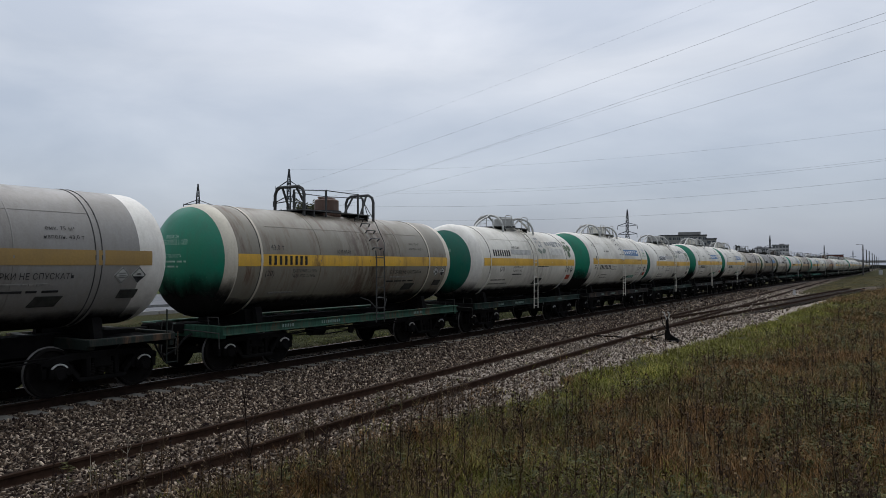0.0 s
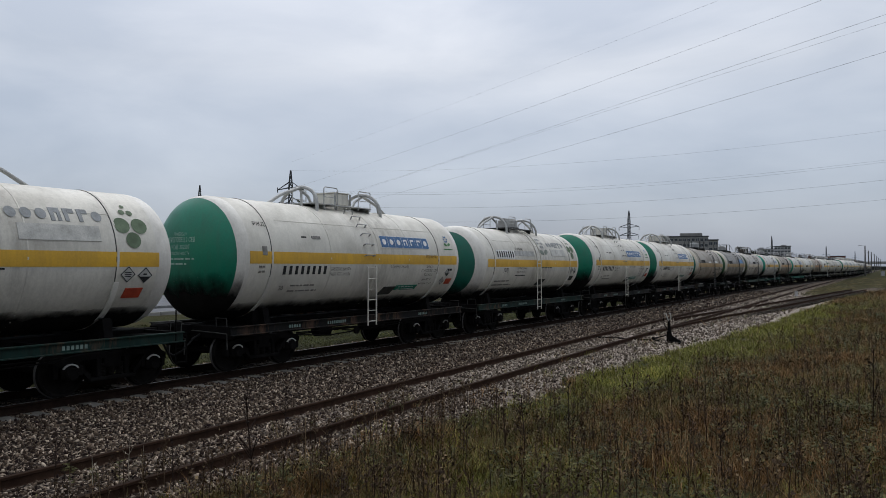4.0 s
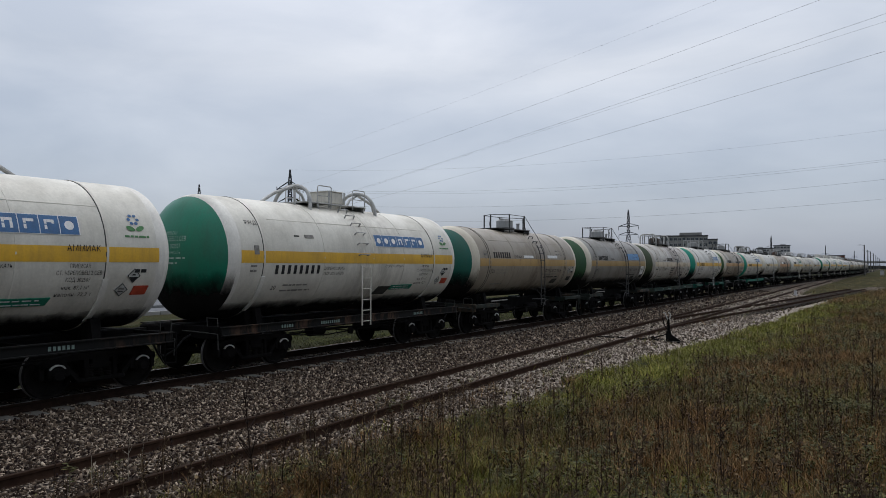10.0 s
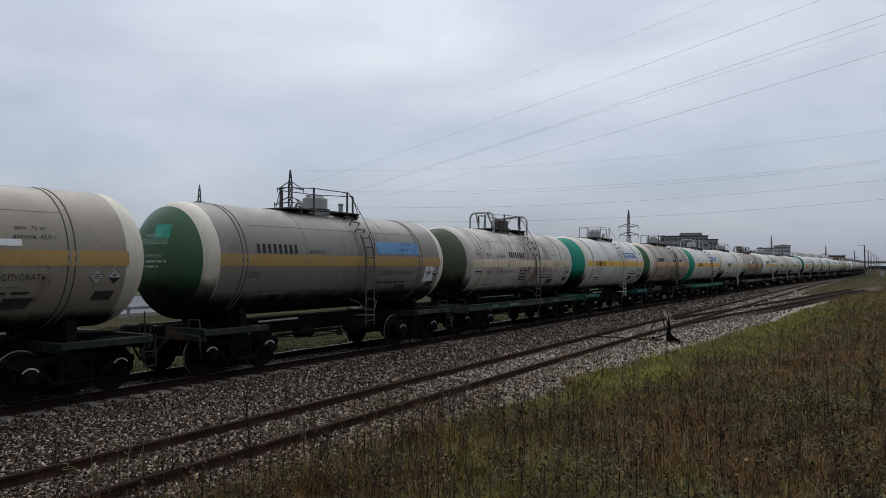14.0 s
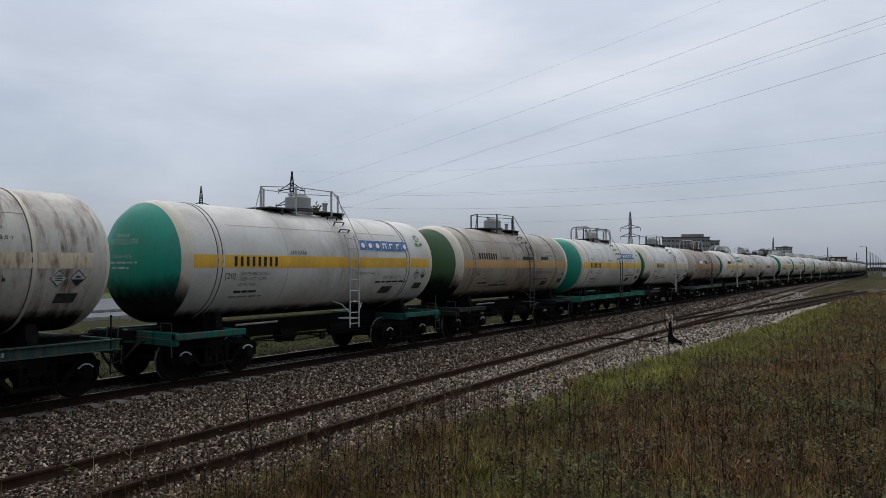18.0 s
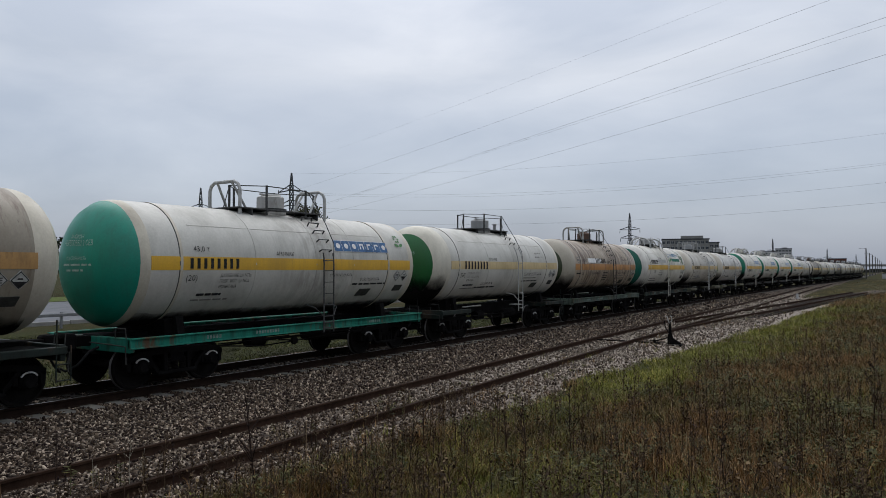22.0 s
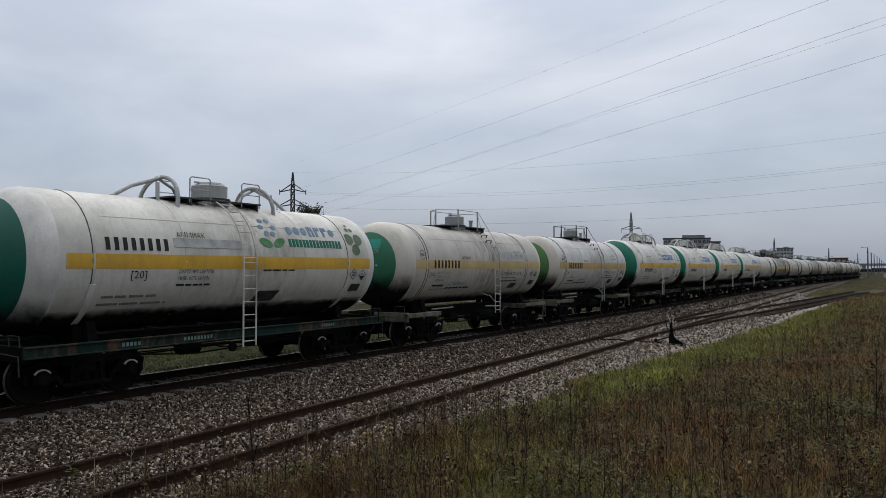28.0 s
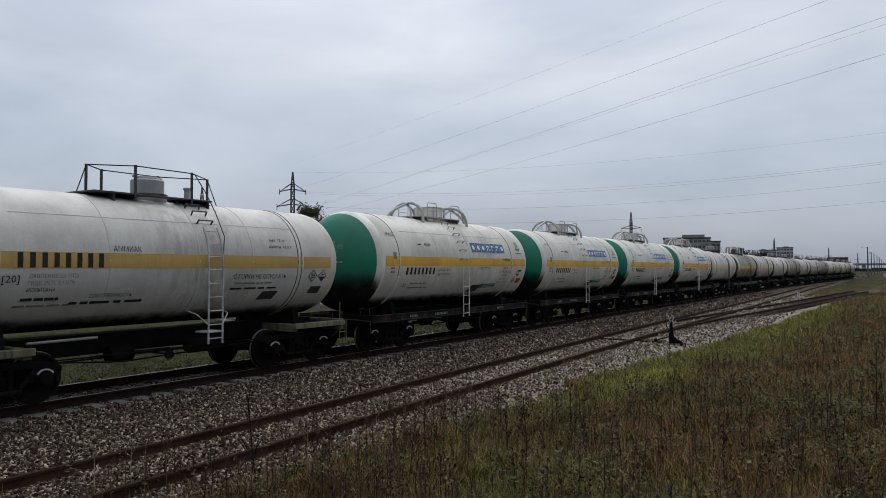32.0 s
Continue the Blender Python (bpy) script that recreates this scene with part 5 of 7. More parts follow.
def plain_wagon(tone, body, label, **k):
    return dict(dict(kind="plain", tone=tone, body=body, head=OLIVE, head_tone="olive", ring=CREAM, ring_tone="cream", stripe=OCHRE, stripe_tone="ochre", sill=(0.020, 0.028, 0.024), sill_tone="sooty_green", spill=0.5, cut=0.90, band=0.02, grime=0.45, rails="dark", hatch=(0.33, 0.335, 0.33), hatch_tone="dull_grey", label=label), **k)


def arch_wagon(tone, body, label, **k):
    return dict(dict(kind="arch", tone=tone, body=body, head=GREEN, head_tone="green", ring=CREAM, ring_tone="cream", stripe=YELLOW, stripe_tone="yellow_worn", sill=SILL_GREEN, sill_tone="green", cut=0.93, band=0.03, grime=0.5, tubes="grey", rails="dark", hatch=(0.10, 0.05, 0.035), hatch_tone="rusty", hatch_rust=0.8, label=label), **k)


TRAIN = [
    plain_wagon("mid_grey", (0.262, 0.251, 0.234), "grey tank wagon with ochre stripe and white edge", ring=RING, ring_tone="white", band_end=0.34, stripe=(0.31, 0.195, 0.06), stripe_tone="dull_ochre", patch=((0.2, 2.98, 0.9, 0.16, board_dark),)),
    arch_wagon("beige_grey", (0.222, 0.203, 0.158), "beige-grey tank wagon with green end and rusty hatch", rust=0.42, belly_low=41, spill=1.0, tubes="dark", small=ink),
    guard(emblem_at=1.0, board=board_red, hatch=(0.42, 0.42, 0.40), hatch_tone="pale_grey", spill=0.35),
    large(),
    guard(plate=True, hatch=(0.42, 0.42, 0.40), hatch_tone="pale_grey", spill=0.3),
    large(),
    large(),
    plain_wagon("grey_brown", (0.285, 0.245, 0.188), "dull grey-brown tank wagon with worn ochre stripe", stripe=(0.37, 0.23, 0.075), stripe_tone="pale_ochre", grime=0.3, rust=0.12, spill=0.45, seal=True, head_patch=True, head=(0.012, 0.10, 0.075), head_tone="blue_green", patch=((-0.95, 2.96, 0.95, 0.10, logo_white), (1.55, 2.98, 1.1, 0.12, logo_white))),
    plain_wagon("dull_grey", (0.19, 0.178, 0.155), "dull grey tank wagon with olive end and blue patch", stripe=(0.31, 0.195, 0.06), stripe_tone="dull_ochre", belly_low=33, seal=True, head_patch=True, head=(0.03, 0.085, 0.035), head_tone="moss", patch=((1.25, 3.12, 2.3, 0.36, patch_blue), (3.9, 2.3, 0.55, 0.5, logo_white))),
    arch_wagon("rusty_white", (0.48, 0.455, 0.40), "dirty white tank wagon streaked with rust", head=(0.055, 0.068, 0.035), head_tone="sooty_olive", ring=(0.52, 0.49, 0.42), no_ring=True, stripe=(0.56, 0.47, 0.34), stripe_tone="cream", dirt=(0.13, 0.088, 0.058), sill=(0.03, 0.065, 0.052), sill_tone="patchy_green", rust=0.42, spill=1.0, grime=0.4, hatch=(0.035, 0.024, 0.02), hatch_tone="burnt", hatch_rust=0.15, tubes="grey", number_high=True, number_shift=2.05, word_at=-2.85, seal=True, head_label="sooty dark tank end", bare_head=True),
    plain_wagon("white_soft", (0.594, 0.576, 0.526), "white tank wagon with teal end and yellow stripe", head=TEAL, head_tone="teal", stripe=YELLOW, stripe_tone="yellow", sill=(0.012, 0.11, 0.085), sill_tone="dark_teal", logo=True, belly_low=51, cut=0.95, rails="grey", grime=0.12, spill=0.25, small=ink, number_low=True),
    plain_wagon("sand", (0.325, 0.287, 0.222), "sand-coloured tank wagon with olive end, rust stains", stripe=(0.47, 0.26, 0.09), stripe_tone="orange", grime=0.3, rust=0.36, spill=0.95, dirt=(0.12, 0.085, 0.055), owner=True, patch=((0.1, 2.96, 1.0, 0.14, board_dark), (2.0, 2.98, 0.75, 0.14, board_dark))),
    arch_wagon("white_arch", (0.594, 0.576, 0.517), "white tank wagon with teal end and teal sill", head=TEAL, head_tone="teal", stripe=YELLOW, stripe_tone="yellow", sill=SILL_TEAL, sill_tone="teal", logo=True, soot_shade=False, belly_low=50, cut=0.97, hatch=(0.5, 0.49, 0.46), hatch_tone="pale", hatch_rust=0.1, grime=0.2, spill=0.3, small=ink),
    plain_wagon("white_cream", (0.63, 0.612, 0.549), "white tank wagon with green end and faded stripe", head=(0.02, 0.12, 0.035), head_tone="leaf_green", pale_ladder=True, straps=(-4.05, 3.66), belly_low=51, number_low=True, owner=True, number_tall=0.28, spill=0.12, cut=0.78, ring=(0.68, 0.64, 0.53), ring_tone="ivory", band=0.22, stripe=FADED, stripe_tone="faded", grime=0.12),
    arch_wagon("rust_brown", (0.45, 0.365, 0.265), "brown rust-stained tank wagon with orange stripe", head=(0.045, 0.058, 0.03), head_tone="dark_olive", ring=(0.45, 0.41, 0.33), ring_tone="dirty", stripe=(0.46, 0.20, 0.045), stripe_tone="orange_brown", rust=0.85, sill=(0.10, 0.135, 0.11), sill_tone="pale_green", number_high=True, number_shift=1.95, word_at=-0.45, seal=True, head_patch=True, spill=0.7, cut=0.68, patch=((-3.0, 3.02, 1.9, 0.22, logo_white),)),
    guard(second_line=True, hatch=(0.42, 0.42, 0.40), hatch_tone="pale_grey", spill=0.3),
    plain_wagon("off_white", (0.54, 0.504, 0.432), "off-white tank wagon with mottled green end", head=(0.02, 0.16, 0.085), head_tone="mottled", cut=0.74, ring=(0.62, 0.57, 0.48), ring_tone="chalk", band=0.10, stripe=(0.55, 0.40, 0.17), stripe_tone="tan", grime=0.2, seal=True, owner=True, number_low=True, number_tall=0.27, belly_low=50, head_patch=True, rails="grey", sill=(0.16, 0.16, 0.12), sill_tone="dusty", patch=((1.35, 3.10, 2.3, 0.26, patch_grey), (2.6, 2.0, 0.9, 0.34, patch_grey), (-2.9, 2.02, 1.3, 0.2, patch_grey))),
    plain_wagon("white_matt", (0.612, 0.59, 0.54), "white tank wagon with olive end and mustard stripe", head=(0.075, 0.18, 0.05), head_tone="light_olive", cut=0.78, ring=(0.64, 0.60, 0.50), ring_tone="chalk", band=0.05, stripe=(0.48, 0.31, 0.09), stripe_tone="mustard", grime=0.15, seal=True, owner=True, number_low=True, number_tall=0.27, pale_ladder=True, belly_low=51, head_black=True, spill=0.3, sill=(0.16, 0.16, 0.10), sill_tone="dusty_yellow"),
    large(), large(), large(), large(),
    plain_wagon("white_matt", (0.612, 0.59, 0.54), "white tank wagon with olive end and mustard stripe", stripe=FADED, stripe_tone="faded"),
    arch_wagon("beige_grey", (0.275, 0.252, 0.195), "beige-grey tank wagon with rusty hatch", head=(0.06, 0.065, 0.05), head_tone="sooty", rust=0.25),
    plain_wagon("off_white", (0.54, 0.504, 0.432), "off-white tank wagon with mottled green end", stripe=FADED, stripe_tone="faded"),
    plain_wagon("white_cream", (0.63, 0.612, 0.549), "white tank wagon with green end and faded stripe", stripe=FADED, stripe_tone="faded"),
    plain_wagon("mid_grey", (0.262, 0.251, 0.234), "grey tank wagon with ochre stripe"),
    plain_wagon("white_matt", (0.612, 0.59, 0.54), "white tank wagon with mustard stripe", stripe=FADED, stripe_tone="faded"),
    plain_wagon("off_white", (0.54, 0.504, 0.432), "off-white tank wagon with tan stripe"),
    plain_wagon("dull_grey", (0.19, 0.178, 0.155), "dull grey tank wagon with olive end"),
    plain_wagon("white_cream", (0.63, 0.612, 0.549), "white tank wagon with faded stripe", stripe=FADED, stripe_tone="faded"),
    plain_wagon("off_white", (0.54, 0.504, 0.432), "off-white tank wagon with tan stripe"),
    plain_wagon("white_soft", (0.594, 0.576, 0.526), "white tank wagon at the tail of the train", stripe=FADED, stripe_tone="faded"),
    plain_wagon("sand", (0.325, 0.287, 0.222), "sand-coloured tank wagon near the tail"),
    plain_wagon("white_matt", (0.612, 0.59, 0.54), "white tank wagon, the last of the train", stripe=FADED, stripe_tone="faded"),
]
WAGONS = []
for index, spec in enumerate(TRAIN):
    if index > 21:
        spec = dict(spec, words=False, grime=spec.get("grime", 0.4) + 0.3)
    WAGONS.append(wagon(spec))

# ---- distance: pylons, wires, buildings, poles, a road bridge ----
lattice_steel = plain("dark_lattice_steel", (0.06, 0.065, 0.07), 0.7, 0.3, 2.0)
wire_metal = plain("wire", (0.23, 0.24, 0.255), 0.6, 0.2, 1.0, 0.0, 0.0)
far_concrete = plain("weathered_panel_concrete", (0.26, 0.255, 0.24), 0.9, 0.25, 0.25)
far_pale = plain("pale_rendered_wall", (0.40, 0.40, 0.40), 0.9, 0.2, 0.25)
far_dark = plain("dark_roofing", (0.07, 0.07, 0.075), 0.9, 0.3, 0.3)
brick_wall = plain("red_brick_wall", (0.16, 0.062, 0.05), 0.9, 0.25, 0.4)
pane_dark = plain("dark_window_pane", (0.05, 0.06, 0.07), 0.25, 0.3, 0.5, 0.0, 0.0)
pole_concrete = plain("pole_concrete", (0.11, 0.105, 0.10), 0.9, 0.3, 1.5)


def pylon(x, y, high, turn, label, arms=((0.88, 2.4), (0.74, 4.6), (0.60, 3.2)), wide=0.075, lift=0.25, thick=1.0):
    """A lattice tower with four legs, crossed bracing and arms with insulators."""
    p = tagged(new("power_pylon"), label, "pylon", "pylons of the power line")
    p.matrix_basis = pose(x, y, ground_z(x, y), 0, 0, turn)
    base, waist = high * 0.085, high * 0.016

    def half(z):
        k = z / high
        return base + (waist - base) * min(1.0, k / 0.62) if k < 0.62 else waist * (1 - 0.8 * max(0, (k - 0.86)) / 0.14)
    r = wide * high / 30
    levels = [high * (1 - (1 - i / 13) ** 1.25) for i in range(14)]
    for sx in (-1, 1):
        for sy in (-1, 1):
            part("leg", shared("pylon_leg:%d,%d,%.1f,%.2f" % (sx, sy, high, wide), lattice_steel, lambda s: s.tube([(sx * half(z), sy * half(z), z) for z in levels], r, 4)), p)

    def web(s):
        for a, b in zip(levels, levels[1:]):
            for q in range(4):
                ang = [(1, 1), (-1, 1), (-1, -1), (1, -1)]
                (ax, ay), (bx, by) = ang[q], ang[(q + 1) % 4]
                ha, hb = half(a), half(b)
                s.tube([(ax * ha, ay * ha, a), (bx * hb, by * hb, b)], r * 0.62, 4, False)
                s.tube([(bx * ha, by * ha, a), (ax * hb, ay * hb, b)], r * 0.62, 4, False)
                s.tube([(ax * hb, ay * hb, b), (bx * hb, by * hb, b)], r * 0.55, 4, False)
    part("bracing", shared("pylon_bracing:%.1f,%.2f" % (high, wide), lattice_steel, web), p)
    for k, out in arms:
        z = high * k
        for sg in (-1, 1):
            def arm(s):
                tip = (sg * out * high / 30, 0, z + lift)
                h = half(z)
                for sy in (-1, 1):
                    s.tube([(sg * h, sy * h, z), tip], r * 0.7 * thick, 4)
                    s.tube([(sg * h, sy * h, z + 1.5), tip], r * 0.6 * thick, 4)
            part("cross_arm", shared("cross_arm:%d,%.2f,%.1f,%.1f,%.1f,%.1f" % (sg, k, out, high, lift, thick), lattice_steel, arm), p)
            part("insulator", shared("insulator:%d,%.2f,%.1f,%.1f" % (sg, k, out, high), lattice_steel, lambda s: s.lathe([(0.0, z - 1.6)] + [(0.16 if i % 2 else 0.08, z - 1.5 + i * 0.14) for i in range(11)] + [(0.0, z + 0.2)], 8, "z", (sg * out * high / 30, 0, 0))), p)
    return p


pylon(-145.0, 152.6, 30.4, 38, "dark lattice pylon with drooping arms behind the trees", arms=((0.84, 3.6), (0.70, 4.3)), wide=0.17, lift=-0.7)
pylon(-243.0, 202.5, 36.8, 42, "dark lattice pylon with two pairs of long arms", arms=((0.775, 4.6), (0.63, 5.8)), wide=0.13, lift=-0.35, thick=1.4)
pylon(-107.2, 342.8, 30.0, -12, "dark lattice pylon beside a grey building", arms=((0.735, 5.3), (0.60, 5.1)), wide=0.105, thick=1.7)
pylon(-90.4, 696.3, 30.0, -6, "far lattice pylon over the train", arms=((0.66, 4.6),), wide=0.16)
pylon(-73.2, 1059.4, 30.0, -6, "very far lattice pylon", arms=((0.62, 4.6),), wide=0.20)
pylon(-55.3, 1434.7, 30.0, -6, "lattice pylon near the horizon", arms=((0.62, 4.6),), wide=0.22)


def wire(label, a, b, high, reach=1.5, r=0.022):
    """A sagging conductor from the plan point a past b; high: the curve's three terms along it."""
    path, r = [], r * 0.72
    for i in range(41):
        k = reach * i / 40
        path.append((a[0] + (b[0] - a[0]) * k, a[1] + (b[1] - a[1]) * k, high[0] + high[1] * k + high[2] * k * k))
    s = Shape().tube(path, r, 5)
    tagged(new("overhead_wire", s.mesh("overhead_wire", wire_metal)), label, "wire", "wires of the power line")


NEAR_END, FAR_END, TOWER = (-0.5, 77.2), (-1.2, 175.5), (-144.7, 152.7)
wire("thin earth wire high over the railway", TOWER, (-0.5, 70.2), (32.4, -4.8, 2.5), 1.4, 0.010)
for h, r in (((24.8, 1.4, 2.8), 0.019), ((18.4, 5.9, 1.2), 0.020), ((17.7, 7.9, -0.8), 0.013), ((16.4, 1.7, 4.0), 0.020)):
    wire("dark conductor that climbs over the railway", TOWER, NEAR_END, h, 1.35, r)
for h, r in (((29.9, -10.2, 11.0), 0.018), ((24.4, -11.4, 11.6), 0.020), ((24.0, -12.4, 12.6), 0.020), ((20.3, -11.4, 11.6), 0.024), ((16.3, -9.9, 10.05), 0.026)):
    wire("dark sagging conductor of the power line", TOWER, FAR_END, h, 1.25, r)


def house(label, x, y, w, d, h, turn, wall, rows, cols, tops=(), pane=pane_dark, base_gap=1.2):
    """A far building: walls, a roof with its plant rooms, and every window in its frame."""
    b = tagged(new("building"), label, "building", "far buildings")
    b.matrix_basis = pose(x, y, -0.6, 0, 0, turn)
    tag = label
    part("wall", shared("wall:" + tag, wall, lambda s: s.box(0, w, 0, d, 0, h, 0.05)), b)
    part("roof", shared("roof:" + tag, far_dark, lambda s: s.box(-0.3, w + 0.3, -0.3, d + 0.3, h, h + 0.6, 0.05)), b)
    for i, (a, c, e) in enumerate(tops):
        part("roof_room", shared("roof_room:%d" % i + tag, wall, lambda s: s.box(a, c, 1, d - 1, h + 0.604, h + e, 0.05)), b)
    sh, sw = (h - base_gap) / rows, w / cols
    for r in range(rows):
        for c in range(cols):
            x0, z0 = c * sw + sw * 0.16, base_gap + r * sh + sh * 0.22
            win = part("window", shared("window_frame:%.2f,%.2f" % (sw, sh), far_pale, lambda s: (s.box(0, sw * 0.68, -0.06, 0.0, 0, 0.12), s.box(0, sw * 0.68, -0.06, 0.0, sh * 0.5, sh * 0.5 + 0.12), s.box(sw * 0.32, sw * 0.36, -0.06, 0.0, 0.12, sh * 0.5))), b, "", pose(x0, 0, z0))
            part("pane", shared("window_pane:%.2f,%.2f" % (sw, sh), pane, lambda s: s.box(0.02, sw * 0.66, -0.03, -0.004, 0.12, sh * 0.5)), win)
    return b


house("grey concrete office block with dark windows and roof rooms", -113.6, 423.4, 25.6, 14, 20.3, 15, far_concrete, 6, 11, ((10.5, 22.5, 2.2),))
house("lower grey wing of an office block", -88.9, 430.2, 5.2, 12, 18.2, 14, far_concrete, 5, 2)
house("pale grey far block of flats", -95.0, 646.4, 12.6, 12, 17.6, 8.5, far_pale, 6, 5, ((1.0, 5.0, 1.6),))
house("taller pale far block of flats", -82.4, 648.4, 12.2, 12, 19.8, 7, far_pale, 7, 5, ((5.0, 9.0, 1.4),))
house("long grey works building with rows of windows", -68.4, 780.4, 15.0, 14, 12.2, 5, far_concrete, 4, 7, ())
house("windowless red brick hall beside a works building", -53.3, 781.8, 15.4, 14, 13.2, 4, brick_wall, 2, 3, ())
house("low flat-roofed grey building behind the railway", -90.0, 156.0, 6.9, 8, 11.6, 29, far_concrete, 3, 4, ((0.6, 5.8, 0.95),))

bridge = tagged(new("road_bridge"), "long low road bridge on piers at the horizon", "bridge")
part("deck", Shape().box(-75, 260, 925, 936, 6.0, 7.6, 0.1).mesh("bridge_deck", far_concrete), bridge)
part("parapet", Shape().box(-75, 260, 924.6, 924.9, 7.6, 8.6).mesh("bridge_parapet", far_pale), bridge)
for i in range(9):
    part("pier", Shape().box(-70 + i * 38, -66 + i * 38, 926, 935, -0.7, 6.0, 0.1).mesh("bridge_pier", far_concrete), bridge)
def embankment(s):
    for i in range(40):
        x0 = -130 + i * 12
        h = 3.2 + 1.6 * noise.noise((i * 0.7, 2, 0))
        s.box(x0, x0 + 12.4, 880, 915, -0.8, h, 0.6)


bank_shape = Shape()
embankment(bank_shape)
tagged(new("earth_bank", bank_shape.mesh("earth_bank", plain("dark_scrub", (0.035, 0.036, 0.03), 0.95, 0.4, 0.5))), "dark scrub-covered earth bank before a road bridge", "bank", kind="structure")

for i, (x, y) in enumerate(((-7.8, 277.2), (-9.0, 365.8), (-8.7, 400.1), (-8.7, 464.6), (-8.8, 535.1), (-9.4, 652.1), (-9.6, 760.0))):
    p = tagged(new("line_pole"), "slim dark concrete pole beside the railway", "pole", "poles along the railway")
    p.matrix_basis = pose(x, y, -0.6, 0, 0, 0)
    part("shaft", shared("pole_shaft", pole_concrete, lambda s: s.tube([(0, 0, 0), (0, 0, 5), (0, 0, 10.2)], [0.27, 0.22, 0.15], 10)), p)
    part("bracket", shared("pole_bracket", dark_tube, lambda s: (s.tube([(0, 0, 10.0), (-0.9, 0, 10.25), (-1.5, 0, 10.2)], 0.05, 6), s.box(-1.9, -1.4, -0.14, 0.14, 10.12, 10.26, 0.03))), p)

cabinet = tagged(new("signal_cabinet"), "small white cabinet in the far grass", "cabinet")
cabinet.matrix_basis = pose(-3.0, 291.9, -0.55)
part("body", Shape().box(-0.6, 0.6, -0.4, 0.4, 0, 1.75, 0.04).mesh("cabinet_body", far_pale), cabinet)
part("lid", Shape().box(-0.68, 0.68, -0.48, 0.48, 1.754, 1.86, 0.02).mesh("cabinet_lid", far_dark), cabinet)


# ---- trees ----
bark = plain("dark_bark", (0.045, 0.038, 0.032), 0.95, 0.3, 3.0)


def leaf_material(name, a, b):
    m, n, l, s = nodes_of(name)
    g = n.new("ShaderNodeNewGeometry")
    l.new(mix_node(n, l, g.outputs["Random Per Island"], a, b), s.inputs["Base Color"])
    s.inputs["Roughness"].default_value = 0.8
    s.inputs["Specular IOR Level"].default_value = 0.15
    return m


leaf_autumn = leaf_material("autumn_leaves", (0.036, 0.042, 0.022), (0.10, 0.092, 0.046))
leaf_hedge = leaf_material("dull_green_leaves", (0.016, 0.026, 0.013), (0.05, 0.062, 0.025))
leaf_dark = leaf_material("dark_far_leaves", (0.018, 0.022, 0.016), (0.04, 0.042, 0.028))


def tree(label, x, y, high, spread, leaves, leaf, size, seed, mat):
    rng = random.Random(seed)
    t = tagged(new("tree"), label, "tree", "trees behind the railway")
    t.matrix_basis = pose(x, y, -0.6)
    trunk, tips = Shape(), []
    trunk.tube([(0, 0, 0), (0.1, 0.05, high * 0.3), (0.05, 0.15, high * 0.6), (0, 0, high * 0.9)], [high * 0.018, high * 0.014, high * 0.009, high * 0.003], 8)
    for i in range(16):
        z = high * rng.uniform(0.25, 0.85)
        a, out = rng.uniform(0, 6.28), spread * rng.uniform(0.5, 1.0) * (1.1 - 0.6 * z / high)
        p0 = Vector((0.05, 0.1, z))
        p2 = p0 + Vector((math.cos(a) * out, math.sin(a) * out, out * rng.uniform(0.5, 1.1)))
        p1 = p0.lerp(p2, 0.5) + Vector((0, 0, -0.08 * out))
        trunk.tube([p0, p1, p2], [high * 0.007, high * 0.005, high * 0.0015], 5)
        tips += [p1, p0.lerp(p2, 0.75), p2, p2]
        for k in range(3):
            q = p1.lerp(p2, rng.random())
            e = q + Vector((rng.uniform(-1, 1), rng.uniform(-1, 1), rng.uniform(0.1, 1.0))) * out * 0.35
            trunk.tube([q, e], [high * 0.003, high * 0.001], 4)
            tips.append(e)
    part("trunk", trunk.mesh("tree_trunk", bark), t, "dark trunk with bare limbs")
    v, f = [], []
    for i in range(leaves):
        c = rng.choice(tips) + Vector((rng.gauss(0, 1), rng.gauss(0, 1), rng.gauss(0, 0.8))) * spread * 0.16
        u = Vector((rng.gauss(0, 1), rng.gauss(0, 1), rng.gauss(0, 1))).normalized()
        w = u.cross(Vector((rng.gauss(0, 1), rng.gauss(0, 1), rng.gauss(0, 1)))).normalized()
        k = size * rng.uniform(0.6, 1.3)
        n0 = len(v)
        v += [tuple(c - u * k), tuple(c + w * k * 0.5), tuple(c + u * k), tuple(c - w * k * 0.5)]
        f.append((n0, n0 + 1, n0 + 2, n0 + 3))
    me = bpy.data.meshes.new("crown")
    me.from_pydata(v, [], f)
    me.materials.append(mat)
    part("crown", me, t, "thin autumn foliage")


tree("thin autumn tree below a pylon", -78.5, 82.2, 13.2, 2.6, 2000, leaf_autumn, 0.24, 1, leaf_autumn)
tree("thin autumn tree with dark twigs", -78.5, 86.6, 13.8, 3.1, 3200, leaf_autumn, 0.22, 2, leaf_autumn)
tree("low autumn bush with dark twigs", -78.0, 89.0, 11.4, 2.2, 2200, leaf_autumn, 0.22, 3, leaf_autumn)
for i, (x, y, h, s) in enumerate(((-79.5, 480, 15, 4.2), (-74.5, 484, 14.2, 4.0), (-72.0, 507, 14, 3.4), (-69, 512, 12, 3.0), (-96, 455, 11, 3.0), (-86, 462, 10.5, 3.2))):
    tree("dark far tree between buildings", x, y, h, s, 420, leaf_dark, 0.75, 20 + i, leaf_dark)


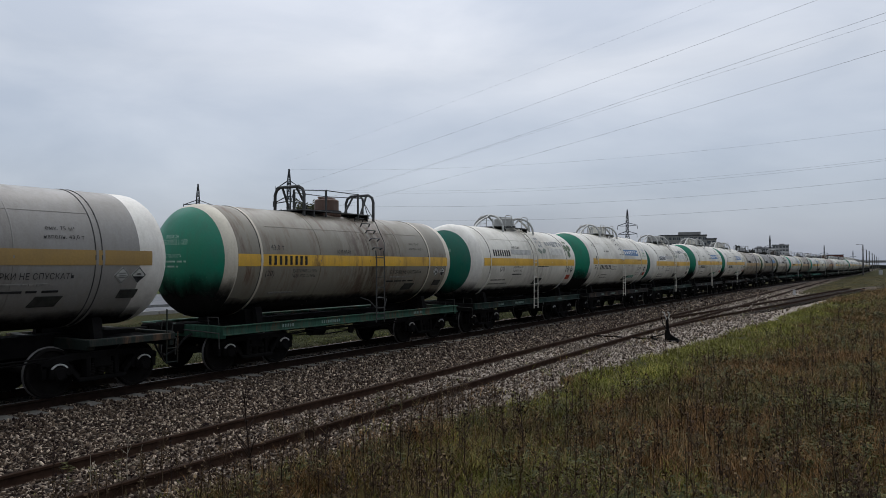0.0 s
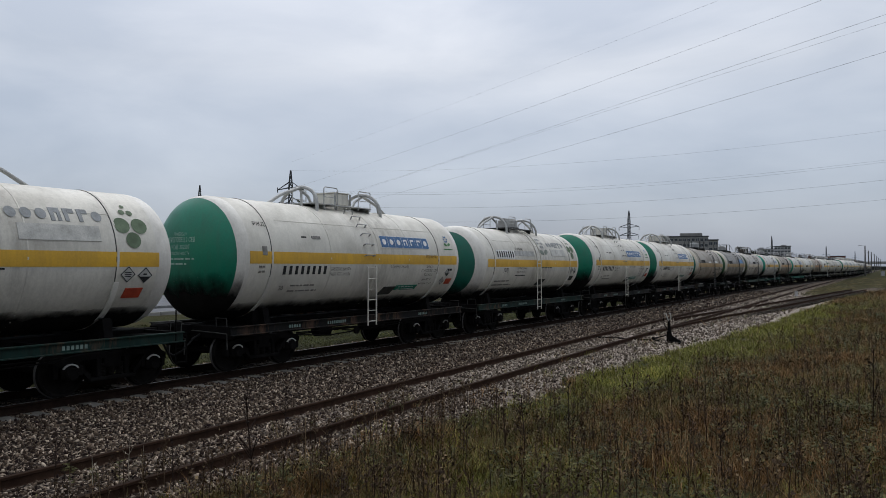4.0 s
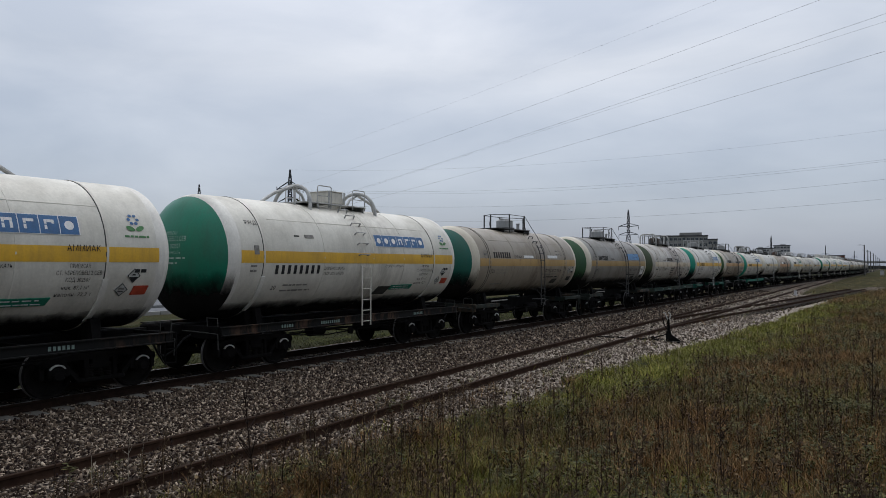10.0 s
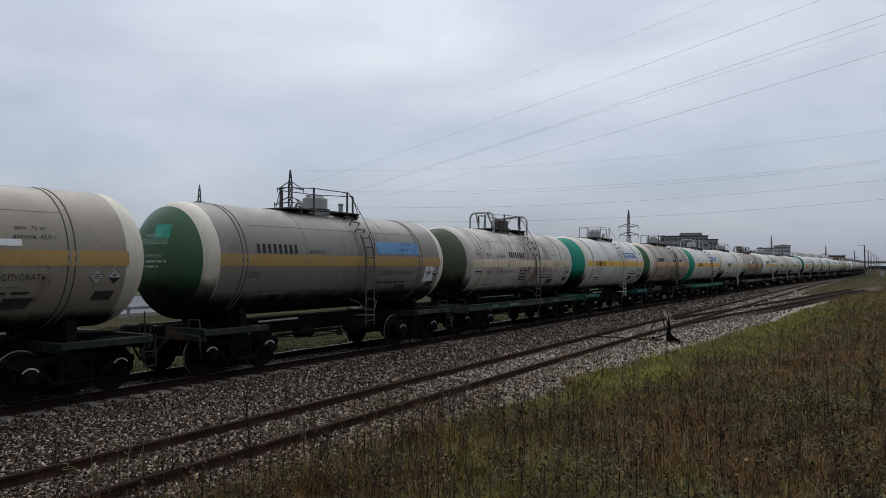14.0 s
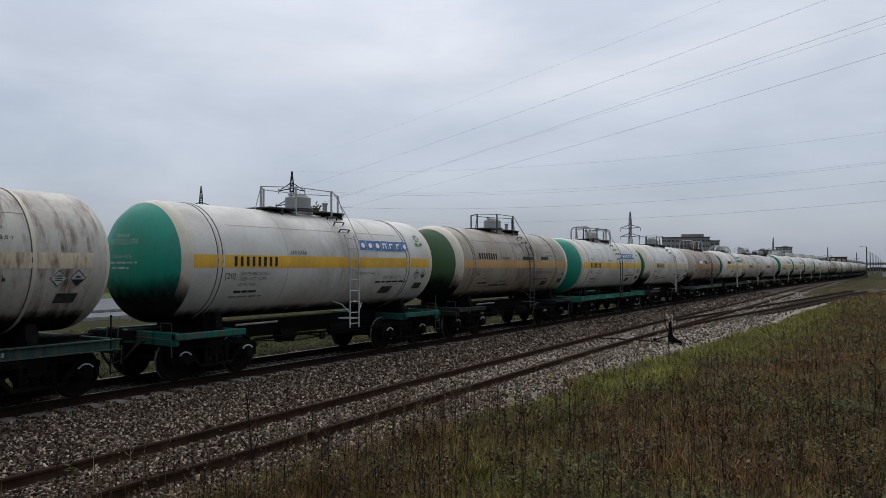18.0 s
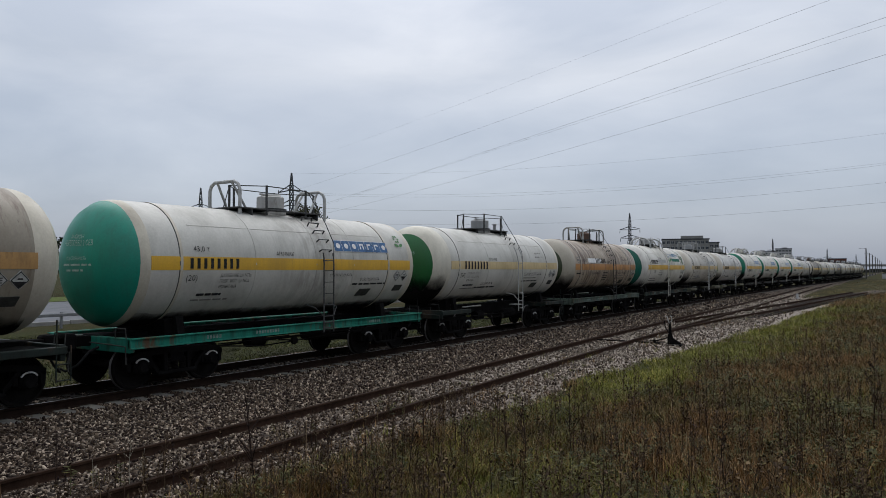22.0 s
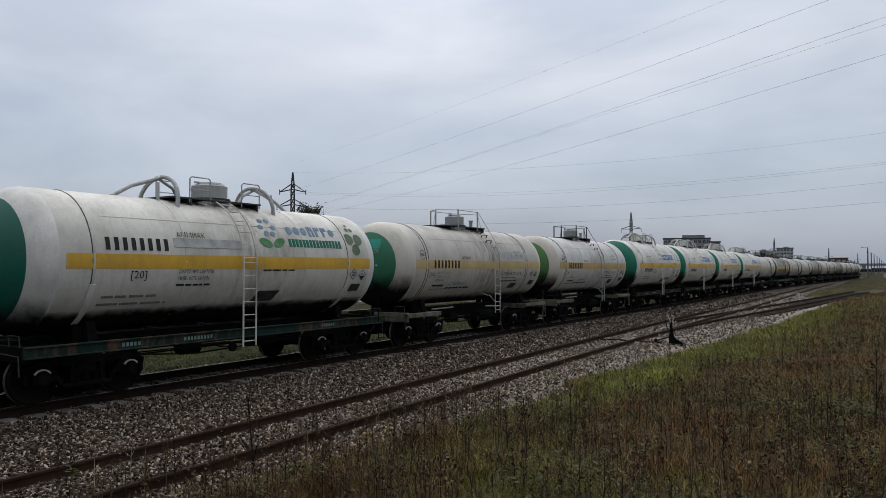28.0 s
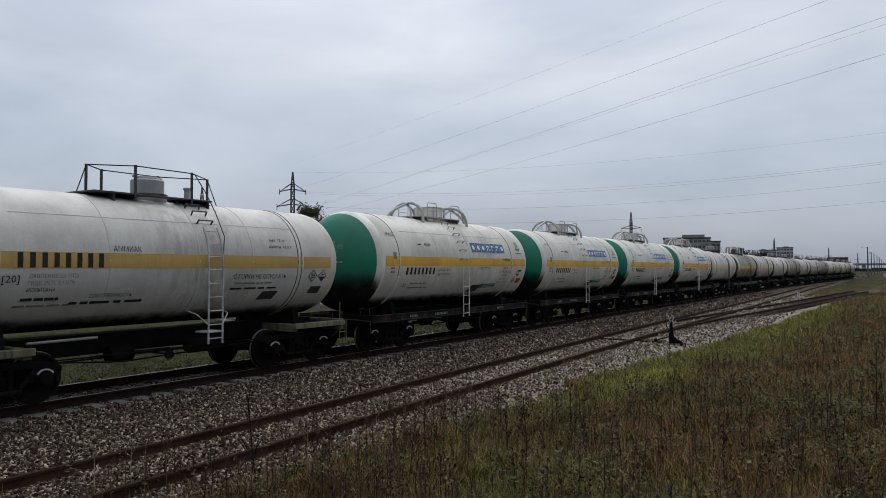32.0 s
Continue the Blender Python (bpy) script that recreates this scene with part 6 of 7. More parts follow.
# ---- switch stand, marker post and turnout parts ----
stand = tagged(new("switch_stand"), "black iron hand lever for a railway switch", "switch stand")
stand.matrix_basis = pose(-7.45, 28.9, -0.42, 0, 0, 8)
part("base_plate", Shape().box(-0.75, 0.42, -0.28, 0.28, 0.0, 0.07, 0.01).mesh("base_plate", steel_black), stand)
part("pedestal", Shape().extrude([(-0.12, 0.07), (0.40, 0.07), (0.40, 0.11), (0.10, 0.30), (0.05, 0.46), (-0.10, 0.46)], -0.06, 0.06).mesh("pedestal", steel_black), stand, "cast iron pedestal")
part("column", Shape().tube([(0, 0, 0.4), (-0.03, 0, 0.75), (-0.03, 0, 0.92)], [0.06, 0.05, 0.04], 8).mesh("column", steel_black), stand)
part("weight", Shape().lathe([(0.0, -0.05), (0.06, -0.05), (0.07, -0.03), (0.07, 0.03), (0.06, 0.05), (0.0, 0.05)], 16, "y", (-0.62, 0, 0.16)).mesh("weight", steel_black), stand, "round iron counterweight")
part("lever_arm", Shape().tube([(0, 0, 0.34), (-0.62, 0, 0.16)], 0.022, 8).mesh("lever_arm", steel_black), stand)
for sg in (-1, 1):
    part("prong", Shape().tube([(-0.03, sg * 0.02, 0.86), (-0.02 + sg * 0.07, sg * 0.03, 1.0), (-0.05 + sg * 0.09, 0, 1.14), (-0.12 + sg * 0.09, 0, 1.16)], 0.022, 6).mesh("prong", galvanised), stand, "bright bent prong of the switch signal")
part("handle", Shape().tube([(0.0, 0, 0.4), (-0.2, 0, 0.72), (-0.24, 0, 0.98)], 0.02, 6).mesh("handle", steel_black), stand)
part("throw_rod", Shape().tube([(-0.2, 0.02, 0.09), (-2.9, 0.1, 0.12)], 0.03, 6).tube([(-0.2, -0.1, 0.09), (-1.3, -0.12, 0.1)], 0.025, 6).mesh("throw_rod", steel_black), stand)

post = tagged(new("marker_post"), "short white fouling post between the tracks", "marker post")
post.matrix_basis = pose(-8.31, 80.9, ground_z(-8.31, 80.9))
part("shaft", Shape().tube([(0, 0, -0.1), (0, 0, 0.5)], 0.13, 10).mesh("shaft", far_pale), post)
part("foot", Shape().tube([(0, 0, -0.1), (0, 0, 0.1)], 0.2, 10).mesh("foot", far_pale), post)

# ---- the road beyond the main track ----
asphalt = plain("worn_asphalt", (0.13, 0.135, 0.145), 0.85, 0.25, 1.2)
road = Shape()
road_low = []
for y in range(-60, 301, 12):
    road_low += [(-66.0, y, ground_z(-66, y) + 0.10), (-40.0, y, ground_z(-40, y) + 0.10), (-66.0, y, -1.2), (-40.0, y, -1.2)]
n = len(road_low) // 4
road.add(road_low, [(4 * i, 4 * i + 1, 4 * i + 5, 4 * i + 4) for i in range(n - 1)] + [(4 * i + 1, 4 * i + 3, 4 * i + 7, 4 * i + 5) for i in range(n - 1)])
tagged(new("road", road.mesh("road", asphalt)), "wide grey asphalt road beyond the railway", "road", kind="structure")
verge = Shape()
verge_low = []
for y in range(-60, 301, 6):
    for x in (-76.0, -72.0, -69.0, -66.2):
        verge_low.append((x, y, ground_z(x, y) + 0.16 + 0.10 * noise.noise((x * 0.3, y * 0.2, 6))))
verge.add(verge_low, [(4 * i + k, 4 * i + k + 1, 4 * i + k + 5, 4 * i + k + 4) for i in range(60) for k in range(3)])
tagged(new("verge", verge.mesh("verge", plain("verge_turf", (0.075, 0.10, 0.022), 0.95, 0.5, 1.4, 0.0, 0.6))), "green mown verge beyond the road", "verge", kind="structure")
kerb_mesh = Shape().box(-0.08, 0.08, 0.0, 2.94, -0.2, 0.13, 0.02).mesh("kerb_stone", far_concrete)
kerb = tagged(new("kerb"), "pale concrete kerb beside the road", "kerb", kind="structure")
for i in range(60):
    part("kerb_stone", kerb_mesh, kerb, "", pose(-39.6, -30 + 3 * i, ground_z(-39.6, -30 + 3 * i) + 0.1))
dull_zinc = plain("dull_zinc", (0.20, 0.205, 0.21), 0.6, 0.3, 3.0)
barrier = tagged(new("guard_rail"), "grey steel guard rail along the road", "guard rail")
part("beam", Shape().box(-37.06, -37.0, -40, 150, 0.10, 0.26, 0.02).mesh("guard_rail_beam", dull_zinc), barrier)
post_mesh = Shape().box(-0.06, 0.06, -0.05, 0.05, -0.9, 0.32).mesh("guard_rail_post", dull_zinc)
for i in range(40):
    part("post", post_mesh, barrier, "", pose(-37.14, -38 + 4 * i, 0))
for i in range(26):
    x, y = -76 - 6 * (i % 3), -12 + 5.6 * i
    tree("dark roadside tree beyond the road", x, y, 6.2 + 1.2 * math.sin(i * 2.1) + 0.7 * math.sin(i * 5.3), 3.0, 650, leaf_hedge, 0.42, 60 + i, leaf_hedge)


# ---- stones, grass and weeds ----
def stuff(name, label, category, base, places, material):
    """Many small copies of a few base shapes, joined. base: list of (verts, faces); places: (which, x, y, z, scale 3, turn matrix)."""
    vs, loops, sizes = [], [], []
    k = 0
    for which, m, t in places:
        v, f = base[which]
        vs.append(v @ m.T + t)
        for face in f:
            loops.append(face + k)
            sizes.append(len(face))
        k += len(v)
    v = np.concatenate(vs)
    l = np.concatenate(loops)
    me = bpy.data.meshes.new(name)
    me.vertices.add(len(v))
    me.vertices.foreach_set("co", v.astype(np.float32).ravel())
    me.loops.add(len(l))
    me.loops.foreach_set("vertex_index", l.astype(np.int32))
    me.polygons.add(len(sizes))
    sizes = np.array(sizes)
    me.polygons.foreach_set("loop_start", np.concatenate(([0], np.cumsum(sizes)[:-1])).astype(np.int32))
    me.update(calc_edges=True)
    me.materials.append(material)
    return tagged(new(name, me), label, category, kind="stuff")


def island_material(name, stops, rough=0.95, big=None, big_scale=0.3):
    """Colour by piece, shifted in patches over the ground."""
    m, n, l, b = nodes_of(name)
    g = n.new("ShaderNodeNewGeometry")
    r = n.new("ShaderNodeValToRGB")
    while len(r.color_ramp.elements) < len(stops):
        r.color_ramp.elements.new(0.5)
    for e, (p, c) in zip(r.color_ramp.elements, stops):
        e.position, e.color = p, (*c, 1)
    l.new(g.outputs["Random Per Island"], r.inputs["Fac"])
    c = r.outputs["Color"]
    if big:
        p = place_node(n, l)
        c = mix_node(n, l, ramp_node(n, l, noise_node(n, l, p, big_scale, 4.0), 0.40, 0.60), c, big)
    l.new(c, b.inputs["Base Color"])
    b.inputs["Roughness"].default_value = rough
    b.inputs["Specular IOR Level"].default_value = 0.15
    return m


def rand_turn(rng):
    return np.array(Euler((rng.uniform(0, 6.28), rng.uniform(0, 6.28), rng.uniform(0, 6.28))).to_matrix())


def stone_shapes(n=6):
    g = (1 + 5 ** 0.5) / 2
    ico = np.array([(-1, g, 0), (1, g, 0), (-1, -g, 0), (1, -g, 0), (0, -1, g), (0, 1, g), (0, -1, -g), (0, 1, -g), (g, 0, -1), (g, 0, 1), (-g, 0, -1), (-g, 0, 1)]) / 1.9
    faces = [np.array(q) for q in ((0, 11, 5), (0, 5, 1), (0, 1, 7), (0, 7, 10), (0, 10, 11), (1, 5, 9), (5, 11, 4), (11, 10, 2), (10, 7, 6), (7, 1, 8), (3, 9, 4), (3, 4, 2), (3, 2, 6), (3, 6, 8), (3, 8, 9), (4, 9, 5), (2, 4, 11), (6, 2, 10), (8, 6, 7), (9, 8, 1))]
    rng = np.random.RandomState(4)
    out = []
    for i in range(n):
        out.append((ico * rng.uniform(0.50, 1.30, (12, 1)) * np.array((1.4, 0.85, 0.50)), faces))
    return out


def build_stones():
    rng = random.Random(7)
    main, pale, oily_shaded = [], [], []
    for y0, y1, per, size in ((-2, 14, 310, 0.0285), (14, 26, 165, 0.034), (26, 48, 60, 0.043), (48, 90, 10, 0.072)):
        x0, x1 = -17.5, -6.0
        for i in range(int(per * (x1 - x0) * (y1 - y0))):
            x, y = rng.uniform(x0, x1), rng.uniform(y0, y1)
            if gravel_share(x, y) < rng.random() or y < -0.32 * x - 6.5:
                continue
            dm, ds = abs(x - main_x(y)), abs(x - siding_x(y))
            if abs(dm - 0.797) < 0.09 or abs(ds - 0.797) < 0.06 or (dm < 1.0 and rng.random() < 0.55):
                continue
            beat = (y + 6) % 0.545      # the sleepers lie bare
            if 0.86 < dm < 1.40 and min(beat, 0.545 - beat) < 0.15 and rng.random() < 0.93:
                continue
            s = size * rng.uniform(0.5, 1.3) * (1.35 if rng.random() < 0.05 else 1.0)
            z = ground_z(x, y) + s * rng.uniform(-0.1, 0.45)
            place = (rng.randrange(6), rand_turn(rng) * s, np.array((x, y, z)))
            (oily_shaded if dm < 0.8 else pale if x > siding_x(y) - 1.0 + rng.gauss(0, 0.35) and rng.random() < 0.04 + 0.96 * ease((y - 7) / 16) else main).append(place)
    base = stone_shapes()
    dark = island_material("ballast_stone", ((0.0, (0.010, 0.005, 0.005)), (0.45, (0.039, 0.026, 0.017)), (0.8, (0.114, 0.083, 0.059)), (1.0, (0.428, 0.346, 0.265))), 0.95)
    light = island_material("pale_gravel_stone", ((0.0, (0.021, 0.016, 0.012)), (0.4, (0.080, 0.062, 0.047)), (0.8, (0.175, 0.142, 0.112)), (1.0, (0.408, 0.351, 0.292))), 0.95)
    stuff("ballast_stones", "angular grey-brown ballast stones beside the main track", "ballast", base, main, dark)
    # stones under the train: grease and the shade of the wagons, both in the colour
    stuff("oily_shaded_ballast", "ballast between the running rails, blackened by grease and painted shade", "ballast", base, oily_shaded, island_material("oily_shaded_stone", ((0.0, (0.005, 0.004, 0.004)), (0.7, (0.020, 0.016, 0.013)), (1.0, (0.07, 0.06, 0.05))), 0.95))
    stuff("gravel_stones", "pale gravel round the rusty side track", "gravel", base, pale, light)


def blade(h, lean, w):
    v = np.array([(-w, 0, 0), (w, 0, 0), (-w * 0.7, lean * 0.35, h * 0.55), (w * 0.7, lean * 0.35, h * 0.55), (0, lean, h)])
    return v, [np.array((0, 1, 3, 2)), np.array((2, 3, 4))]


def tuft(rng, count, h, w, spread):
    vs, fs, k = [], [], 0
    for i in range(count):
        v, f = blade(h * rng.uniform(0.5, 1.15), h * rng.uniform(0.1, 1.25), w * rng.uniform(0.7, 1.3))
        a = rng.uniform(0, 6.28)
        c, s = math.cos(a), math.sin(a)
        v = v @ np.array(((c, s, 0), (-s, c, 0), (0, 0, 1))) + np.array((rng.gauss(0, spread), rng.gauss(0, spread), 0))
        vs.append(v)
        fs += [q + k for q in f]
        k += 5
    return np.concatenate(vs), fs


def weed(rng, h, twigs, r=0.0035):
    """A dry upright stem with side twigs, small withered leaves and seed heads."""
    s = Shape()
    lean = rng.uniform(-0.12, 0.12) * h
    top = Vector((lean, rng.uniform(-0.1, 0.1) * h, h))
    mid = top * 0.5 + Vector((rng.uniform(-0.03, 0.03), 0, 0))
    s.tube([(0, 0, 0), mid, top], [r * 1.3, r, r * 0.5], 3, False)
    for i in range(twigs):
        k = rng.uniform(0.3, 0.98)
        p = mid * (k * 2) if k < 0.5 else mid.lerp(top, k * 2 - 1)
        a, out = rng.uniform(0, 6.28), h * rng.uniform(0.08, 0.24) * (1.25 - k)
        e = p + Vector((math.cos(a) * out, math.sin(a) * out, out * rng.uniform(0.7, 1.6)))
        s.tube([p, e], [r * 0.7, r * 0.4], 3, False)
        for q in range(2):
            c = e.lerp(p, 0.35 * q)
            u = Vector((rng.gauss(0, 1), rng.gauss(0, 1), rng.gauss(0, 1))).normalized() * rng.uniform(0.012, 0.032)
            w = u.cross(Vector((0.3, 0.5, 0.8))).normalized() * u.length * 0.6
            n = len(s.v)
            s.v += [tuple(c - u), tuple(c + w), tuple(c + u), tuple(c - w)]
            s.f.append((n, n + 1, n + 2, n + 3))
    return s


def tall_stem(rng, h, r=0.0048):
    """A straight dead stem with short upright twigs and a clotted seed head."""
    s = Shape()
    top = Vector((rng.uniform(-0.06, 0.06) * h, rng.uniform(-0.06, 0.06) * h, h))
    s.tube([(0, 0, 0), top * 0.5 + Vector((rng.uniform(-0.015, 0.015), 0, 0)), top], [r * 1.3, r, r * 0.6], 3, False)
    ends = [top]
    for i in range(rng.randrange(5, 11)):
        p = top * rng.uniform(0.55, 0.97)
        a, out = rng.uniform(0, 6.28), h * rng.uniform(0.04, 0.13)
        e = p + Vector((math.cos(a) * out * 0.6, math.sin(a) * out * 0.6, out))
        s.tube([p, e], [r * 0.6, r * 0.4], 3, False)
        ends.append(e)
    for e in ends:
        for q in range(4):
            c = e + Vector((rng.gauss(0, 0.012), rng.gauss(0, 0.012), rng.gauss(0, 0.012)))
            u = Vector((rng.gauss(0, 1), rng.gauss(0, 1), rng.gauss(0, 1))).normalized() * rng.uniform(0.008, 0.020)
            w = u.cross(Vector((0.3, 0.5, 0.8))).normalized() * u.length * 0.7
            n = len(s.v)
            s.v += [tuple(c - u), tuple(c + w), tuple(c + u), tuple(c - w)]
            s.f.append((n, n + 1, n + 2, n + 3))
    return s


def flat(s):
    return np.array(s.v), [np.array(q) for q in s.f]


def spin(rng, k):
    a = rng.uniform(0, 6.28)
    c, s = math.cos(a) * k, math.sin(a) * k
    return np.array(((c, -s, 0), (s, c, 0), (0, 0, min(k, 0.75 + 0.25 * k))))


def herb(rng, h, leaves):
    """A leafy upright herb."""
    s = Shape()
    top = Vector((rng.uniform(-0.2, 0.2) * h, rng.uniform(-0.2, 0.2) * h, h))
    s.tube([(0, 0, 0), top], [0.004, 0.002], 3, False)
    for i in range(leaves):
        p = top * rng.uniform(0.15, 1.0)
        a = rng.uniform(0, 6.28)
        d = Vector((math.cos(a), math.sin(a), rng.uniform(-0.2, 0.7))).normalized() * rng.uniform(0.04, 0.10)
        w = Vector((-math.sin(a), math.cos(a), rng.uniform(-0.4, 0.4))) * rng.uniform(0.008, 0.018)
        n = len(s.v)
        s.v += [tuple(p), tuple(p + d * 0.5 + w), tuple(p + d), tuple(p + d * 0.5 - w)]
        s.f.append((n, n + 1, n + 2, n + 3))
    return s


def build_field():
    rng = random.Random(11)
    green, dry, rusty, stems, herbs, straw = [], [], [], [], [], []
    for y0, y1, per in ((3.5, 10, 150), (10, 18, 130), (18, 32, 75), (32, 60, 30), (60, 120, 8), (120, 240, 1.6)):
        grow = 1.0 if y0 < 18 else (1.15 if y0 < 32 else (1.5 if y0 < 60 else (2.2 if y0 < 120 else 3.4)))
        for i in range(int(per * 11.5 * (y1 - y0))):
            x, y = rng.uniform(-9.5, 2.0), rng.uniform(y0, y1)
            bare = gravel_share(x, y)
            if bare > rng.uniform(0.05, 0.55) and rng.random() > 0.02:
                continue
            at = np.array((x, y, ground_z(x, y) - 0.01))
            patch = noise.noise((x * 0.35, y * 0.22, 1.7)) + 0.5 * noise.noise((x * 1.1, y * 0.8, 4.0))
            warm = 0.7 * noise.noise((x * 0.30, y * 0.20, 21.0)) + 0.8 * noise.noise((x * 1.3, y * 1.0, 24.0)) + 0.28
            leafy = 0.17 + noise.noise((x * 0.45, y * 0.35, 31.0)) + 0.5 * noise.noise((x * 1.4, y * 1.2, 33.0)) + 0.5 * ease((x + 4.2) / 1.5) * ease((10.5 - y) / 2)
            e = x - along(GRAVEL_EDGE, y)
            lush = 0.8 * patch + 1.15 * math.exp(-((e - 1.2) / (1.0 if y < 18 else 1.7)) ** 2) * ease((y - 11) / 5) * ease((85 - y) / 30) + (0.3 if x > -2.8 and y < 11 else 0) + (0.30 if x < -4.6 and y < 6.2 else 0) - 0.05
            if y > 45 and x < spur_x(y) + 0.5:
                if rng.random() < 0.5:
                    dry.append((rng.randrange(6), spin(rng, grow) * np.array((1, 1, 0.3))[:, None], at))
                continue
            tall_here = 0.70 + 1.0 * max(0.0, noise.noise((x * 0.8, y * 0.55, 8.0)) + 0.15)
            if noise.noise((x * 1.6, y * 1.2, 12.0)) < -0.34:
                continue
            size = grow * tall_here * rng.uniform(0.65, 1.35)
            pick = rng.random()
            if lush > rng.uniform(-0.05, 0.8):
                green.append((rng.randrange(6), spin(rng, size), at))
            elif leafy > rng.uniform(-0.08, 0.78) and pick < 0.8:
                herbs.append((rng.randrange(8), spin(rng, size * 0.9), at))
            elif warm > rng.uniform(-0.25, 0.45):
                rusty.append((rng.randrange(6), spin(rng, size), at))
            else:
                dry.append((rng.randrange(6), spin(rng, size), at))
            if rng.random() < (0.085 if y < 11 else (0.06 if y < 15 else 0.045)) and bare < 0.1 and (lush < 0.5 or rng.random() < 0.15):
                stems.append((rng.randrange(10), spin(rng, (1.0 if y < 32 else grow * 0.8) * rng.uniform(0.5, 1.25)), at))
            if rng.random() < 0.045 and bare < 0.2:
                straw.append((rng.randrange(6), spin(rng, grow * rng.uniform(0.8, 1.3)), at))
    for i in range(260):    # a thin growth on the gravel before the side track
        x, y = rng.uniform(-8.6, -6.2), rng.uniform(4.0, 14)
        if rng.random() < 0.5:
            stems.append((rng.randrange(10), spin(rng, rng.uniform(0.5, 1.15)), np.array((x, y, ground_z(x, y)))))
        elif rng.random() < 0.6:
            rusty.append((rng.randrange(6), spin(rng, rng.uniform(0.4, 0.9)), np.array((x, y, ground_z(x, y)))))
    tops = []
    for i in range(230):
        x, y = rng.uniform(-7.2, 1.0), 6.0 + 13 * rng.random() ** 1.6
        if gravel_share(x, y) > 0.3 and rng.random() > 0.25 or noise.noise((x * 0.5, y * 0.4, 40.0)) < -0.05:
            continue
        tops.append((rng.randrange(10), spin(rng, rng.uniform(0.65, 1.2)), np.array((x, y, ground_z(x, y) - 0.01))))
    r2 = random.Random(5)
    short = [tuft(r2, 10, 0.19, 0.0055, 0.06) for i in range(6)]
    tall = [tuft(r2, 11, 0.235, 0.0050, 0.11) for i in range(6)]
    pale = [tuft(r2, 3, 0.36, 0.0035, 0.05) for i in range(6)]
    plants = [flat(weed(r2, r2.uniform(0.45, 0.78), r2.randrange(7, 15), 0.006)) for i in range(10)]
    leafs = [flat(herb(r2, r2.uniform(0.18, 0.36), r2.randrange(12, 20))) for i in range(8)]
    stuff("green_grass", "short green grass along the gravel", "grass", short, green, island_material("grass_green", ((0.0, (0.035, 0.044, 0.008)), (0.5, (0.140, 0.146, 0.021)), (0.85, (0.247, 0.227, 0.039)), (1.0, (0.415, 0.337, 0.098))), 0.8, (0.104, 0.104, 0.021), 0.9))
    stuff("dry_grass", "tall withered brown grass of the field", "grass", tall, dry, island_material("grass_dry", ((0.0, (0.029, 0.026, 0.011)), (0.5, (0.105, 0.079, 0.025)), (0.85, (0.194, 0.143, 0.047)), (1.0, (0.344, 0.259, 0.119))), 0.85, (0.071, 0.056, 0.019), 0.5))
    stuff("rusty_grass", "rust-brown withered grass in patches of the field", "grass", tall, rusty, island_material("grass_rusty", ((0.0, (0.046, 0.024, 0.010)), (0.5, (0.119, 0.063, 0.022)), (0.85, (0.204, 0.113, 0.043)), (1.0, (0.355, 0.226, 0.103))), 0.85))
    stuff("leafy_herbs", "dark olive leafy herbs between the grass", "herb", leafs, herbs, island_material("herb_olive", ((0.0, (0.016, 0.019, 0.006)), (0.6, (0.055, 0.055, 0.017)), (1.0, (0.133, 0.117, 0.039))), 0.8))
    stuff("straw_stalks", "thin pale straw stalks in the field", "grass", pale, straw, island_material("straw_pale", ((0.0, (0.10, 0.08, 0.04)), (1.0, (0.34, 0.28, 0.16))), 0.85))
    stuff("dry_weeds", "dead dark brown weeds with seed heads", "weed", plants, stems, island_material("weed_brown", ((0.0, (0.021, 0.013, 0.009)), (0.7, (0.063, 0.039, 0.022)), (1.0, (0.180, 0.128, 0.068))), 0.9))
    stuff("tall_stems", "tall straight dead stems with dark seed heads", "weed", [flat(tall_stem(r2, r2.uniform(0.62, 0.95))) for i in range(10)], tops, island_material("stem_brown", ((0.0, (0.016, 0.009, 0.007)), (0.7, (0.044, 0.025, 0.016)), (1.0, (0.104, 0.065, 0.039))), 0.9))
    # far bank behind the train
    back = []
    for i in range(24000):
        x, y = -17.6 - 16 * rng.random() ** 1.4, rng.uniform(-4, 75)
        if gravel_share(x, y) > rng.random():
            continue
        back.append((rng.randrange(6), spin(rng, rng.uniform(0.9, 2.2)) * np.array((1, 1, 0.65))[:, None], np.array((x, y, ground_z(x, y)))))
    stuff("bank_grass", "rough green grass beyond the main track", "grass", short, back, island_material("grass_bank", ((0.0, (0.012, 0.018, 0.003)), (0.6, (0.041, 0.051, 0.007)), (1.0, (0.103, 0.098, 0.017))), 0.8, (0.024, 0.026, 0.006), 0.6))


def lone_weed(x, y, h, seed, mat, label, twigs=12, r=0.006):
    s = weed(random.Random(seed), h, twigs, r)
    w = new("dry_weed", s.mesh("dry_weed", mat, False))
    w.matrix_basis = pose(x, y, ground_z(x, y) - 0.01)
    tagged(w, label, "weed", "single weeds before the side track")


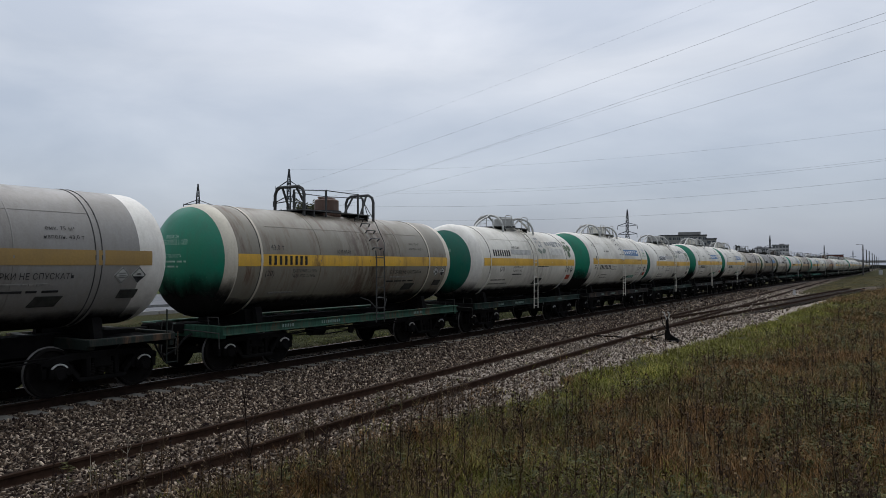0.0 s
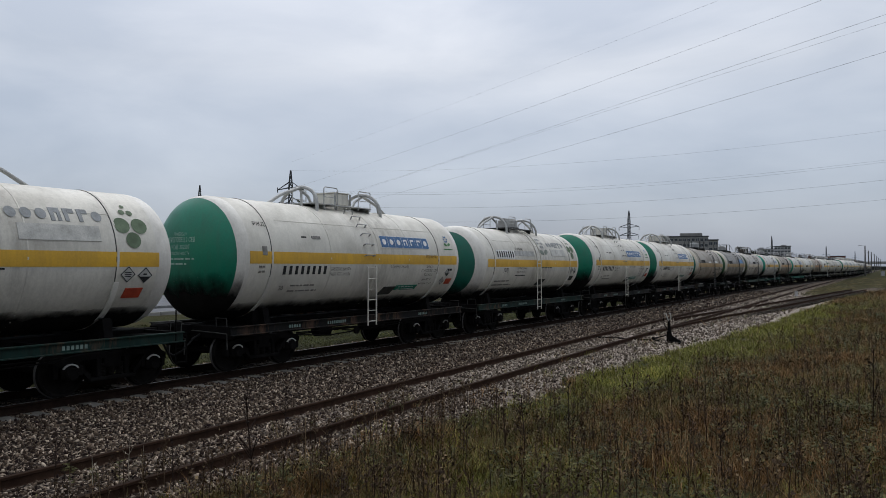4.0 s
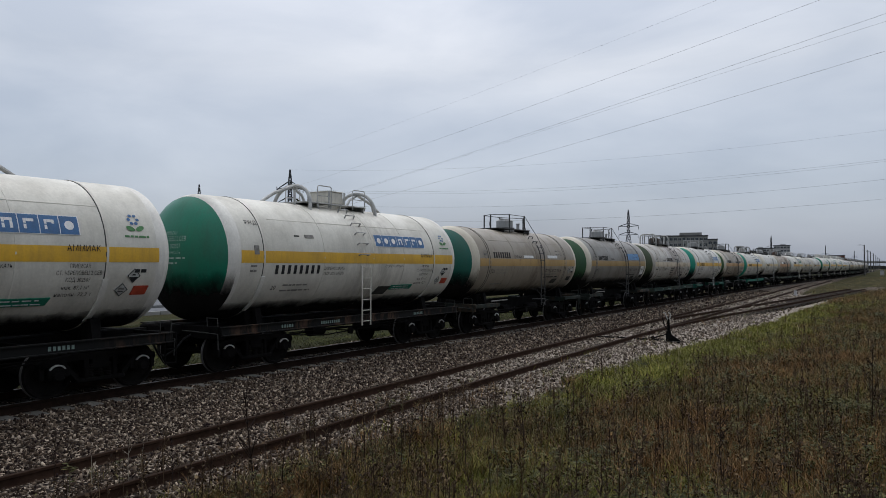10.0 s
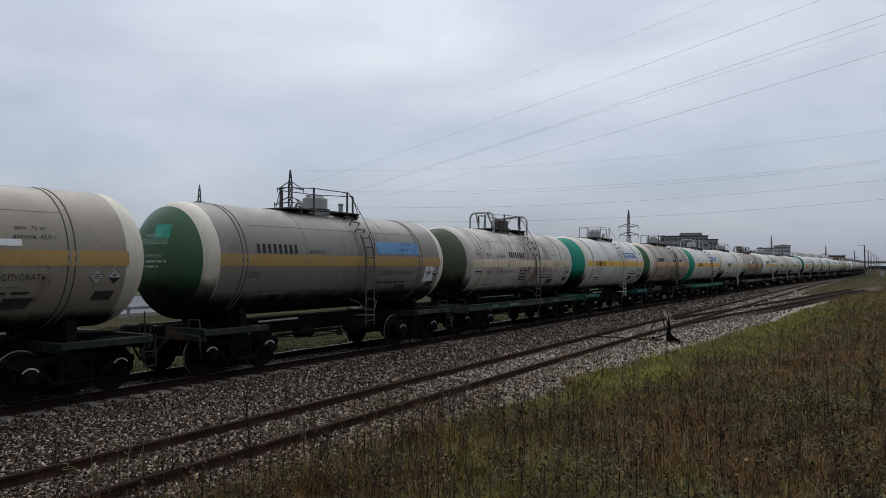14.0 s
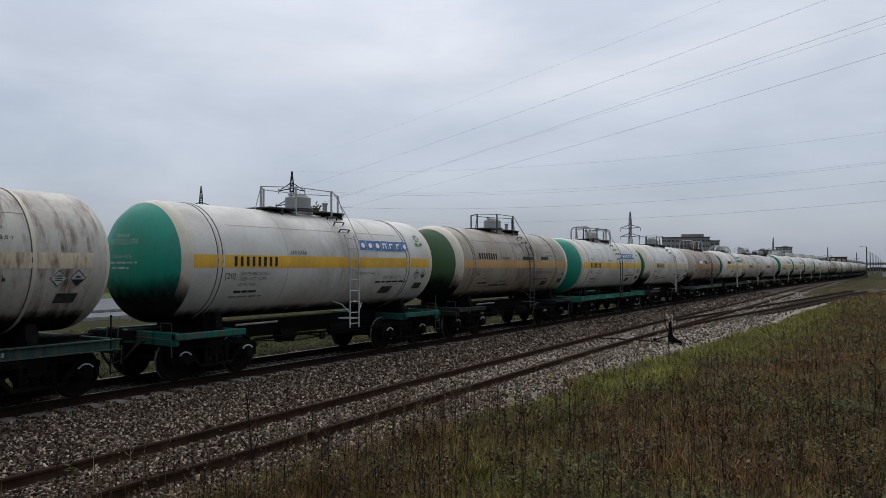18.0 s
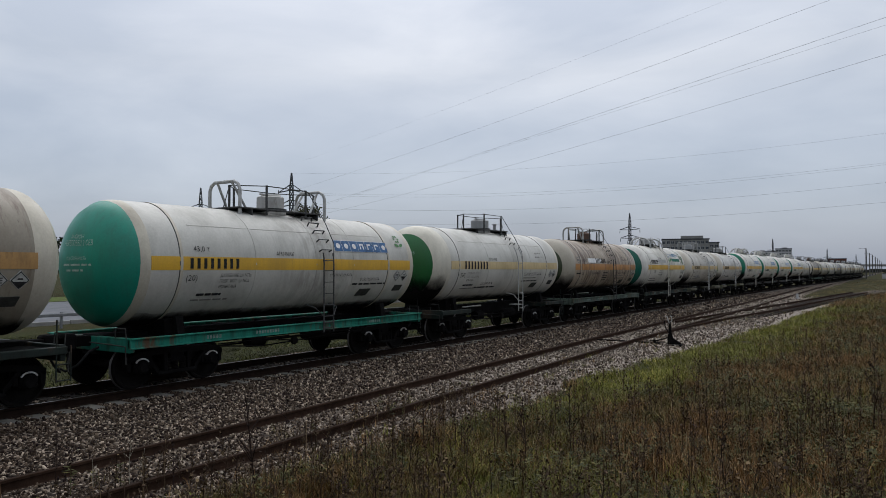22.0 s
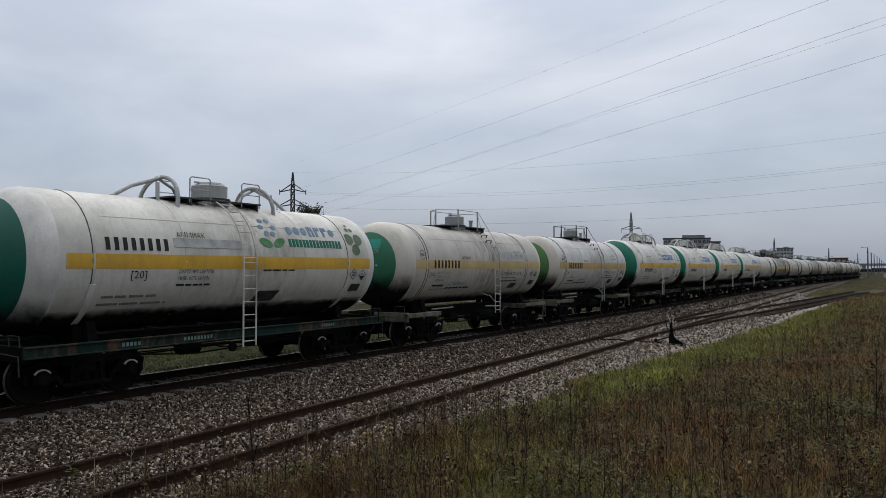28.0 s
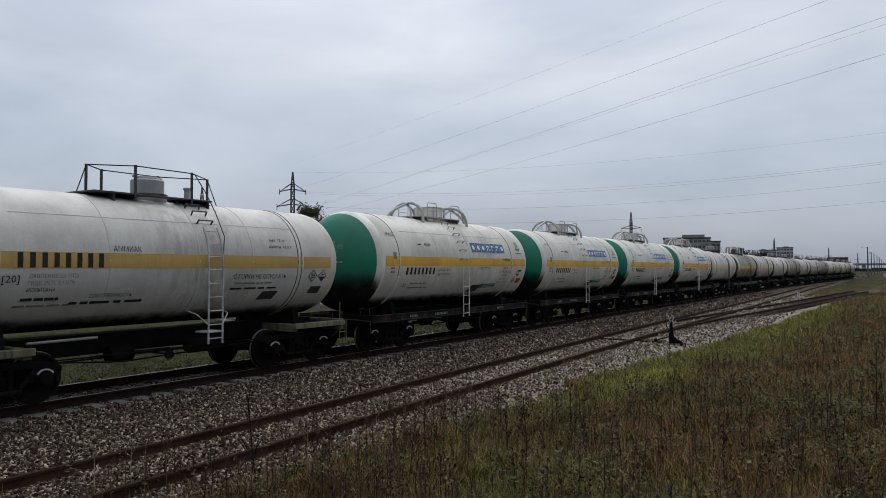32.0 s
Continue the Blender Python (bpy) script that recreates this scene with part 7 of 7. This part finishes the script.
build_stones()
build_field()
weed_dark = plain("withered_stem", (0.028, 0.018, 0.014), 0.9, 0.3, 9.0)
weed_pale = plain("bleached_stem", (0.30, 0.26, 0.20), 0.9, 0.3, 9.0)
for x, y, h, seed, r in ((-9.43, 5.53, 0.78, 1, 0.006), (-9.32, 5.59, 0.55, 2, 0.006), (-7.97, 6.26, 0.68, 3, 0.006), (-7.11, 6.85, 1.30, 4, 0.011), (-8.45, 8.74, 0.95, 5, 0.006), (-5.85, 8.51, 1.10, 6, 0.006), (-4.88, 10.34, 1.05, 7, 0.008), (-4.48, 11.19, 1.15, 8, 0.007), (-1.92, 10.05, 0.90, 9, 0.008), (-0.31, 13.76, 1.35, 10, 0.007), (-6.55, 7.6, 0.85, 11, 0.006), (-5.3, 9.2, 0.95, 12, 0.006)):
    lone_weed(x, y, h, seed, weed_dark, "tall dark withered weed with bare twigs", 18, r)
for x, y, h, seed in ((-9.0, 5.79, 0.42, 21), (-8.5, 5.99, 0.70, 22), (-8.75, 6.3, 0.5, 23)):
    lone_weed(x, y, h, seed, weed_pale, "pale bleached stem of grass", 5)


# ---- sleepers ----
def sleeper_material():
    """Weathered concrete, darkened between the rails by grease and painted shade of the train."""
    m, n, l, b = nodes_of("sleeper_concrete")
    p = place_node(n, l, spread=30.0)
    c = mix_node(n, l, ramp_node(n, l, noise_node(n, l, p, 4.0, 5.0, 0.6), 0.3, 0.7), (0.085, 0.08, 0.071), (0.165, 0.155, 0.138))
    raw, axes, size = n.new("ShaderNodeTexCoord"), n.new("ShaderNodeSeparateXYZ"), n.new("ShaderNodeMath")
    l.new(raw.outputs["Object"], axes.inputs["Vector"])
    size.operation = "ABSOLUTE"
    l.new(axes.outputs["X"], size.inputs[0])
    # inner part near black: grease, plus the shade under the wagons as colour
    c = mix_node(n, l, ramp_node(n, l, size.outputs[0], 0.80, 0.98), (0.022, 0.019, 0.017), c)
    l.new(c, b.inputs["Base Color"])
    b.inputs["Roughness"].default_value, b.inputs["Specular IOR Level"].default_value = 0.95, 0.1
    bump_node(n, l, b, noise_node(n, l, p, 30.0, 3.0), 0.4, 0.01)
    return m


concrete_sleeper = sleeper_material()
wood_sleeper = plain("sleeper_timber", (0.036, 0.028, 0.022), 0.95, 0.45, 7.0)


def sleeper_shape(s, half, w):
    s.extrude([(-half, -0.20), (half, -0.20), (half, -0.02), (half - 0.05, 0.0), (-half + 0.05, 0.0), (-half, -0.02)], -w / 2, w / 2)


me = shared("sleeper", concrete_sleeper, lambda s: sleeper_shape(s, 1.36, 0.27))
far = []
for i in range(900):
    y = -6 + i * 0.545
    if i < 290:
        part("sleeper", me, main_track, "", pose(main_x(y), y, -0.172 + 0.006 * math.sin(i * 1.7), 0, 0, 0.4 * math.sin(i * 2.3)))
    else:
        far.append(y)


def far_sleepers(s):
    for y in far:
        s.box(main_x(y) - 1.36, main_x(y) + 1.36, y - 0.13, y + 0.13, -0.3, -0.172)


tagged(part("sleepers", shared("sleepers", concrete_sleeper, far_sleepers), main_track), kind="stuff")
timber = shared("timber_sleeper", wood_sleeper, lambda s: sleeper_shape(s, 1.3, 0.24))
for i in range(195):
    y = -3 + i * 0.56
    sunk = 0.045 if y < 19 else (-0.012 if y < 72 else 0.01)
    if 33 < y < 66:     # long timbers under both branches of the turnout
        a, b = siding_x(y) - 1.35, spur_x(y) + 1.35
        half = round((b - a) / 2, 1)
        me = shared("timber_sleeper:%.1f" % half, wood_sleeper, lambda s: sleeper_shape(s, half, 0.24))
        x = (a + b) / 2
    else:
        me, x = timber, siding_x(y)
    part("sleeper", me, side_track, "", pose(x, y, SIDING_Z - 0.176 - sunk + 0.012 * math.sin(i * 2.1), 0, 0, 0.9 * math.sin(i * 1.9)))
for i in range(66):
    y = 66.3 + i * 0.56
    part("sleeper", timber, spur_track, "", pose(spur_x(y), y, SIDING_Z - 0.17, 0, 0, -7))


# ---- what moves: the train runs past, its wheels roll ----
def motions():
    for k, (w, wheels) in enumerate(WAGONS):
        rows = []
        for i in range(33):
            t = i * 1.0
            y = LENGTH * k - run_of(t)
            x = main_x(y)
            turn = degrees_of(math.atan2(main_x(y - 4) - main_x(y + 4), 8))
            rows.append((t, pose(x, y, 0, 0, 0, turn)))
        walk(w, rows)
        if k > 18:
            continue
        # wheels turn while the wagon is within sight and near
        times = [i * 0.1 for i in range(321) if -14 < LENGTH * k - run_of(i * 0.1) < 62]
        if not times:
            continue
        for wheel in wheels:
            y0, z0 = wheel.matrix_basis.translation.y, wheel.matrix_basis.translation.z
            rows = [(t, pose(0, y0, z0, degrees_of((run_of(t) - run_of(times[0])) / 0.479), 0, 0)) for t in times]
            if times[0] > 0.05:
                rows.insert(0, (0.0, rows[0][1]))
            if times[-1] < 31.95:
                rows.append((32.0, rows[-1][1]))
            walk(wheel, rows)


motions()
